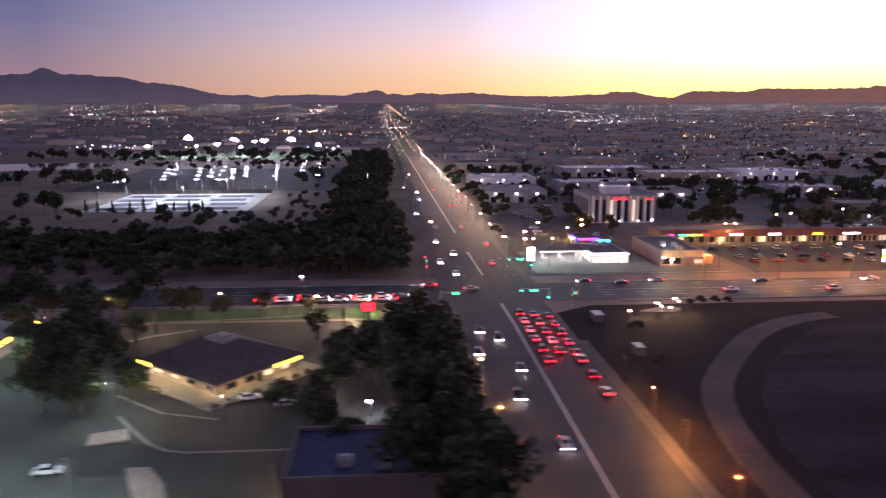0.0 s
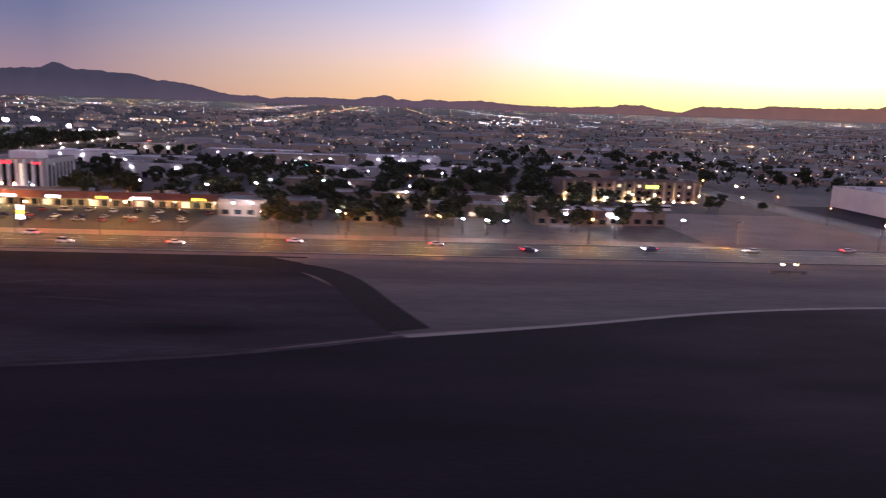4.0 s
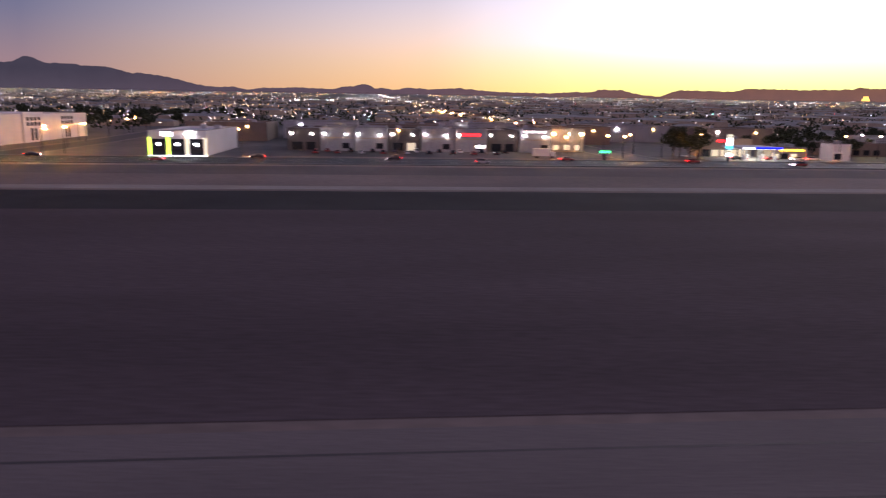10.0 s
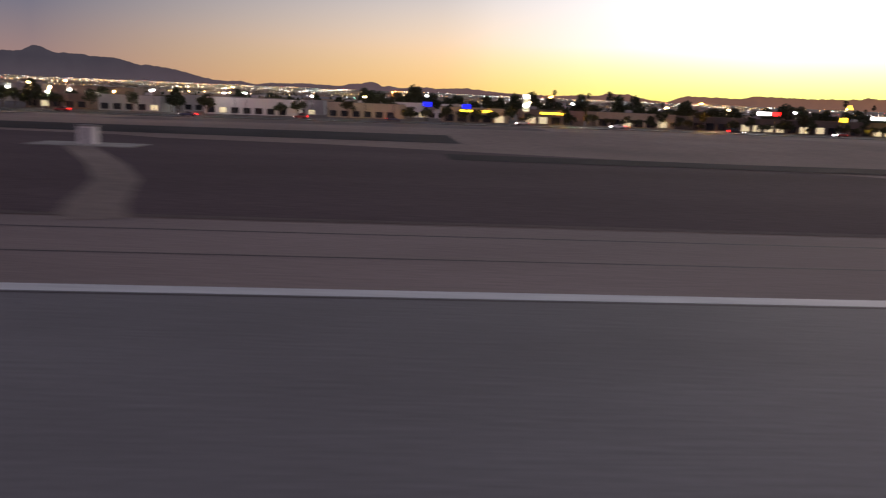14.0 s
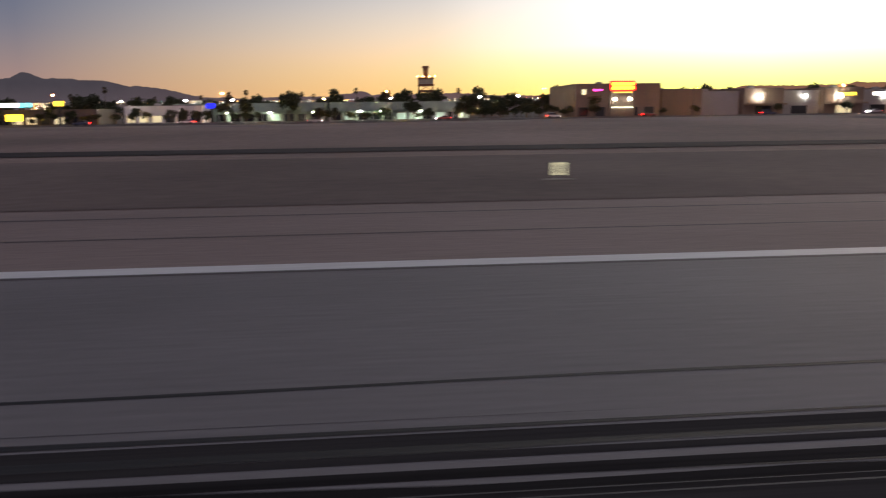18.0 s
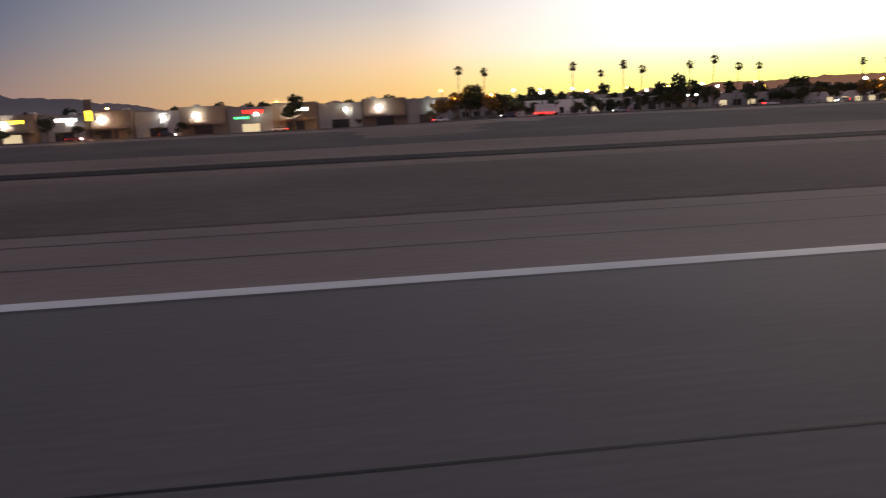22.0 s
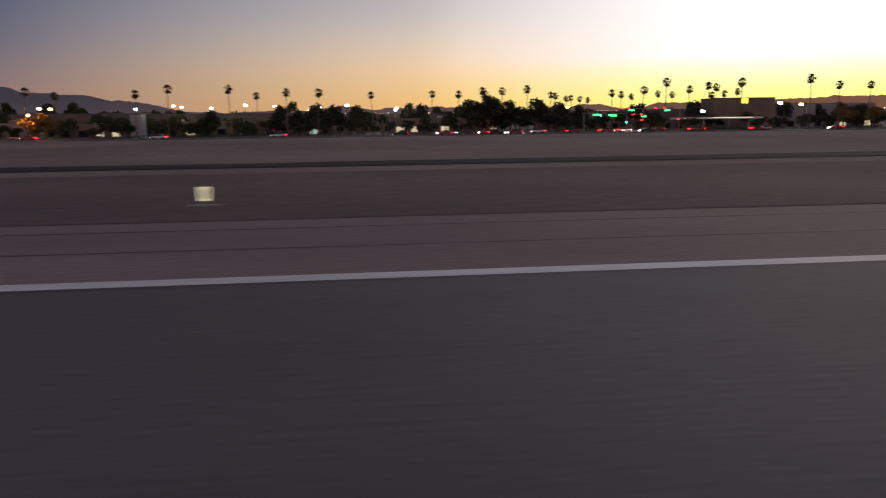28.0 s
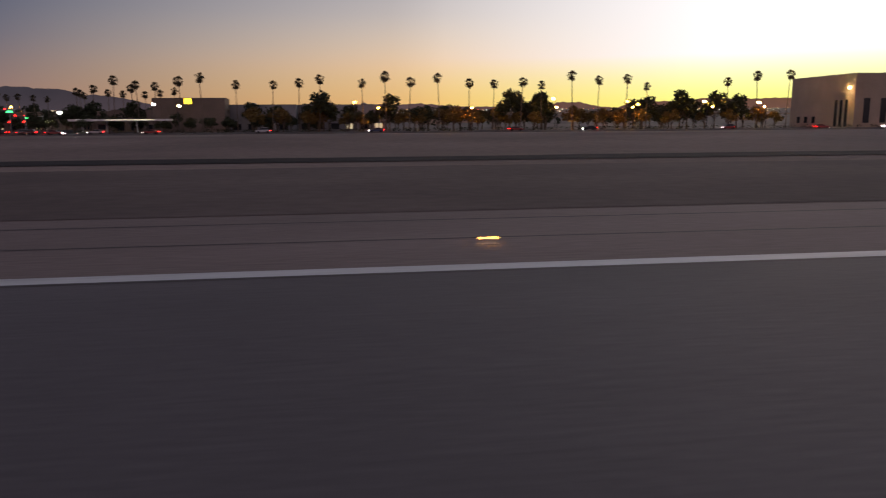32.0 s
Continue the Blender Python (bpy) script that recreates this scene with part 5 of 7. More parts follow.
# the queue at the red light, and cars on both roads
for k in range(19):
    lane = k % 3
    y = 207 - (k // 3) * 8.4 - lane * 1.7
    if k > 15:
        lane, y = 2, 207 - (k - 12) * 10.5
    put_car(36.6 + 3.9 * lane, y, 90, drng.choice(["white", "silver", "black", "red", "dark blue"]), "lit", "cars queueing at the junction", k % 4 == 0, "waiting at the junction")
for x, y in ((25.5, 143), (30, 120), (27, 183), (23, 190), (20.5, 172), (29, 160), (24, 262), (20, 283), (27, 300), (22, 330), (25, 372), (18, 420), (23, 486), (16, 560), (21, 640), (12, 720), (15, 840), (27, 88)):
    put_car(x - 0.02 * max(0, y - 200), y, -90, drng.choice(["white", "silver", "black"]), "lit", "cars on the avenue", drng.random() < 0.3, "on the avenue")
for x, y in ((40, 280), (44, 322), (38, 370), (42, 455), (36, 540), (40, 650), (33, 770), (36, 900)):
    put_car(x - 0.02 * (y - 200), y, 90, drng.choice(["white", "silver", "red"]), "lit", "cars on the avenue", False, "on the avenue")
for k in range(16):
    put_car(4 - 6.3 * (k // 2) - drng.uniform(0, 2), 226 + 4 * (k % 2), 0, drng.choice(["white", "silver", "red", "black"]), "lit", "cars queueing on the boulevard", k % 3 == 0, "waiting on the boulevard")
for x, y, a in ((66, 246, 180), (92, 246, 180), (78, 243, 180), (112, 231, 0), (128, 243, 180), (147, 230, 0), (168, 243, 180), (197, 245, 180), (26, 238, 0), (214, 231, 0), (12, 244, 180)):
    put_car(x, y, a, drng.choice(["white", "silver", "black", "red"]), "lit", "cars on the boulevard", drng.random() < 0.3, "on the boulevard")

for x, y, a, g_ in ((51, 262, 0, True), (14, 212, 180, True), (54, 214, 90, False), (12, 258, -90, False), (47, 214, 0, True)):
    put(("signal", g_), lambda g_=g_: make_signal(g_), x, y, "steel mast-arm traffic signal with lit lamps", "traffic signal", "junction signals", a)
# lit utility yard at the corner of the field
# flat pale patch beside the yard lamps
tagged(part("yard_pad", Shape().add([(x, y, 0.07) for x, y in ((73, 207.6), (83.5, 206.6), (86.5, 210), (84.5, 214), (80, 212.2), (74, 209.2))], [tuple(range(6))]), dirt_pale), "pale patch beside the utility yard", "ground", kind="structure")
for x, y, h, q in ((75, 198.5, 5, 0.5), (76.6, 199, 4, 0.4), (82, 203, 5, 0.5), (83.4, 203.6, 4, 0.36), (80, 200.6, 3, 0.36), (67, 198, 3, 0.36)):
    put_lamp(x, y, h, "yellow", "yard lamps", 0.6, q, 0)
for x, y, w, d in ((58, 200, 2.5, 5), (60, 170, 2, 4)):
    b = thing("utility_box", x, y, 0, "dark utility box beside the perimeter track", "utility box", "utility boxes")
    part("cabinet", Shape().box(-w / 2, -d / 2, -0.1, w / 2, d / 2, 2.0), block_dark, b)
    part("lid", Shape().box(-w / 2 - 0.1, -d / 2 - 0.1, 2.0, w / 2 + 0.1, d / 2 + 0.1, 2.15), steel, b)

for x, y, q in ((64, 188, 0.3), (67, 189, 0.25), (90, 212, 0.28), (94, 213, 0.34), (99, 214, 0.3), (103, 214, 0.26), (61, 160, 0.28)):
    put_tree(x, y, 6, q, "field-edge bushes", "dark bush beside the perimeter track")
# park across the boulevard
sheet("park_ground", spread(-900, 10, 20), [258, 300, 330, 360, 450, 600, 800, 1000], park_mat, 0.12, "dry dark park ground", "park")
sheet("court", spread(-182, -86, 6), [442, 480, 510, 532], court_mat, 0.2, "floodlit pale sports courts", "court")
s = Shape()
for k in range(3):
    for j, y in enumerate((448, 469, 490, 511)):
        x = -177 + 30 * k - 1.5 * j + (3 if j % 2 else 0)
        s.box(x, y, ground_z(x, y + 6) + 0.2, x + 23, y + 12, ground_z(x, y + 12) + 0.26)
tagged(part("court_play_area", s, panel_blue), "dark painted playing areas of the courts", "court", kind="structure")
for x in spread(-178, -92, 8):
    for y in (533,):
        put("court_screen", lambda: (lambda ob: (part("screen", Shape().box(-6, -0.05, 0.1, 6, 0.05, 2.6), block_dark, ob), part("post", Shape().bar((-6, 0, 0), (-6, 0, 3), 0.05, 0.05, 6), steel, ob), ob)[-1])(new("court_fence")), x, y, "dark windscreen fence round the courts", "fence", "court fences", 0)
for x in spread(-188, -82, 7):
    for y in (487, 535):
        put_hooded(x, y, 10, "court", "court lamps", 1.2, 0.5, 180, steel)
for k, x in enumerate((-299, -252, -242, -215, -198, -186, -174, -157, -125, -93, -72)):
    size = (0.8, 1.35, 0.75, 0.9, 1.2, 0.7, 1.0, 1.15, 1.25, 0.8, 0.55)[k]
    kind_ = k % 4
    put(("floodlight_mast", kind_), lambda: make_floodlight(17, [[(-1.2, 0.2, 1.5), (1.7, 0.5, 1.0), (3.4, -1.1, 0.7)], [(0.2, 0.3, 2.1), (-2.7, -0.4, 0.9), (2.3, -1.0, 1.0)], [(0.0, 0.0, 1.3), (-3.0, 0.2, 0.6)], [(-2.2, 0.4, 1.2), (0.6, -0.6, 1.6), (3.2, 0.5, 0.8)]][kind_]), x, 930 + 40 * drng.random(), "tall floodlight mast with blazing white lamps", "floodlight", "sports field floodlights", drng.uniform(-30, 30), size)
sheet("sports_field", spread(-330, -50, 10), [880, 920, 960, 1000], grass_mat, 0.2, "floodlit dry sports field", "sports field")
sheet("park_car_park", spread(-240, -48, 8), [548, 600, 680, 750], lot_mat, 0.22, "dark asphalt car park in the park", "car park")
# the park's car park: rows of twin lamps running away from the courts
for (a, b), (c, d) in (((-196, 539), (-226, 647)), ((-168, 554), (-190, 644)), ((-173, 600), (-200, 709)), ((-143, 552), (-165, 654)), ((-139, 578), (-159, 673)), ((-127, 551), (-148, 671)), ((-120, 564), (-134, 640)), ((-112, 576), (-129, 670)), ((-90, 575), (-104, 688)), ((-75, 625), (-85, 736)), ((-58, 583), (-68, 699)), ((-17, 540), (-18, 605))):
    for k in range(4):
        x, y = a + (c - a) * k / 3, b + (d - b) * k / 3
        put_lamp(x, y, 8.5 + ground_z(x, y), "soft_white", "park car park lamps", 1.0, 0.34, 90, True)
put_tree(-240, 300, 6, 0.9, "park trees")
for k in range(210):
    y = drng.uniform(440, 880)
    x = -0.02 * (y - 200) - 40 - drng.uniform(0, 0.5 * (y - 330))
    if y > 720 and not (-198 < x < -86 and 436 < y < 552):
        crowd_tree(x, y, 6, drng.uniform(0.4, 0.75))
for k in range(760):
    if k < 380:
        x, y = drng.uniform(-230, 4), drng.uniform(262, 345)
    elif k < 620:
        y = drng.uniform(265, 900)
        x = drng.uniform(-30, 5) - 0.02 * (y - 200)
    else:
        x, y = drng.uniform(-420, -30), drng.choice([drng.uniform(560, 620), drng.uniform(870, 925)])
    if -200 < x < -70 and 425 < y < 730:
        continue
    if k % 20 == 0:
        put_tree(x, y, drng.choice([0, 5, 1, 5, 5]), drng.uniform(0.8, 1.2) * (0.62 if k < 380 else 1), "park trees")
    else:
        crowd_tree(x, y, 6, drng.uniform(0.8, 1.25) * (0.7 if k < 380 else 1))
for k in range(60):
    crowd_tree(drng.uniform(-70, -26), drng.uniform(345, 560), 6, drng.uniform(0.3, 0.55))
for k in range(90):
    crowd_tree(drng.uniform(-330, -60), drng.uniform(345, 432), 6, drng.uniform(0.3, 0.7))
for k in range(16):
    put_tree(-152 + 6.2 * k + drng.uniform(-2, 2), drng.uniform(203, 218), drng.choice([5, 1, 0, 5]), drng.uniform(0.9, 1.35), "boulevard trees")
for x in spread(-178, -110, 9):
    put_tree(x, 436 + drng.uniform(-3, 3), 4, drng.uniform(0.6, 0.9), "park trees")
for x, y in ((-196, 440), (-204, 446), (-212, 436), (-190, 430)):
    put_tree(x, y, 5, 1.1, "park trees")
pond = [(-420, 720), (-330, 745), (-285, 790), (-300, 830), (-380, 840), (-460, 800)]
water = material("pond_water", (0.05, 0.055, 0.07), 0.08, 0.1, 0.2, 2.0, 0.05)
tagged(part("pond", Shape().add([(x, y, ground_z(x, y) + 0.2) for x, y in pond], [tuple(range(6))]), water), "still pale pond in the park", "pond", kind="structure")

# filling station at the corner
fs = thing("filling_station", 67.5, 288, 0.05, "filling station with a flat dark canopy over lit pumps", "filling station")
part("canopy", Shape().box(-10, -7, 4.2, 9.4, 8, 4.9), roof_dark, fs)
part("canopy_fascia", Shape().box(-10.1, -7.1, 4.24, 9.5, -7.02, 4.8), sign_pale, fs)
part("canopy_soffit", Shape().box(-9.8, -6.8, 4.14, 9.2, 7.8, 4.196), soffit_lit, fs, "glowing canopy soffit")
for x in (-7, 0, 7):
    for y in (-3, 4):
        part("column", Shape().box(x - 0.25, y - 0.25, -0.1, x + 0.25, y + 0.25, 4.14), steel, fs)
        p_ = part("fuel_pump", Shape().box(x - 0.45, y - 1.8, 0, x + 0.45, y - 1.0, 1.9), stucco_white, fs)
        part("display", Shape().box(x - 0.3, y - 1.83, 1.1, x + 0.3, y - 1.802, 1.6), window_lit, p_)
part("forecourt", Shape().box(-15, -26, 0.0, 33, 17, 0.08), kerb_mat, fs)
st = make_block("station_store", "white station store with a dark roof and brightly lit glass front", 77.5, 278, 14.5, 22, 4.6, stucco_white, roof_dark, "store", 0.5, units=2)
for x in (-5.4, -1.8, 1.8, 5.4):
    wall_window(st, x, -11, 0.5, 3.4, 2.6, "-y", sign_pale)
for y in (-7, -2.5, 2, 6.5):
    wall_window(st, -7.25, y, 0.5, 3.0, 2.6, "-x", sign_pale)
part("eave_light", Shape().box(-7.2, -11.6, 3.7, 7.2, -11.1, 4.1).box(-7.8, -10.8, 3.7, -7.35, 10.8, 4.1), soffit_bright, st, "glowing strip under the eave")
put_hooded(60, 275, 8, "green", "shop lamps", 1.0, 0.5, 0)
put_hooded(104, 272, 8, "green", "shop lamps", 1.0, 0.4, 0)
shop = make_block("station_shop", "small shop with blue, magenta and cyan neon", 78, 303, 15, 12, 6.2, stucco_brown, roof_dark, "shop", 0.5, units=1)
sign_board(shop, -3.6, -6, 5.2, 7, 1.0, neon_magenta, 1, False)
sign_board(shop, 0, -6, 5.0, 4, 1.3, neon_violet, 1, False)
sign_board(shop, 3.6, -6, 4.0, 6, 1.5, neon_cyan, 1)
part("side_sign", Shape().box(-7.8, -5.5, 4.6, -7.52, 5.5, 6.0), neon_blue, shop, "glowing deep blue neon band")
for x in (57, 60.5, 69, 77):
    put_lamp(x, 311, 5, "yellow", "shop lamps", 0.6, 0.34)
put_lamp(86.5, 329, 8, "sodium", "shop lamps", 0.6, 0.6)
tagged(part("forecourt_kerb", Shape().ribbon([(62, 259.5), (90, 259.6), (125, 259.8)], 0.8, 0.26, ground_z), concrete), "pale concrete kerb before the forecourt", "kerb", kind="structure")
make_pole_sign(51.8, 270.3, 8.6, 2.8, 5.4, [neon_white], "tall white glowing filling station sign", 3)
tan = make_block("bank_building", "tan flat-roofed building with a dark roof and low entrance", 103, 272, 17, 35, 6.2, stucco_tan, roof_dark, "building", 0.8, units=3)
part("side_wing", Shape().box(8.5, -14, -0.1, 14, 9, 3.4).box(8.5, -14.3, 3.4, 14.3, 9.3, 3.7), stucco_brown, tan, "low brown wing")
for x in (-6.4, -2.2, 6.2):
    wall_window(tan, x, -17.5, 1.0, 3.0, 2.2, "-y", window_lit if x == 6.2 else None)
part("porch", Shape().box(0.5, -20, 3.0, 8, -17.5, 3.5).box(0.7, -19.8, 0, 1.2, -19.3, 3).box(7.3, -19.8, 0, 7.8, -19.3, 3), stucco_tan, tan)
wall_lamp(tan, -7.6, -17.5, 3.6, lamp_yellow, 0.26)
wall_lamp(tan, -4, -17.5, 2.8, lamp_yellow, 0.3)
mall = make_block("strip_mall", "long low strip mall with neon signs and a lit arcade", 121, 321, 142, 18, 6.0, stucco_brown, roof_grey, "shopping strip", 0.6, units=8)
part("arcade_roof", Shape().box(-71, -12.5, 3.4, 71, -9, 3.8), stucco_brown, mall)
part("mansard", Shape().add([(-71, -12.6, 3.8), (71, -12.6, 3.8), (71, -9.02, 6.4), (-71, -9.02, 6.4), (-71, -9.02, 3.8), (71, -9.02, 3.8)], [(0, 1, 2, 3), (0, 3, 4), (1, 5, 2), (0, 4, 5, 1)]), terracotta, mall, "sloping terracotta tiled mansard")
part("arcade_light", Shape().box(-71, -11.6, 3.3, 8, -10.6, 3.396), glow("arcade_tubes", (1.0, 0.74, 0.24), 5.0), mall, "glowing strip under the arcade roof")
for k in range(30):
    x = -69.6 + 4.8 * k
    part("arcade_post", Shape().box(x - 0.15, -12.3, 0, x + 0.15, -12.0, 3.4), stucco_tan, mall)
    if k < 29:
        wall_window(mall, x + 2.4, -9, 0.4, 3.4, 2.4, "-y", window_lit if k % 4 == 1 else None)
for x, w, m in ((-68, 3, neon_magenta), (-62.5, 4, neon_green), (-58.5, 3.6, neon_lime), (-55, 3, neon_yellow), (-52, 2.6, neon_red), (-38, 6, neon_white), (-20, 6, neon_white), (0, 5, neon_yellow), (16, 8, neon_white), (40, 6, neon_yellow)):
    sign_board(mall, x, -12.62, 3.9, w, 1.1, m, 1, True)
for k in range(16):
    part("soffit_lamp", Shape().ball((-66 + 8.6 * k, -11, 3.25), 0.16, 0.16, 0.12), lamp_yellow, mall, "glowing soffit lamp")
off = make_block("office_building", "pale mid-rise office block with tall window bays and a red sign", 104, 382, 36, 34, 15.0, stucco_grey, roof_grey, "office building", 1.0, units=4)
for k in range(9):
    x = -16 + 4 * k
    part("pilaster", Shape().box(x - 0.55, -17.9, 0, x + 0.55, -17, 14.5), stucco_white, off)
    if k < 8:
        wall_window(off, x + 2, -17, 1.0, 1.7, 11.5, "-y", window_lit if k in (2, 5) else None)
for k in range(7):
    wall_window(off, 18, -13 + 4.3 * k, 1.0, 1.8, 11.5, "+x")
    wall_window(off, -18, -13 + 4.3 * k, 1.0, 1.8, 11.5, "-x")
part("penthouse", Shape().box(-6, -4, 14, 8, 8, 18), stucco_white, off)
sign_board(off, -2, -17.95, 12.4, 7.5, 1.5, neon_red, 1, False)
sign_board(off, 14, -17.95, 12.4, 4, 1.0, neon_red, 1, False)
for x, y in ((110, 376), (118, 374), (128, 375), (136, 376)):
    put_lamp(x, y, 3, "soft_white", "office path lamps", 0.4, 0.5)
for x, y, w, d, h, m, r in ((60, 470, 40, 40, 8, stucco_grey, roof_grey), (150, 455, 40, 30, 9, stucco_grey, roof_grey), (205, 580, 70, 34, 9, stucco_tan, roof_white), (120, 520, 60, 30, 8, stucco_grey, roof_white), (60, 560, 50, 40, 8, stucco_white, roof_white), (150, 640, 80, 40, 8, stucco_grey, roof_white), (290, 600, 60, 40, 8, stucco_white, roof_white), (60, 680, 60, 40, 8, stucco_tan, roof_grey), (260, 480, 44, 24, 8, stucco_grey, roof_white), (330, 500, 50, 26, 8, stucco_white, roof_white)):
    b = make_block("industrial_building", "low pale industrial building with a flat roof and wall lamps", x, y, w, d, h, m, r, "industrial building", 0.6, "pale industrial buildings", 3)
    for k in range(3):
        wall_lamp(b, -w / 2 + w * (k + 0.5) / 3, -d / 2, h * 0.72, soft_white, 0.4)
    for k in range(int(w / 9)):
        wall_window(b, -w / 2 + 5 + 9 * k, -d / 2, 0.2, 3.2, 3.4, "-y")
for x, y, w, d, h in ((244, 300, 42, 22, 7), (292, 290, 26, 18, 5.5), (330, 312, 34, 20, 6), (372, 296, 30, 20, 6.5), (280, 345, 44, 18, 6.5), (345, 345, 40, 18, 6.5), (398, 300, 30, 18, 6), (255, 400, 60, 20, 7), (330, 410, 50, 20, 7)):
    b = make_block("office_pavilion", "low grey office pavilion with a pale roof among trees", x, y, w, d, h, stucco_brown, roof_grey if w > 32 else roof_white, "office building", 0.5, "office pavilions", 2)
    for k in range(int(w / 5)):
        wall_window(b, -w / 2 + 3 + 5 * k, -d / 2, 1.0, 2.6, 1.8, "-y", window_lit if drng.random() < 0.14 else None)
    wall_lamp(b, drng.uniform(-w / 3, w / 3), -d / 2, h * 0.75, drng.choice([lamp_white, lamp_yellow]), 0.4)
for k in range(300):
    x, y = drng.uniform(150, 430), drng.uniform(258, 540)
    if y < 330 and x < 255:
        continue
    if k % 8 == 0:
        put_tree(x, y, drng.choice([0, 0, 1, 2, 5, 4]), drng.uniform(0.8, 1.3), "trees among the offices")
    else:
        crowd_tree(x, y, drng.choice([0, 6, 1, 2, 6, 6]), drng.uniform(0.7, 1.25))
for k in range(170):
    crowd_tree(drng.uniform(48, 250 if k > 70 else 110), drng.uniform(420 if k > 70 else 345, 700), 6, drng.uniform(0.45, 0.85))
for x, y, h, c in ((179, 281, 6.5, "sodium"), (155, 322, 9, "sodium"), (150, 321, 9, "sodium"), (188, 348, 9, "sodium"), (213, 287, 6.5, "sodium"), (251, 297, 6, "white"), (258, 299, 6, "white"), (295, 264, 8, "white"), (340, 266, 6, "white"), (348.5, 264, 6, "white"), (355.3, 263.5, 6, "white"), (344, 304, 7, "white"), (322, 366, 8, "white"), (279, 374, 9, "white"), (197, 351, 9, "white"), (232, 364, 9, "white"), (253, 373, 9, "white"), (342, 440, 9, "white"), (396, 264, 8, "white"), (320, 330, 9, "white"), (250, 350, 9, "white"), (410, 330, 9, "white"), (420, 262, 8, "white"), (230, 340, 9, "white"), (90, 345, 8, "sodium"), (70, 350, 6, "yellow"), (60, 330, 5, "yellow"), (82, 340, 5, "yellow")):
    put_lamp(x, y, h + ground_z(x, y), c, "shop lamps", 1.2, 0.42)
sheet("mall_car_park", spread(134, 242, 6), [258, 285, 312], lot_mat, 0.13, "asphalt car park before the strip mall", "car park")
for x in (124, 140, 152, 173, 196, 218, 236):
    put_hooded(x, 268, 9, "sodium", "shop lamps", 1.6, 0.46, 0)
for k in range(14):
    put_car(drng.uniform(55, 104), drng.uniform(345, 470), drng.choice([0, 90]), drng.choice(["white", "silver", "black", "dark blue"]), "dark", "parked cars", k % 3 == 0, "in a car park")
for k in range(34):
    put_car(137 + 3.1 * k + drng.uniform(-0.6, 0.6), (303, 286, 277)[k % 3] + drng.uniform(-0.8, 0.8), 90 if k % 5 else 0, drng.choice(["white", "silver", "black", "red"]), "dark", "parked cars", k % 3 == 0, "before the shops")
make_pole_sign(186, 262, 7.5, 2.6, 5.0, [neon_white, neon_yellow], "white and yellow shop sign on a post", 3)
for y in range(270, 900, 34):
    put_hooded(ave_x(y) + 15.5, y + 22, 9, "warm", "avenue lamps", 2.4, 0.6, 90)
for y in range(330, 1500, 118):
    put_lamp(ave_x(y) - 15.5, y, 10 + ground_z(0, y), "yellow" if y > 420 else "sodium", "avenue lamps", 2.4, 0.3, -90)
for y, q in ((96, 0.2), (116, 0.5), (132, 0.26), (150, 0.2)):
    put_hooded(50.5, y, 6, "sodium", "avenue lamps", 0.6, q, 90)
for y, q in ((100, 0.22), (122, 0.26), (148, 0.22)):
    put_hooded(17, y, 7, "sodium", "avenue lamps", 1.4, q, -90)


# ---- along the boulevard: hotel, warehouse, workshops, shops ----
brng = random.Random(77)
for k in range(230):
    x, y = brng.uniform(395, 660), brng.uniform(345, 860)
    side = 517 - 0.02 * (y - 250)
    if abs(x - side) < 13 or abs(x - 151 - side) < 13 or x > side and y < 470 or x < side and y < 440 and x > 398:
        continue
    crowd_tree(x, y, brng.choice([6, 6, 0, 1]), brng.uniform(0.6, 1.15))
for k in range(7):
    put_hooded(517 - 0.02 * (45 * k + 20) - 9, 270 + 45 * k, 8, "sodium", "side street lamps", 1.4, 0.42, -90)
for k in range(5):
    put_hooded(668 - 0.02 * (40 * k + 15) - 9, 265 + 40 * k, 8, "sodium", "side street lamps", 1.4, 0.45, -90)


def fill_front(b, w, d, step, z, ww, hh, chance, face="-y", lit=None):
    for k in range(int(w / step)):
        wall_window(b, -w / 2 + step * (k + 0.5), -d / 2, z, ww, hh, face, (lit or window_lit) if brng.random() < chance else None)


sheet("vacant_lot", spread(428, 508, 6), [256, 280, 310, 345], dirt_pale, 0.14, "pale bare vacant lot beside the boulevard", "vacant lot")
hotel = make_block("hotel", "tan three-storey hotel with golden uplit piers", 402, 392, 78, 16, 11.5, stucco_brown, roof_dark, "hotel", 0.8, units=3)
for k in range(14):
    x = -36 + 5.5 * k
    part("pier", Shape().box(x - 0.6, -8.7, 0, x + 0.6, -8, 11), stucco_tan, hotel)
    part("uplight", Shape().ball((x, -8.95, 0.5), 0.2, 0.14, 0.14), lamp_yellow, hotel, "golden ground uplight")
    if k < 13:
        for f in range(3):
            wall_window(hotel, x + 2.75, -8, 1.0 + 3.5 * f, 1.8, 1.6, "-y", window_lit if brng.random() < 0.08 else None)
sign_board(hotel, 12, -8.8, 7.5, 7, 2.0, neon_lime, 1, False)
for x in spread(404, 500, 9):
    put_lamp(x, 384, 5 + ground_z(x, 384), "yellow", "hotel lamps", 0.6, 0.3)
for k in range(40):
    crowd_tree(brng.uniform(380, 505), brng.uniform(350, 440), brng.choice([0, 1, 2, 5]), brng.uniform(0.5, 0.9))
coach = thing("coach", 440, 352, ground_z(440, 352) + 0.15, "long white parked coach beside the hotel", "bus")
part("body", Shape().box(-9, -1.25, 0.5, 9, 1.25, 3.3), stucco_white, coach)
part("window_band", Shape().box(-8.8, -1.29, 1.7, 8.8, -1.255, 2.6), glass, coach)
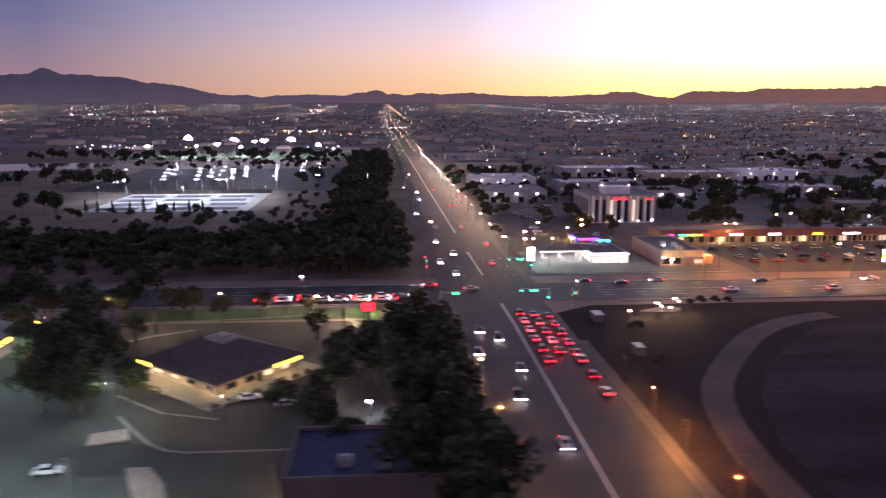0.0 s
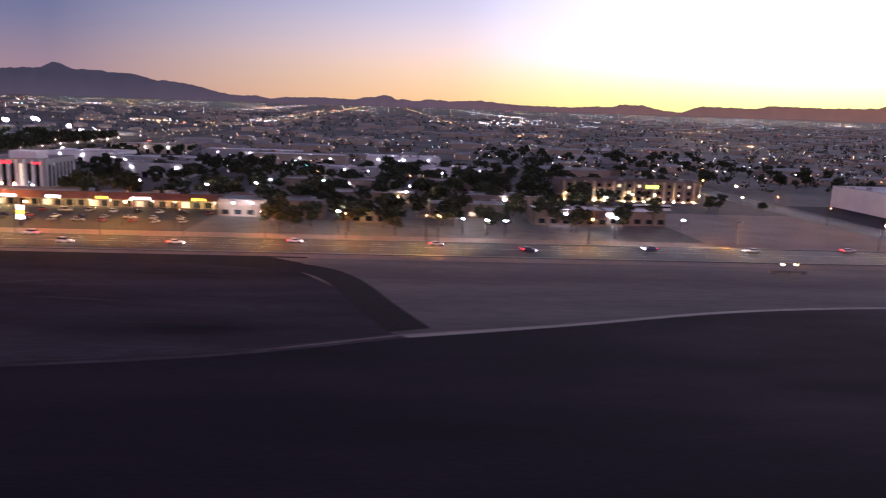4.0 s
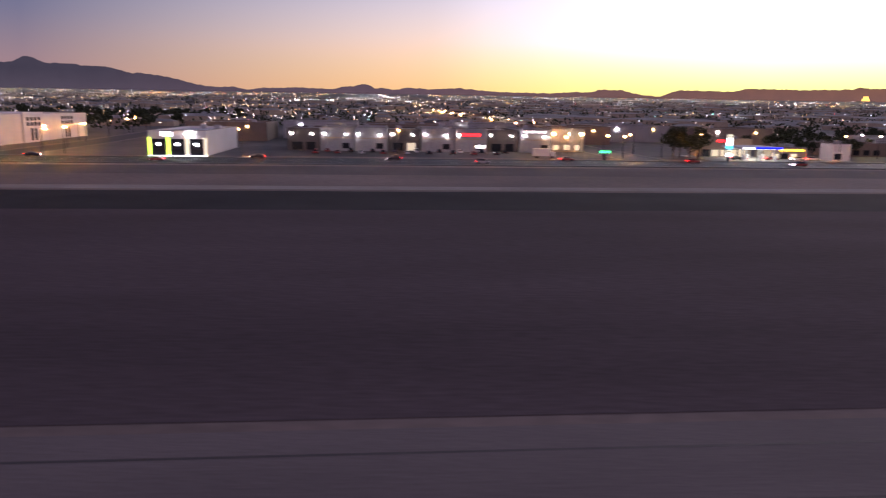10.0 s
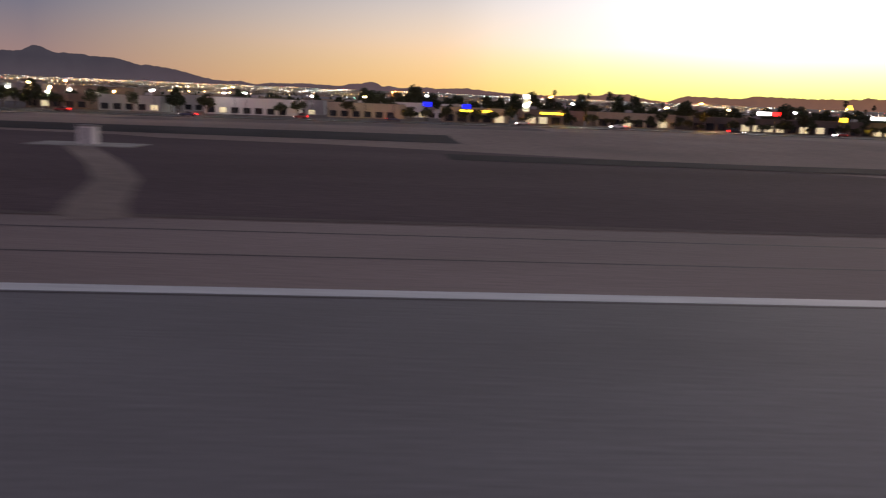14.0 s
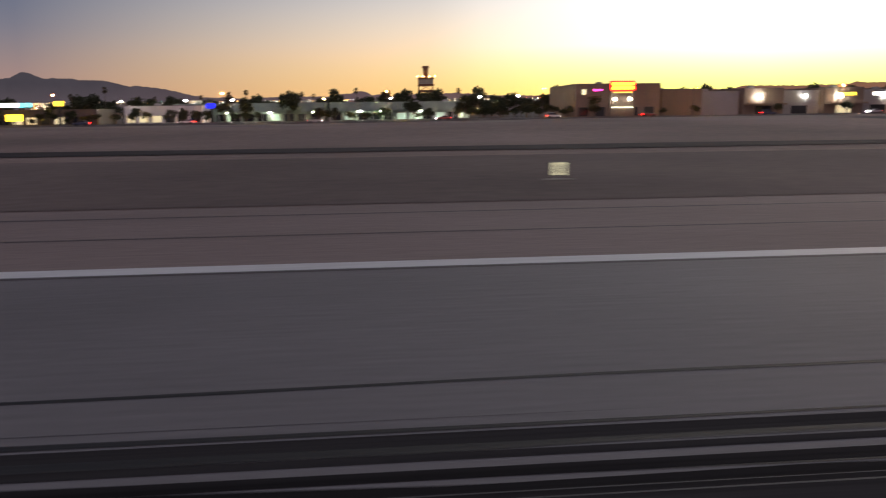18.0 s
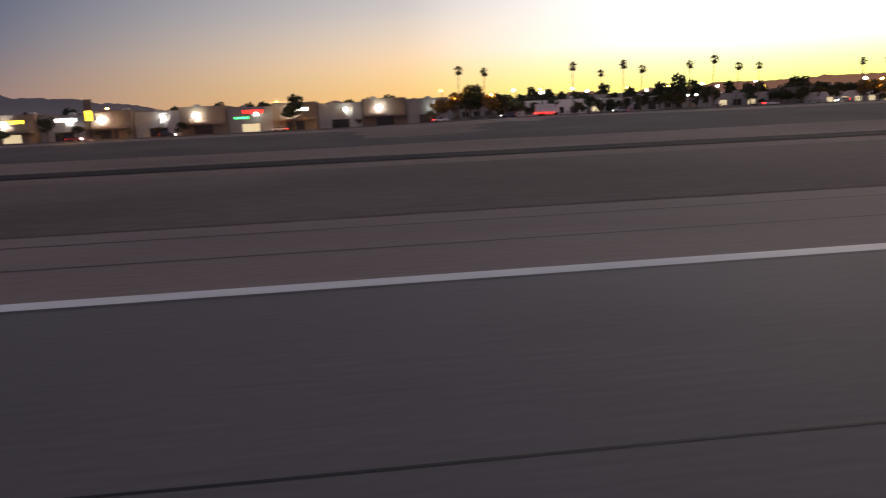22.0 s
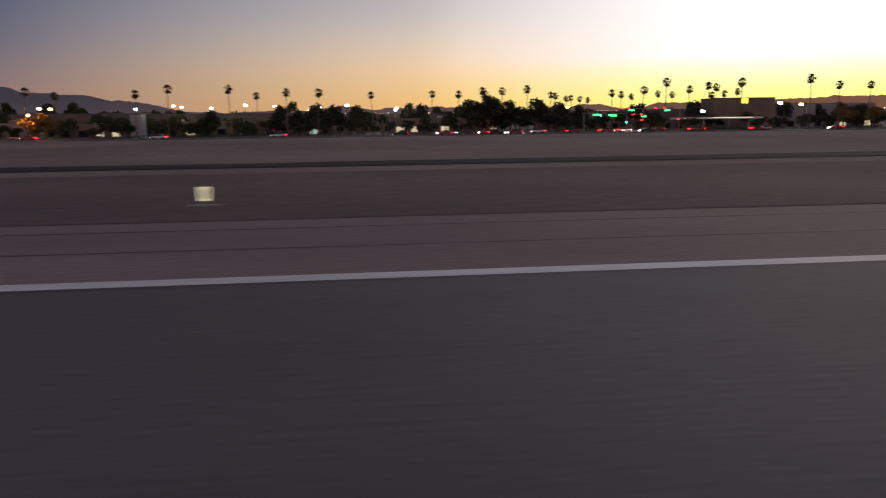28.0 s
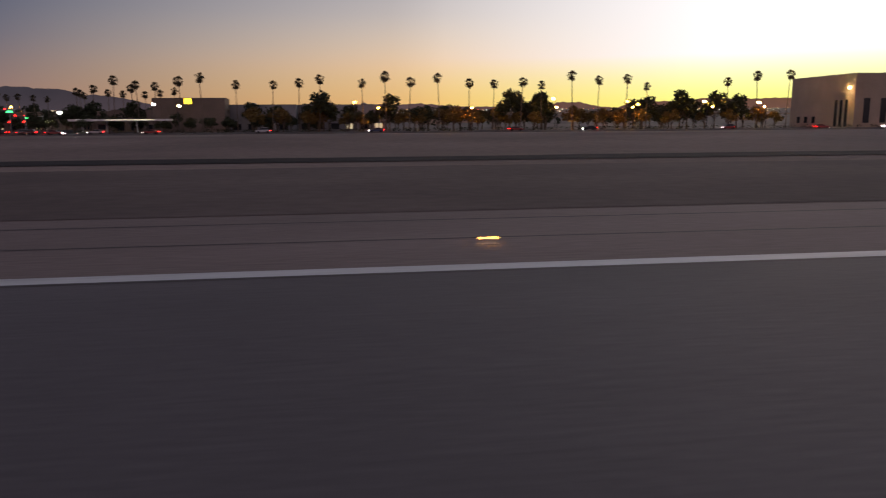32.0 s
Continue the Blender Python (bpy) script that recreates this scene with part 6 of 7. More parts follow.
for x in (-6, 5, 6.4):
    part("wheel", Shape().bar((x, -1.2, 0.5), (x, 1.2, 0.5), 0.5, n=12), tyre_mat, coach)

# white warehouse
wh = make_block("warehouse", "large white tilt-up warehouse with grey corner bays and dark windows", 556, 249, 86, 146, 12.2, stucco_white, roof_white, "warehouse", 1.4, units=16)
W, D = 86, 146
part("grey_bay", Shape().box(13, -D / 2 - 0.35, -0.3, 43.3, -D / 2, 12.4), stucco_grey, wh, "grey corner bay with windows")
part("grey_bay", Shape().box(-43.2, -D / 2 - 0.3, -0.3, -36, -D / 2, 12.35), stucco_grey, wh, "grey end bay")
for x, z, w, h in ((28, 8.6, 5.5, 2.0), (38.5, 8.6, 4.6, 2.2), (38.5, 1.0, 4.6, 6.4)):
    wall_window(wh, x, -D / 2 - 0.36, z, w, h, "-y")
part("canopy", Shape().box(35.5, -D / 2 - 1.8, 7.4, 42, -D / 2 - 0.36, 7.8), steel_dark, wh)
for g0 in range(4):
    y0 = -D / 2 + 6 + 37 * g0
    if g0 < 3:
        part("panel_bay", Shape().box(W / 2, y0 - 4, -0.3, W / 2 + 0.7, y0 + 15, 12.9), stucco_white, wh)
    for k in range(4):
        for z, h in ((1.0, 5.0), (7.2, 1.4), (9.4, 1.3)):
            if k in (1, 2) or z > 5 or h < 2:
                wall_window(wh, W / 2 + (0.71 if g0 < 3 else 0), y0 + 3.6 * k, z, 1.7, h, "+x")
for y in (-46,):
    k = part("wall_lamp", Shape().box(W / 2 + 0.7, y - 0.3, 6.2, W / 2 + 1.0, y + 0.3, 6.4), steel_dark, wh)
    part("lamp_glass", Shape().ball((W / 2 + 1.1, y, 6.0), 0.35, 0.35, 0.3), lamp_yellow, k, "glowing wall lamp")
for x, y in ((657, 262), (684, 262)):
    put_hooded(x, y, 8, "sodium", "boulevard lamps", 1.2, 0.3, 0)
put_hooded(590, 243.5, 4, "sodium", "boulevard lamps", 0.5, 0.16, 0)
for x in spread(562, 640, 12):
    put_tree(x, 246.5, 2, brng.uniform(0.24, 0.36), "young trees before the warehouse", "young thin tree before the white warehouse")
sheet("dark_yard", spread(528, 556, 4), [256, 300, 345, 390], asphalt, 0.16, "dark paved yard beside the warehouse", "yard")

# glass-fronted store with lit bays
gs = make_block("auto_store", "store with glowing white and lime front bays, white side wall", 714.5, 254, 19, 55, 8.6, stucco_white, roof_white, "store", 0.8, units=2)
for k in range(3):
    x = -6.2 + 6.2 * k
    part("bay_recess", Shape().box(x - 2.3, -27.75, 0.2, x + 2.3, -27.5, 5.8), glass, gs)
    part("bay_light", Shape().ball((x, -27.95, 4.0), 0.7, 0.25, 0.45), lamp_soft, gs, "bright white bay lamp")
for k in range(4):
    x = -9.2 + 6.13 * k
    part("lit_pier", Shape().box(x - 0.35, -27.95, 0.1, x + 0.35, -27.6, 6.2), neon_lime if k < 2 else sign_pale, gs, "glowing pier beside the bays")
sign_board(gs, -3.5, -27.5, 6.6, 4, 1.6, neon_white, 1, True)
part("roof_lamp", Shape().ball((4, -28.2, 7.2), 1.3, 0.5, 0.6), lamp_soft, gs, "bright white front floodlight")
part("lit_base_strip", Shape().box(-9.5, -28.2, 0.05, 9.5, -27.8, 0.25), neon_white, gs)

# workshop row with wall lamps
x0 = 755.4
for k in range(8):
    w = 13.2
    dark = k % 3 == 0
    b = make_block("workshop_unit", "dark recessed workshop unit with a glazed entry" if dark else "grey concrete workshop unit with a roller door", x0 + w * k, 292 + (2.5 if dark else 0), w - 0.4, 34, 9.4 if not dark else 8.8, block_dark if dark else stucco_grey, roof_grey, "workshop", 0.6, "workshop row", 1)
    if dark:
        wall_window(b, -2.5, -17, 0.4, 4.0, 3.0, "-y")
        wall_window(b, 2.8, -17, 0.4, 3.4, 3.0, "-y", window_lit if k == 3 else None)
    else:
        part("roller_door", Shape().box(-4.5, -17.12, 0.1, 0.5, -17, 4.2), steel, b)
        wall_window(b, 3.4, -17, 1.2, 2.6, 2.0, "-y")
        part("wall_band", Shape().box(-w / 2 + 0.2, -17.1, 5.0, w / 2 - 0.2, -17.0, 5.4), stucco_tan, b)
    wall_lamp(b, -4.8, -17, 6.8, lamp_bay, 0.38)
    if k != 5:
        wall_lamp(b, 3.4, -17, 6.6, lamp_bay, 0.32)
    if k == 5:
        sign_board(b, 0, -17, 6.3, 7.5, 1.3, neon_red, 1, False)
        sign_board(b, 4.0, -17, 1.7, 3.8, 1.4, neon_white, 1, False)
    if k == 7:
        sign_board(b, -0.6, -17, 8.0, 8.6, 0.8, neon_white, 1, False)
for k in range(7):
    b = make_block("rear_workshop", "dim flat-roofed workshop behind the row", 700 + 42 * k, 360 + 30 * (k % 2), 38, 40, 9, stucco_grey if k % 2 else stucco_brown, roof_grey, "workshop", 0.6, "rear workshops", 2)
    wall_lamp(b, -10, -20, 7, soft_white, 0.6)
    wall_lamp(b, 10, -20, 7, soft_yellow, 0.5)
for k in range(18):
    put_car(768 + 4.2 * k + brng.uniform(-0.4, 0.4), 282 if k % 2 else 272, 90, brng.choice(["white", "silver", "black", "dark blue", "red"]), "dark", "parked cars", k % 3 == 0, "before the workshops")
van = thing("delivery_van", 850, 258, ground_z(850, 258) + 0.15, "white box van parked by the kerb", "van")
part("box", Shape().box(-4, -1.15, 0.8, 2, 1.15, 3.4), stucco_white, van)
part("cab", Shape().box(2.05, -1.05, 0.6, 3.7, 1.05, 2.3), stucco_white, van)
part("windscreen", Shape().box(3.705, -0.9, 1.4, 3.75, 0.9, 2.2), glass, van)
for x in (-2.6, 2.8):
    for y in (-1.0, 1.0):
        part("wheel", Shape().bar((x, y - 0.15, 0.45), (x, y + 0.15, 0.45), 0.45, n=12), tyre_mat, van)
for y in spread(280, 1400, 14):
    for o in (-9, 9):
        put_lamp(885 - 0.02 * (y - 250) + o, y + o, 8 + ground_z(885, y), "sodium", "side street lamps", 1.6, 0.4, 90 if o > 0 else -90)
for x, y, c in ((640 + 30, 300, "sodium"), (662, 340, "sodium"), (655, 420, "sodium"), (525, 300, "white"), (512, 420, "yellow"), (880, 262, "sodium"), (897, 268, "sodium"), (866, 288, "yellow"), (872, 292, "white")):
    put_lamp(x, y, 8 + ground_z(x, y), c, "side street lamps", 1.6, 0.4)
corner = make_block("corner_unit", "pale stucco corner building with yellow wall lamps", 862, 300, 14, 18, 9.6, stucco_tan, roof_grey, "building", 0.6)
wall_lamp(corner, -6, -9, 7.4, soft_yellow, 0.55)
wall_lamp(corner, 6, -9, 7.4, soft_yellow, 0.55)
wall_lamp(corner, -0.5, -9, 6.2, soft_yellow, 0.5)
fill_front(corner, 14, 18, 4.5, 1, 2.4, 2, 0.5)

# blue-banded filling station
make_pole_sign(870.5, 253, 3.4, 4.0, 1.0, [neon_green], "low lit green sign by the boulevard kerb", 1)
make_pole_sign(915.2, 252, 9.6, 2.4, 8.0, [neon_white, sign_pale, neon_cyan, neon_white], "tall pylon price sign with white and green panels", 6)
fs2 = thing("filling_station", 930, 262, ground_z(930, 262) + 0.05, "bright filling station with a blue-banded canopy", "filling station")
part("canopy", Shape().box(-9, -8, 4.2, 6.4, 8, 5.0), stucco_white, fs2)
part("blue_band", Shape().box(-3.8, -8.06, 4.25, 6.45, -8.0, 4.95), neon_blue, fs2, "glowing blue canopy band")
part("white_band", Shape().box(-8.2, -8.06, 4.35, -4.1, -8.0, 4.8), neon_white, fs2, "glowing white canopy band")
part("canopy_soffit", Shape().box(-8.8, -7.8, 4.14, 6.2, 7.8, 4.196), soffit_lit, fs2, "glowing canopy soffit")
for x in (-7, -1, 5):
    for y in (-5, 4):
        part("column", Shape().box(x - 0.25, y - 0.25, -0.1, x + 0.25, y + 0.25, 4.14), steel, fs2)
        part("fuel_pump", Shape().box(x - 0.45, y - 1.6, 0, x + 0.45, y - 0.9, 1.9), stucco_white, fs2)
part("forecourt", Shape().box(-20, -10, 0.0, 34, 22, 0.1), concrete, fs2)
kiosk = make_block("station_shop", "station shop with red and yellow lit signs", 916, 276, 20, 12, 7.2, stucco_tan, roof_grey, "shop", 0.6, units=2)
sign_board(kiosk, -1.5, -6, 5.8, 5.4, 1.1, neon_red, 1, False)
fill_front(kiosk, 20, 12, 3.6, 0.4, 2.8, 2.6, 0.7)
food = make_block("diner", "small diner with a glowing yellow fascia", 937.6, 264, 14, 12, 4.6, stucco_tan, roof_grey, "diner", 0.4, units=1)
sign_board(food, 1.0, -6, 3.2, 10, 0.9, neon_yellow, 1, False)
fill_front(food, 14, 12, 3.6, 0.5, 2.6, 1.9, 0.9)
for x, y, k in ((905, 270, 5), (909, 262, 0), (900, 264, 5), (904, 259, 0), (911, 268, 5), (966, 268, 0), (972, 275, 1), (955, 280, 5), (980, 280, 1)):
    put_tree(x, y, k, 1.0, "filling station trees")
for x, a in ((922, 0), (935, 0), (945, 180), (951, 0)):
    put_car(x, 258.5, a, brng.choice(["white", "red", "black"]), "lit", "cars at the filling station", where="at the filling station")

# low blocks, lamps and trees up to the shops
for x, y, w, d, h, m in ((958, 258, 7, 8, 6.4, stucco_white), (975, 286, 26, 16, 5.6, stucco_brown), (1003, 280, 22, 18, 6, stucco_grey), (1040, 284, 34, 18, 6.5, stucco_white), (1085, 288, 30, 18, 6, stucco_tan), (1020, 330, 60, 20, 7, stucco_grey), (1095, 335, 50, 20, 7, stucco_white)):
    b = make_block("low_shop", "low stucco shop with dim windows", x, y, w, d, h, m, roof_grey, "shop", 0.5, "low shops", 1)
    fill_front(b, w, d, 4.4, 0.8, 2.6, 2.0, 0.25)
for x, y, h, c in ((984, 270, 9, "yellow"), (992, 266, 6, "white"), (1027, 266, 8, "white"), (1058, 268, 8, "white"), (1044, 300, 8, "white"), (1078, 300, 8, "white"), (1100, 266, 8, "yellow"), (1122, 270, 9, "white"), (970, 320, 8, "yellow"), (1010, 320, 8, "white")):
    put_lamp(x, y, h + ground_z(x, y), c, "shop lamps", 1.2, 0.42)
for k in range(70):
    crowd_tree(brng.uniform(960, 1140), brng.uniform(262, 420), brng.choice([0, 1, 5, 2]), brng.uniform(0.5, 0.9))

# shops with neon and lit fronts
for x, y, w, d, h, m, neon in ((1128, 268, 24, 14, 5.5, stucco_tan, neon_yellow), (1158, 268, 22, 14, 5.5, stucco_brown, neon_yellow), (1186, 272, 30, 14, 5.5, stucco_tan, None), (1222, 270, 46, 18, 5.2, block_dark, None), (1270, 270, 52, 18, 5.4, block_dark, None), (1326, 286, 28, 16, 6.5, stucco_white, None)):
    b = make_block("shop", "low shop with lit windows" + (" and a glowing yellow sign" if neon else ""), x, y, w, d, h, m, roof_grey, "shop", 0.5, "boulevard shops", 1)
    fill_front(b, w, d, 4.6, 0.5, 3.2, 2.4, 0.35, lit=window_lit)
    if neon:
        sign_board(b, 0, -d / 2, h - 1.7, w * 0.5, 1.0, neon, 1, False)
make_pole_sign(1157, 262, 10.5, 2.2, 6.0, [sign_pale, neon_white], "tall pale glowing sign tower", 4)
for x, z, w, mats in ((1250, 7.4, 9, [neon_white, neon_red]), (1296, 7.2, 11, [neon_white, neon_cyan])):
    o = thing("roof_sign", x, 268, ground_z(x, 268), "wide glowing shop sign on posts", "sign", "wide shop signs")
    for q in (-w * 0.4, w * 0.4):
        part("post", Shape().box(q - 0.15, -0.15, -0.2, q + 0.15, 0.15, z - 1.0), steel_dark, o)
    part("cabinet", Shape().box(-w / 2, -0.25, z - 1.0, w / 2, 0.25, z + 0.5), steel_dark, o)
    part("sign_face", Shape().box(-w / 2 + 0.1, -0.3, z - 0.9, w * 0.1, -0.255, z + 0.4), mats[0], o, "glowing sign face")
    part("sign_face", Shape().box(w * 0.1 + 0.02, -0.3, z - 0.9, w / 2 - 0.1, -0.255, z + 0.4), mats[1], o, "glowing coloured sign face")
o = thing("shop_sign", 1298, 262, ground_z(1298, 262), "glowing yellow shop sign", "sign")
part("post", Shape().box(-0.2, -0.2, -0.2, 0.2, 0.2, 1.6), steel_dark, o)
part("sign_face", Shape().box(-2.6, -0.3, 1.6, 2.6, 0.3, 3.8), neon_yellow, o, "glowing yellow face")
for x, z, c in ((1122, 6, neon_blue), (1136, 5.5, neon_blue), (1277, 5.4, neon_yellow), (1362, 5.2, neon_blue), (1312, 6.6, neon_yellow)):
    make_pole_sign(x, 264, z + ground_z(x, 264), 3.2, 1.8, [c], "small glowing coloured shop sign", 1, "small shop signs")
# long market halls with lamps under the canopy; greenish lamplight painted into their walls
for x, y, w in ((1340, 300, 58), (1400, 302, 56)):
    b = make_block("market_hall", "long pale-green low hall with lamps under its canopy", x, y, w, 22, 7.2, hall_green, roof_white, "market hall", 0.6, "market halls", 3)
    part("canopy", Shape().box(-w / 2, -14.5, 3.9, w / 2, -11, 4.5), hall_green, b)
    part("fascia", Shape().box(-w / 2, -11.3, 4.5, w / 2, -11.0, 7.3), hall_green, b, "pale green panel fascia")
    for k in range(7):
        q = -w / 2 + w * (k + 0.5) / 7
        part("canopy_post", Shape().box(q - 0.15 - 3, -14.3, 0, q + 0.15 - 3, -14.0, 3.9), steel, b)
        if k in (1, 2, 4, 6):
            part("canopy_lamp", Shape().ball((q, -13.0, 3.7), 0.55, 0.4, 0.2), lamp_bay, b, "white canopy lamp")
    fill_front(b, w, 22, 5.2, 0.4, 3.6, 2.6, 0.3, lit=hall_lit)
# lattice sign tower
lt = thing("lattice_tower", 1443, 370, ground_z(1443, 370), "rust-brown lattice sign tower with boxed rings and lamps", "tower")
rust = material("rusty_steel", (0.22, 0.1, 0.06), 0.8, 0.3, 0.8, 6.0, 0.2)
for a, b in ((-3.4, -2), (3.4, -2), (3.4, 2), (-3.4, 2)):
    part("leg", Shape().bar((a, b, 0), (a, b, 18.6), 0.22, 0.2, 6), rust, lt)
for z in (4, 8, 12.2, 15.0, 18.2):
    part("ring_beam", Shape().box(-3.9, -2.4, z, 3.9, -2.1, z + (0.5 if z < 12 else 0.9)).box(-3.9, 2.1, z, 3.9, 2.4, z + 0.5).box(-3.9, -2.1, z, -3.6, 2.1, z + 0.5).box(3.6, -2.1, z, 3.9, 2.1, z + 0.5), rust, lt)
for z in (4.5, 8.5, 12.8):
    part("brace", Shape().bar((-3.4, -2, z), (3.4, -2, z + 3), 0.1, 0.1, 5).bar((3.4, -2, z), (-3.4, -2, z + 3), 0.1, 0.1, 5), rust, lt)
part("sign_panel", Shape().box(-3.6, -2.3, 15.9, 3.6, -2.15, 18.2), concrete, lt, "pale worn sign panel")
part("crown_mast", Shape().box(-1.2, -1.0, 19.1, 1.2, 1.0, 23.6).box(-1.6, -1.3, 23.6, 1.6, 1.3, 24.6), rust, lt)
for x in (-4.2, -1.2, 1.6, 4.2):
    part("ring_lamp", Shape().ball((x, -2.7, 19.6), 0.25), soft_yellow, lt, "small ring lamp")
lp = thing("pole_mast", 1205, 322, ground_z(1205, 322), "dark mast with a ragged top", "mast")
part("pole", Shape().bar((0, 0, 0), (0, 0, 14.5), 0.4, 0.3, 8), steel_dark, lp)
part("antenna_panels", Shape().box(-1.1, -0.5, 10.5, 1.1, 0.5, 12.2).box(-0.8, -0.4, 12.6, 0.8, 0.4, 14.2), steel_dark, lp)
# big-box shop
bb = make_block("big_box_shop", "grey big-box shop with a red-framed yellow sign and white lamps", 1489, 262, 31, 40, 11.6, stucco_brown, roof_grey, "shop", 0.8, units=3)
part("sign_tower", Shape().box(-3.2, -20.8, 0, 6.0, -20, 12.6), stucco_brown, bb)
k = part("sign", Shape().box(-3.0, -21.1, 9.2, 5.8, -20.82, 12.4), neon_red, bb, "red glowing sign frame")
for z in (9.6, 11.0):
    part("sign_face", Shape().box(-2.6, -21.16, z, 5.4, -21.11, z + 1.05), neon_yellow, k, "yellow glowing sign face")
part("sign_bar", Shape().box(-2.0, -20.95, 8.4, 4.8, -20.81, 8.8), gold_lit, bb, "small glowing letters as a plain bar")
sign_board(bb, -7.5, -20, 9.0, 3.4, 0.9, neon_magenta, 1, False)
sign_board(bb, -12.5, -20, 7.8, 1.6, 2.0, sign_pale, 1, False)
for x in (-1.6, 3.8):
    part("entry_lamp", Shape().ball((x, -21.5, 6.2), 0.6, 0.4, 0.55), lamp_soft, bb, "bright white entry lamp")
part("entry_light", Shape().box(-2.5, -21.3, 3.2, 5, -20.85, 3.5), soffit_lit, bb, "glowing strip over the entrance")
fill_front(bb, 31, 40, 6, 0.4, 3.4, 3.0, 0.2)
# row of retail sheds
x = 1522
for k in range(14):
    w = 15.6
    tall = k % 2 == 0
    hh = 9.6 if tall else 8.8
    b = make_block("retail_shed", "tall dark-fronted retail shed with lamps" if tall else "pale retail shed wall between entrances", x, 266 + (0 if tall else 3), w - 0.3, 30, hh, stucco_brown if tall else stucco_grey, roof_grey, "retail shed", 0.6, "retail sheds", 1)
    if k > 1:
        if tall:
            part("entry_canopy", Shape().box(-w / 2 + 0.5, -18.5, 3.6, w / 2 - 0.5, -15, 4.2), stucco_brown, b)
        wall_window(b, 0, -15, 0.3, 6.0, 2.8, "-y", window_lit if k in (4, 9) else None)
        wall_lamp(b, -2 if tall else 2, -15, 6.6, soft_white, 1.0 if tall else 0.55)
    if k in (4, 5, 9, 10):
        sign_board(b, 1, -15, 6.6, 7, 1.3, {4: neon_yellow, 5: neon_white, 9: neon_red, 10: neon_white}[k], 1, False)
    if k == 9:
        sign_board(b, -3, -15, 4.8, 5, 0.8, neon_green, 1, False)
    x += w
make_pole_sign(1620, 258, 13.2, 2.4, 7.0, [neon_yellow, stucco_brown], "tall yellow pylon sign before the sheds", 2)
for k in range(150):
    q = brng.uniform(1100, 1740)
    if k % 3 == 1:
        put_tree(q, brng.uniform(256, 262), brng.choice([0, 1, 2, 2]), brng.uniform(0.3, 0.62), "boulevard trees")
    else:
        crowd_tree(q, brng.uniform(258, 420), brng.choice([0, 1, 2, 5]), brng.uniform(0.5, 0.95))
for k in range(70):
    crowd_tree(brng.uniform(1110, 1470), brng.uniform(256, 264), brng.choice([0, 1, 2, 5]), brng.uniform(0.3, 0.55))
for k in range(210):
    crowd_tree(brng.uniform(1095, 1760), brng.uniform(335, 410), brng.choice([0, 0, 5, 5]), brng.uniform(0.75, 1.1))
for k in range(26):
    crowd_tree(brng.uniform(1450, 1488), brng.uniform(258, 275), brng.choice([0, 1, 2]), brng.uniform(0.4, 0.7))
for q in (1184, 1192, 1199, 1240, 1290, 1310, 1318, 1340, 1352, 1357, 1376, 1385, 1392, 1412, 1420, 1452, 1470):
    put_palm(q + brng.uniform(-2, 2), brng.uniform(300, 380), brng.uniform(11, 15), "palms behind the shops")
for q in (1160, 1176, 1212, 1236, 1262, 1330, 1352, 1368, 1400, 1424, 1456, 1470, 1530, 1545):
    put_lamp(q, 272, 8 + ground_z(q, 272), brng.choice(["white", "white", "yellow"]), "shop lamps", 1.2, 0.4)


# ---- palms, lamps and low buildings along the roll-out ----
crng = random.Random(99)
EDGE_ROW = [(1740.7, 19.4), (1749.4, 18.6), (1779.7, 19.4), (1789.5, 16.7), (1797.4, 19.3)]
ROW_A = [(1806.7, 17.9), (1824.5, 18.9), (1833.2, 20.4), (1842.5, 17.6), (1850.5, 17.6), (1890.8, 17.7), (1901.1, 18.1), (1910, 16.6), (1919.9, 16.5), (1929.4, 17.4), (1939.2, 16.6)]
ROW_B = [(1959.4, 16), (1968.9, 17), (1978.2, 15.5), (2003.4, 15.8), (2013.6, 17.5), (2033.9, 17.2), (2043, 15), (2052.6, 16), (2062.9, 15.8)]
ROW_C = [(2241.4, 19.5), (2252.8, 17.2), (2264.5, 17.2), (2273.3, 17.8), (2280.2, 19), (2295, 17.7), (2302.8, 19.9), (2310.9, 18.1), (2321.4, 19.6), (2331.8, 17.7), (2340.6, 17.5), (2350.6, 18.1), (2358, 17.1), (2369.4, 20.5), (2378.8, 18.8), (2389.4, 19.3), (2397.2, 16.6), (2428.4, 18.3), (2440, 20.5), (2452, 20.9)]
for row, y in ((EDGE_ROW, 247.9), (ROW_A, 255.8), (ROW_B, 256.8), (ROW_C, 259)):
    for x, top in row:
        put_palm(x, y, top + 0.3)
for x, y, top in ((2081.7, 277.9, 16.1), (2103.2, 273.8, 16.1), (2113.1, 272.8, 15.8), (2123.6, 284.6, 17.4), (2126.6, 295.9, 16.8), (2134.5, 301, 18.1), (2145.6, 303.1, 18.9), (2155.6, 304.7, 16.6), (2158.2, 306, 16.2), (2162, 304, 15), (2165.5, 307, 15.4), (2170, 309, 15), (2174, 312, 14.6), (2184.6, 312, 17.4), (2187.2, 308, 16.6), (2190, 304, 15.6), (2193.9, 301.2, 18), (2199.8, 300, 16.5), (2202.5, 298.1, 21.1), (2205.6, 299, 16), (2210.7, 293.3, 17.8), (2214.7, 284.5, 18.8), (2217.1, 286, 15.2), (2219.6, 289, 18.4), (2222.2, 286, 15.8), (2227.4, 286, 16.5), (2229.4, 286, 20.1)):
    put_palm(x, y, top, "palms behind the junction")
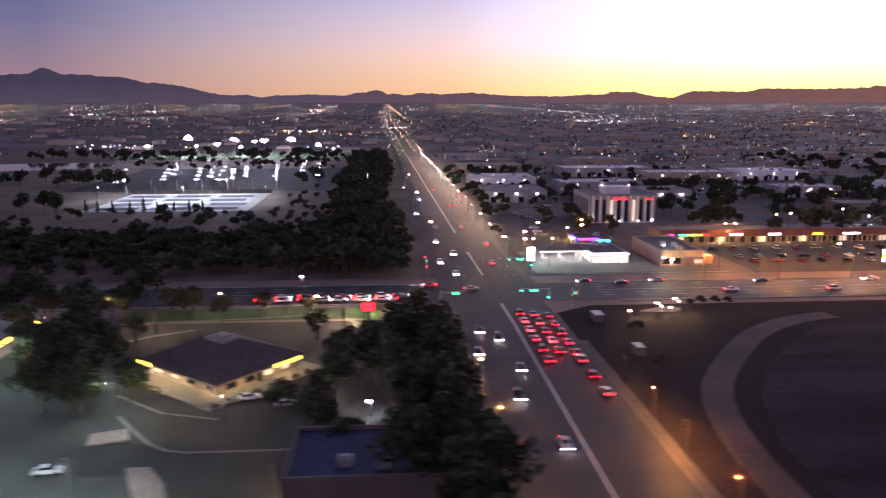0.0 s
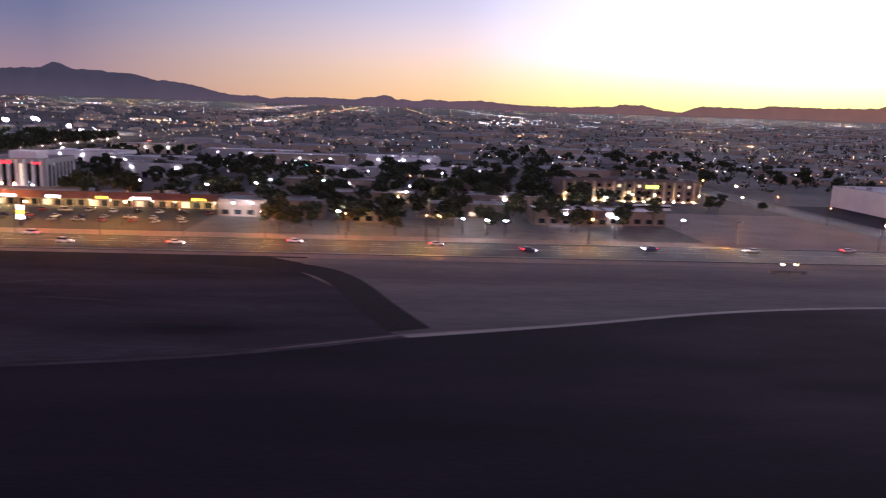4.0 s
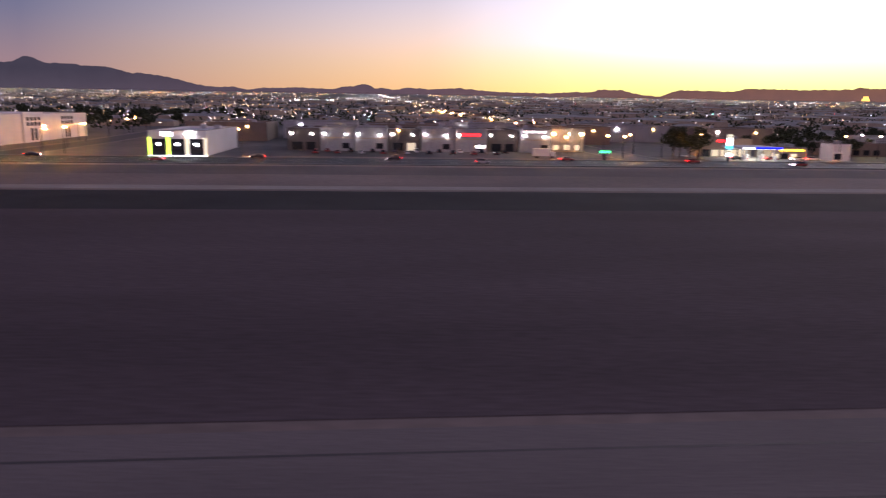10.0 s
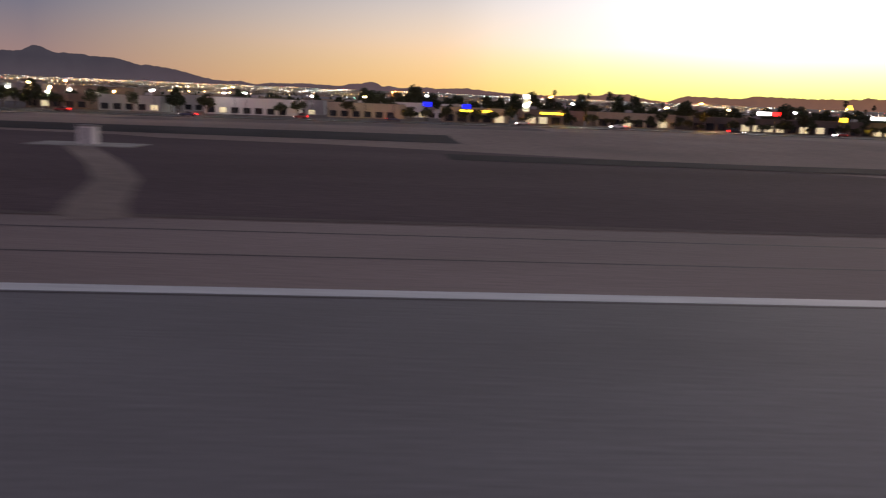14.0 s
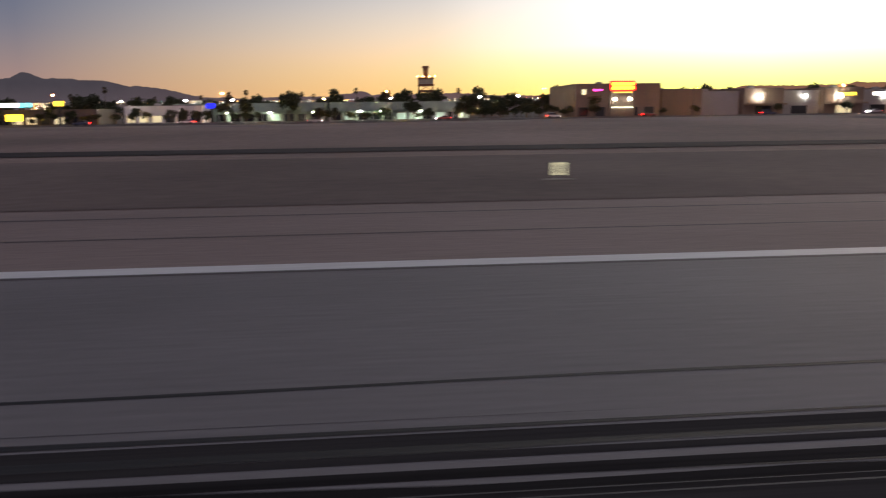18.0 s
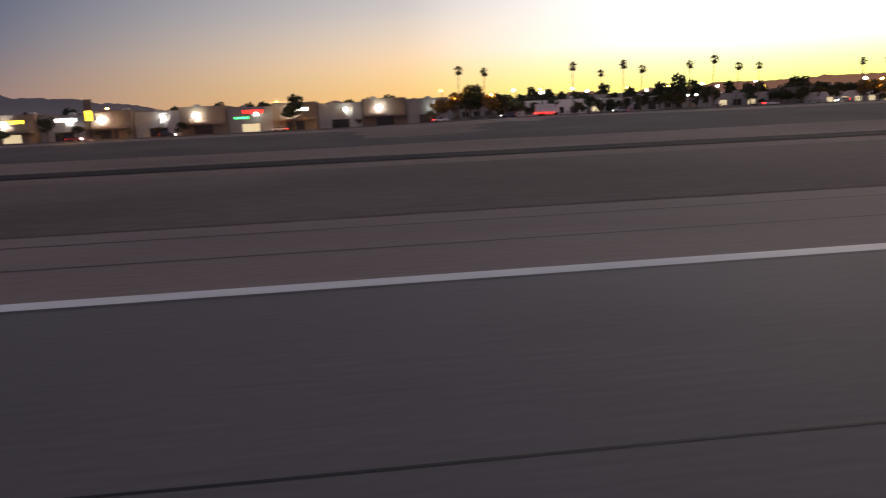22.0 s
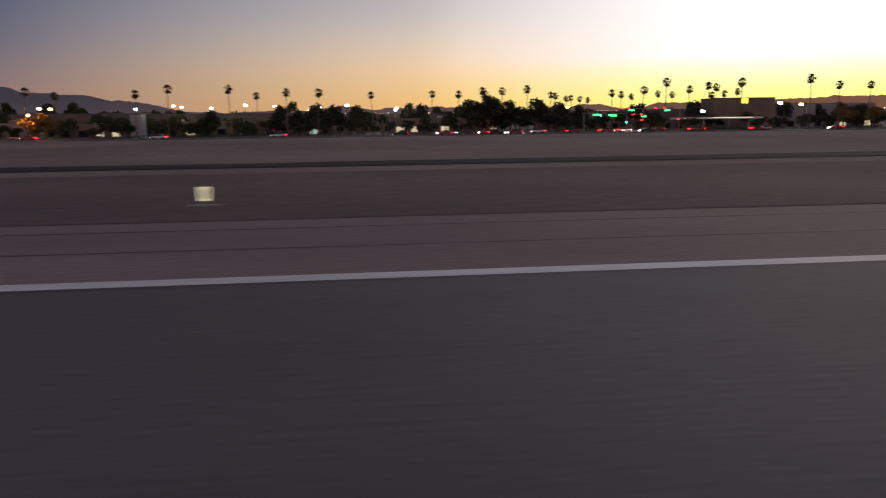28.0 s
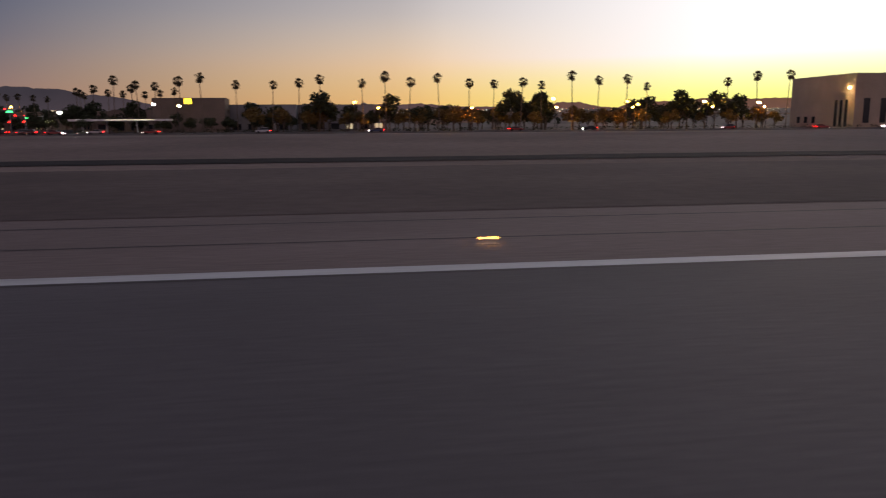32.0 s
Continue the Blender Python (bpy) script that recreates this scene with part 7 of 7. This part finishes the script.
# street and car-park lamps beyond the boulevard
for x, y, z, c in ((1736, 254, 13.6, "sodium"), (1763, 262, 13.3, "white"), (1775, 270, 11.9, "white"), (1780, 290, 14.2, "sodium"), (1793, 290, 13.7, "white"), (1799, 290, 12.8, "white"), (1789, 320, 13.5, "white"), (1826, 318, 14.2, "sodium"), (1836, 320, 12.6, "white"), (1846, 320, 13.9, "sodium"), (1864, 325, 14.4, "white"), (1869, 320, 13.3, "white"), (1855, 320, 9.7, "white"), (1859, 320, 9.5, "white"), (1870, 320, 9.1, "white"), (1887, 320, 14.4, "white"), (1926, 300, 13.2, "white"), (1957, 295, 13, "white"), (1961, 295, 12.9, "yellow"), (1992, 295, 12.3, "white"), (2006, 295, 13.5, "yellow"), (2009, 295, 12.9, "yellow"), (2020, 295, 12.6, "white"), (2033, 295, 13.5, "white"), (2044, 295, 12.9, "yellow"), (2061, 312, 12.6, "white"), (2072, 297, 12.8, "white"), (2093, 326, 12.4, "white"), (2100, 300, 4.6, "sodium"), (2163, 303, 11.6, "sodium"), (2198, 252, 8.5, "white"), (2227, 252, 11, "white"), (2235, 252, 10.5, "yellow"), (2292, 252, 11.5, "sodium"), (2361, 252, 12.5, "yellow"), (2388, 252, 11.6, "sodium"), (2392, 252, 10.6, "sodium"), (2417, 252, 11.3, "yellow"), (2438, 252, 10.8, "yellow")):
    put_lamp(x, y, z, "soft_" + c, "boulevard lamps", 2.2, 1.0, 0)
for x in (1741, 1753, 1897, 1934, 1971, 2300, 2332, 2362, 2390, 2420, 2440):
    put_lamp(x, 252.6, 8 + ground_z(x, 252), "sodium", "boulevard lamps", 1.2, 0.4, 0)
# thickets, and trees with lamplight in their leaf colour
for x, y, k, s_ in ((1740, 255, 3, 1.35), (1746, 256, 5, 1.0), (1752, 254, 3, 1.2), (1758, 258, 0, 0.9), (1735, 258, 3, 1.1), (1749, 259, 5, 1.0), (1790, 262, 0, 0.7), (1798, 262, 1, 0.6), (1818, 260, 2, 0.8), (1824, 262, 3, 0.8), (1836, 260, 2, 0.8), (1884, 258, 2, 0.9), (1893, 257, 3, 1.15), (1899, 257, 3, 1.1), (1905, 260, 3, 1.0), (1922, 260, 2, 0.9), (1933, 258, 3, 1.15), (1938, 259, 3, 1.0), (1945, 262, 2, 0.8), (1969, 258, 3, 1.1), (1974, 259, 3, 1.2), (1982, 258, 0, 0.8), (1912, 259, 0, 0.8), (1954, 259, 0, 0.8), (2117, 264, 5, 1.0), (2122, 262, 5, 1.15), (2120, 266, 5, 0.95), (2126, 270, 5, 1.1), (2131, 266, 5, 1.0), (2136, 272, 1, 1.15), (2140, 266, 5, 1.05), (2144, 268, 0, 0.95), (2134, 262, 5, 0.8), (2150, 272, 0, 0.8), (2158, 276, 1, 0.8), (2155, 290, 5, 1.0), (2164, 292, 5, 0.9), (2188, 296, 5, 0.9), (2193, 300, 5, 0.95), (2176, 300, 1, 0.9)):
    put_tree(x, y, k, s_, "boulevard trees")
for k in range(90):
    crowd_tree(crng.uniform(1890, 2080), crng.uniform(280, 314), crng.choice([0, 1, 2, 5]), crng.uniform(0.65, 0.9))
for k in range(120):
    crowd_tree(crng.uniform(1760, 2200), crng.uniform(345, 420), crng.choice([0, 0, 5]), crng.uniform(0.9, 1.2))
for k in range(70):
    crowd_tree(crng.uniform(2100, 2300), crng.uniform(290, 420), crng.choice([0, 1, 5]), crng.uniform(0.7, 1.1))
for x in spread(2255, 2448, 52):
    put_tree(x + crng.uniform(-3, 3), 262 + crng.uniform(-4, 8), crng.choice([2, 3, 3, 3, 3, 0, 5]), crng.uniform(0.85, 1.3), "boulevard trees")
for k in range(60):
    crowd_tree(crng.uniform(2290, 2460), crng.uniform(272, 340), crng.choice([0, 1, 2, 5]), crng.uniform(0.8, 1.15))
for k in range(110):
    crowd_tree(crng.uniform(1985, 2280), crng.uniform(259, 290), crng.choice([0, 1, 2]), crng.uniform(0.4, 0.75))
for k in range(90):
    crowd_tree(crng.uniform(1755, 2000), crng.uniform(260, 300), crng.choice([0, 1, 2, 2]), crng.uniform(0.4, 0.75))
s = Shape()
hr = random.Random(5)
for k in range(520):
    x, y = hr.uniform(1740, 2500), hr.uniform(254.8, 257.2)
    z = ground_z(x, y)
    for _ in range(9):
        p = Vector((x + hr.gauss(0, 0.6), y + hr.gauss(0, 0.4), z + hr.uniform(0.1, 1.3)))
        u = Vector((hr.gauss(0, 1), hr.gauss(0, 1), hr.gauss(0, 1))).normalized() * 0.3
        w = u.cross(Vector((hr.gauss(0, 1), hr.gauss(0, 1), 1))).normalized() * 0.2
        s.add([p - u, p + w, p + u, p - w], [(0, 1, 2, 3)])
tagged(part("hedge", s, leaf_dark), "low dark hedge along the boulevard pavement", "hedge", kind="stuff")
# buildings behind
for x, y, w, d, h, m, lit in ((1772, 290, 26, 16, 6, stucco_white, 0.3), (1802, 300, 30, 16, 6, stucco_grey, 0.5), (1850, 286, 22, 16, 5.5, stucco_grey, 0.7), (1892, 280, 34, 14, 5.2, stucco_white, 0.9), (1932, 284, 26, 16, 5.6, stucco_tan, 0.4), (1965, 292, 24, 16, 5.5, stucco_brown, 0.3), (1990, 300, 40, 18, 6, block_dark, 0.2), (2090, 300, 30, 18, 6.2, stucco_brown, 0.3), (2196, 316, 30, 20, 9.0, stucco_brown, 0.25), (2226, 300, 44, 24, 10.4, stucco_grey, 0.12), (2270, 312, 36, 24, 10.6, stucco_grey, 0.08), (2170, 360, 50, 30, 9, stucco_brown, 0.1), (1760, 380, 120, 40, 9, stucco_grey, 0.1), (1912, 320, 76, 36, 9.9, block_dark, 0.06), (1988, 322, 66, 36, 9.4, block_dark, 0.06), (2058, 380, 90, 40, 9, stucco_brown, 0.1)):
    b = make_block("low_building", "low flat-roofed building behind the boulevard trees", x, y, w, d, h, m, roof_grey, "building", 0.5, "low buildings", 1)
    fill_front(b, w, d, 6.0, 0.8, 3.2, 2.2, lit)
gl = make_block("glass_showroom", "dark glass-fronted showroom with a glowing cyan sign", 2032, 332, 34, 18, 7.4, block_dark, roof_grey, "showroom", 0.6, units=2)
fill_front(gl, 34, 18, 3.8, 0.3, 3.4, 3.4, 0.35, lit=hall_lit)
sign_board(gl, -2, -9, 5.6, 9, 1.2, neon_cyan, 1, False)
make_block("sign_column", "white column-like entrance block", 2000, 262, 4, 4, 8.2, stucco_grey, roof_grey, "entrance", 0.4)
sn = make_block("lit_eave_shop", "dark shop with a bright yellow sign box on its roof", 2218.6, 288, 26, 12, 12.6, stucco_brown, roof_grey, "shop", 0.5)
sign_board(sn, -0.2, -6, 10.4, 3.0, 2.2, neon_yellow, 1, False)
canopy = thing("station_canopy", 2212, 272, ground_z(2212, 272), "long low filling-station canopy with a lit yellow edge", "canopy")
part("canopy_roof", Shape().box(-16, -5, 4.2, 16, 5, 4.9), stucco_white, canopy)
part("lit_edge", Shape().box(-4.0, -5.06, 4.52, 12.0, -5.0, 4.7), sign_pale, canopy, "glowing pale yellow edge")
for x in (-13, -5, 5, 13):
    part("column", Shape().box(x - 0.2, -0.2, -0.1, x + 0.2, 0.2, 4.2), steel, canopy)
tb = make_block("large_tan_building", "tall tan building with deep vertical openings", 2478, 257, 50, 40, 20.2, stucco_tan, roof_grey, "building", 1.0, units=3)
for y in (-15.5, -12.5, -9.5):
    wall_window(tb, -25, y, 0.6, 1.5, 10.0, "-x")
for y in (4, 9, 14):
    wall_window(tb, -25, y, 2.0, 1.8, 2.4, "-x")
k = part("wall_lamp", Shape().box(-25.4, -17.4, 15.3, -25, -16.6, 15.5), steel_dark, tb)
part("lamp_glass", Shape().ball((-25.4, -17, 15), 0.35, 0.35, 0.3), lamp_yellow, k, "glowing wall lamp")
for k in range(6):
    wall_window(tb, -20 + 7 * k, -20, 2.0, 2.4, 9.0, "-y")
truck = thing("box_truck", 1770, 246, ground_z(1770, 246) + 0.12, "white box truck with red marker lamps on the boulevard", "truck")
part("box", Shape().box(-3.6, -1.2, 1.0, 2.4, 1.2, 3.8), stucco_white, truck)
part("cab", Shape().box(2.45, -1.1, 0.7, 4.2, 1.1, 2.6), stucco_white, truck)
for y in (-1.0, -0.35, 0.35, 1.0):
    part("marker_lamp", Shape().box(-3.75, y - 0.2, 0.75, -3.61, y + 0.2, 0.98), tail_red, truck)
part("side_marker", Shape().box(-3.5, -1.26, 0.78, 2.2, -1.205, 0.9), tail_red, truck)
for x in (-2.4, -1.2, 3.2):
    for y in (-1.0, 1.0):
        part("wheel", Shape().bar((x, y - 0.14, 0.48), (x, y + 0.14, 0.48), 0.48, n=12), tyre_mat, truck)
for x, y, a, g_, up in ((2161, 229, 0, True, 0), (2187, 270, 0, False, 0), (2179.5, 263, 0, False, 2.2), (2188.4, 252, 0, False, 1.8), (2154, 252, 180, False, 0.6)):
    put(("signal", g_, up), lambda g_=g_, up=up: make_signal(g_, rise=up), x, y, "steel mast-arm traffic signal with lit lamps", "traffic signal", "junction signals", a)
for x in (2055, 2093):
    put_lamp(x, 335, 12.2, "white", "lot lamps", 0.9, 0.85)
for x in range(250, 2560, 36):
    if 880 < x < 960 and x % 2:
        continue
    put_car(x + crng.uniform(-8, 8), crng.choice([229, 233, 240, 244.5]), 0 if crng.random() < 0.5 else 180, crng.choice(["white", "silver", "black", "red", "dark blue"]), "lit", "cars on the boulevard", crng.random() < 0.25, "on the boulevard")
for x, y, a in ((2104, 240, 180), (2111, 244.5, 180), (2119, 229, 0), (2127, 240, 180), (2136, 244.5, 180), (2147, 240, 0), (2166, 244.5, 25), (2172, 240, 180), (2181, 252, 155), (2191, 244.5, 0), (2205, 229, 0), (2213, 240, 180)):
    put_car(x, y, a, crng.choice(["white", "silver", "black", "red"]), "lit", "cars on the boulevard", crng.random() < 0.25, "at the junction")
for x in list(range(110, 330, 27)) + list(range(330, 1720, 52)):
    by_wall = 530 < x < 740
    put_hooded(x, 222 if by_wall else 247.7, 9.5, "sodium", "boulevard lamps", 2.6, (0.62 if x < 740 else 0.42) * crng.choice([1.0, 1.0, 0.75]), 0 if by_wall else 180)

plant_crowds()

# ---- the far town ----
fr = random.Random(1234)
s, warm = Shape(), Shape()


def lamp_dot(shape, x, y, r):
    z = ground_z(x, y) + fr.uniform(5, 9)
    shape.add([(x - r, y, z), (x, y - r, z), (x + r, y, z), (x, y + r, z), (x, y, z + r), (x, y, z - r)], [(0, 1, 4), (1, 2, 4), (2, 3, 4), (3, 0, 4), (1, 0, 5), (2, 1, 5), (3, 2, 5), (0, 3, 5)])


def in_town(x, y):
    return not (-420 < x < 60 and y < 1000 or 1500 < x < 4000 and y < 2000 and fr.random() < 0.7 or x > 2600 + 0.2 * y and fr.random() < 0.7)


# scattered house lamps
for k in range(1900):
    y = 520 + 7600 * fr.random() ** 1.8
    x = fr.uniform(-0.75, 0.85) * (y + 500) + fr.uniform(300, 1900)
    if in_town(x, y):
        lamp_dot(s, x, y, (0.16 + 0.00016 * y) * fr.choice([0.5, 0.6, 0.7, 0.9, 1.3]))
for k in range(420):
    y = fr.uniform(430, 1100)
    x = fr.uniform(60, 900)
    lamp_dot(s if k % 3 else warm, x, y, fr.choice([0.16, 0.22, 0.3, 0.4]))
# lamps along the streets that run away from the airfield
for x0 in list(range(-3600, 6400, 410)):
    pale, gap = fr.random() < 0.4, fr.uniform(40, 75)
    y = 900 + fr.uniform(0, 500)
    while y < 6200:
        y += gap * fr.uniform(0.8, 1.3)
        x = x0 - 0.02 * (y - 200) + fr.uniform(-7, 7)
        if -0.8 * y - 400 < x < 0.85 * y + 2300 and in_town(x, y) and fr.random() < 0.85:
            lamp_dot(s if pale else warm, x, y, (0.13 + 0.00021 * y) * fr.uniform(0.7, 1.2))
# and along those that cross it
for y0 in (1010, 1330, 1720, 2150, 2640, 3200, 3900, 4800, 5900, 7200):
    pale, gap = fr.random() < 0.35, fr.uniform(34, 60) * (1 + y0 / 5000)
    x = -0.8 * y0 - 400
    while x < 0.85 * y0 + 2300:
        x += gap * fr.uniform(0.7, 1.6)
        if in_town(x, y0) and fr.random() < 0.8:
            lamp_dot(s if pale else warm, x, y0 + fr.uniform(-10, 10), (0.13 + 0.00021 * y0) * fr.uniform(0.7, 1.25))
# bright lots of shops and yards
for k in range(60):
    y = 950 + 3600 * fr.random() ** 1.3
    x = fr.uniform(-0.7, 0.7) * (y + 500) + fr.uniform(0, 1500)
    q = fr.uniform(20, 60)
    for _ in range(fr.randint(6, 18)):
        a, b = x + fr.gauss(0, q), y + fr.gauss(0, q * 0.6)
        if in_town(a, b):
            lamp_dot(s if k % 3 else warm, a, b, (0.3 + 0.00024 * y) * fr.uniform(0.7, 1.5))
# far traffic and shop fronts on the avenue
for k in range(170):
    y = 880 + 2600 * fr.random()
    lamp_dot(warm if k % 3 else s, ave_x(y) + fr.choice([-10, -6, 7, 11, 20, -20]), y, (0.12 + 0.00014 * y) * fr.uniform(0.8, 1.6))
warm_glow = many_glow("warm_town_lamps", [(0.0, (1.0, 0.46, 0.1)), (0.5, (1.0, 0.62, 0.2)), (0.82, (1.0, 0.8, 0.42)), (0.95, (1.0, 0.06, 0.04))], 8.0)
tagged(part("street_lamp_rows", warm, warm_glow), "distant rows of amber street lamps across the valley", "lamps", kind="stuff")
town_glow = many_glow("town_lamps", [(0.0, (1.0, 0.74, 0.4)), (0.3, (1.0, 0.92, 0.78)), (0.58, (1.0, 0.52, 0.14)), (0.68, (0.88, 0.96, 1.0)), (0.95, (1.0, 0.1, 0.06)), (0.98, (0.3, 1.0, 0.7))], 9.0)
tagged(part("town_lamps", s, town_glow), "countless distant town lamps across the valley", "lamps", kind="stuff")
def house_shapes(w, d, h):
    """Walls and a hipped roof round the origin."""
    roof = Shape().add([(-w - 0.4, -d - 0.4, h), (w + 0.4, -d - 0.4, h), (w + 0.4, d + 0.4, h), (-w - 0.4, d + 0.4, h), (-w * 0.5, 0, h + 1.8), (w * 0.5, 0, h + 1.8)], [(0, 1, 5, 4), (1, 2, 5), (2, 3, 4, 5), (3, 0, 4), (3, 2, 1, 0)])
    return Shape().box(-w, -d, 0, w, d, h), roof


stock_houses = [(house_shapes(w, d, h), wall) for w, d, h, wall in ((9, 7, 3.6, stucco_tan), (12, 8, 4.2, stucco_brown), (8, 9, 5.6, stucco_grey), (14, 8, 3.4, stucco_white), (24, 16, 6.5, stucco_grey))]
house_meshes = [(a.mesh("wall", wall), b.mesh("roof", roof_tile if i < 3 else roof_grey)) for i, ((a, b), wall) in enumerate(stock_houses)]
pane_mesh = Shape().box(-0.9, -0.06, 0, 0.9, 0.0, 1.3).mesh("window", window_lit)
s, rs, near_houses = Shape(), Shape(), 0
for k in range(1500):
    y = 540 + 3400 * fr.random() ** 1.3
    x = fr.uniform(-0.7, 0.8) * (y + 400) + fr.uniform(300, 1900)
    if -420 < x < 70 and y < 1000 or 60 < x < 360 and y < 680 or abs(x - ave_x(y)) < 26:
        continue
    z, i = ground_z(x, y) - 0.3, fr.choice([0, 0, 1, 1, 2, 3, 4])
    if y < 1150 and near_houses < 50:
        near_houses += 1
        ob = thing("house", x, y, z, ("low tan house with a dark hipped roof", "low brown house with a dark hipped roof", "grey two-storey house with a dark roof", "wide pale house with a grey roof", "large pale hall with a grey roof")[i], "house", "houses across the town")
        part("wall", house_meshes[i][0], None, ob)
        part("roof", house_meshes[i][1], None, ob)
        part("window", pane_mesh, None, ob, at=(fr.uniform(-4, 4), -stock_houses[i][0][0].v[2][1], 1.2))
        continue
    for shape, add in zip((s, rs), stock_houses[i][0]):
        shape.add([(x + a, y + b, z + c) for a, b, c in add.v], add.f)
tagged(part("far_houses", s, stucco_tan), "distant low houses across the valley", "houses", kind="stuff")
tagged(part("far_roofs", rs, roof_grey), "distant low roofs across the valley", "roofs", kind="stuff")
s = Shape()
for k in range(3900):
    y = 430 + 2600 * fr.random() ** 1.4
    x = fr.uniform(-0.7, 0.8) * (y + 400) + fr.uniform(300, 1900)
    if abs(x - ave_x(y)) < 24 or -420 < x < 70 and y < 900 or y < 460 and x < 1100:
        continue
    z, q = ground_z(x, y), fr.uniform(1.6, 3.6)
    for _ in range(16):
        p = Vector((x + fr.gauss(0, q * 0.6), y + fr.gauss(0, q * 0.6), z + fr.uniform(0.4, 2.3 * q)))
        u = Vector((fr.gauss(0, 1), fr.gauss(0, 1), fr.gauss(0, 1))).normalized() * 1.1
        w = u.cross(Vector((fr.gauss(0, 1), fr.gauss(0, 1), 1))).normalized() * 0.9
        s.add([p - u, p + w, p + u, p - w], [(0, 1, 2, 3)])
tagged(part("far_trees", s, leaf_dark), "distant dark trees across the valley", "trees", kind="stuff")
gh = thing("golden_hotel", 6900, 9000, ground_z(6900, 9000), "far golden-lit hotel tower", "hotel")
# the tower walls glow themselves, in place of golden floodlighting
part("tower", Shape().box(-45, -15, 0, 45, 15, 40).box(-30, -10, 40, 30, 10, 70), gold_lit, gh)
part("podium", Shape().box(-110, -30, 0, 110, 20, 12), stucco_tan, gh)


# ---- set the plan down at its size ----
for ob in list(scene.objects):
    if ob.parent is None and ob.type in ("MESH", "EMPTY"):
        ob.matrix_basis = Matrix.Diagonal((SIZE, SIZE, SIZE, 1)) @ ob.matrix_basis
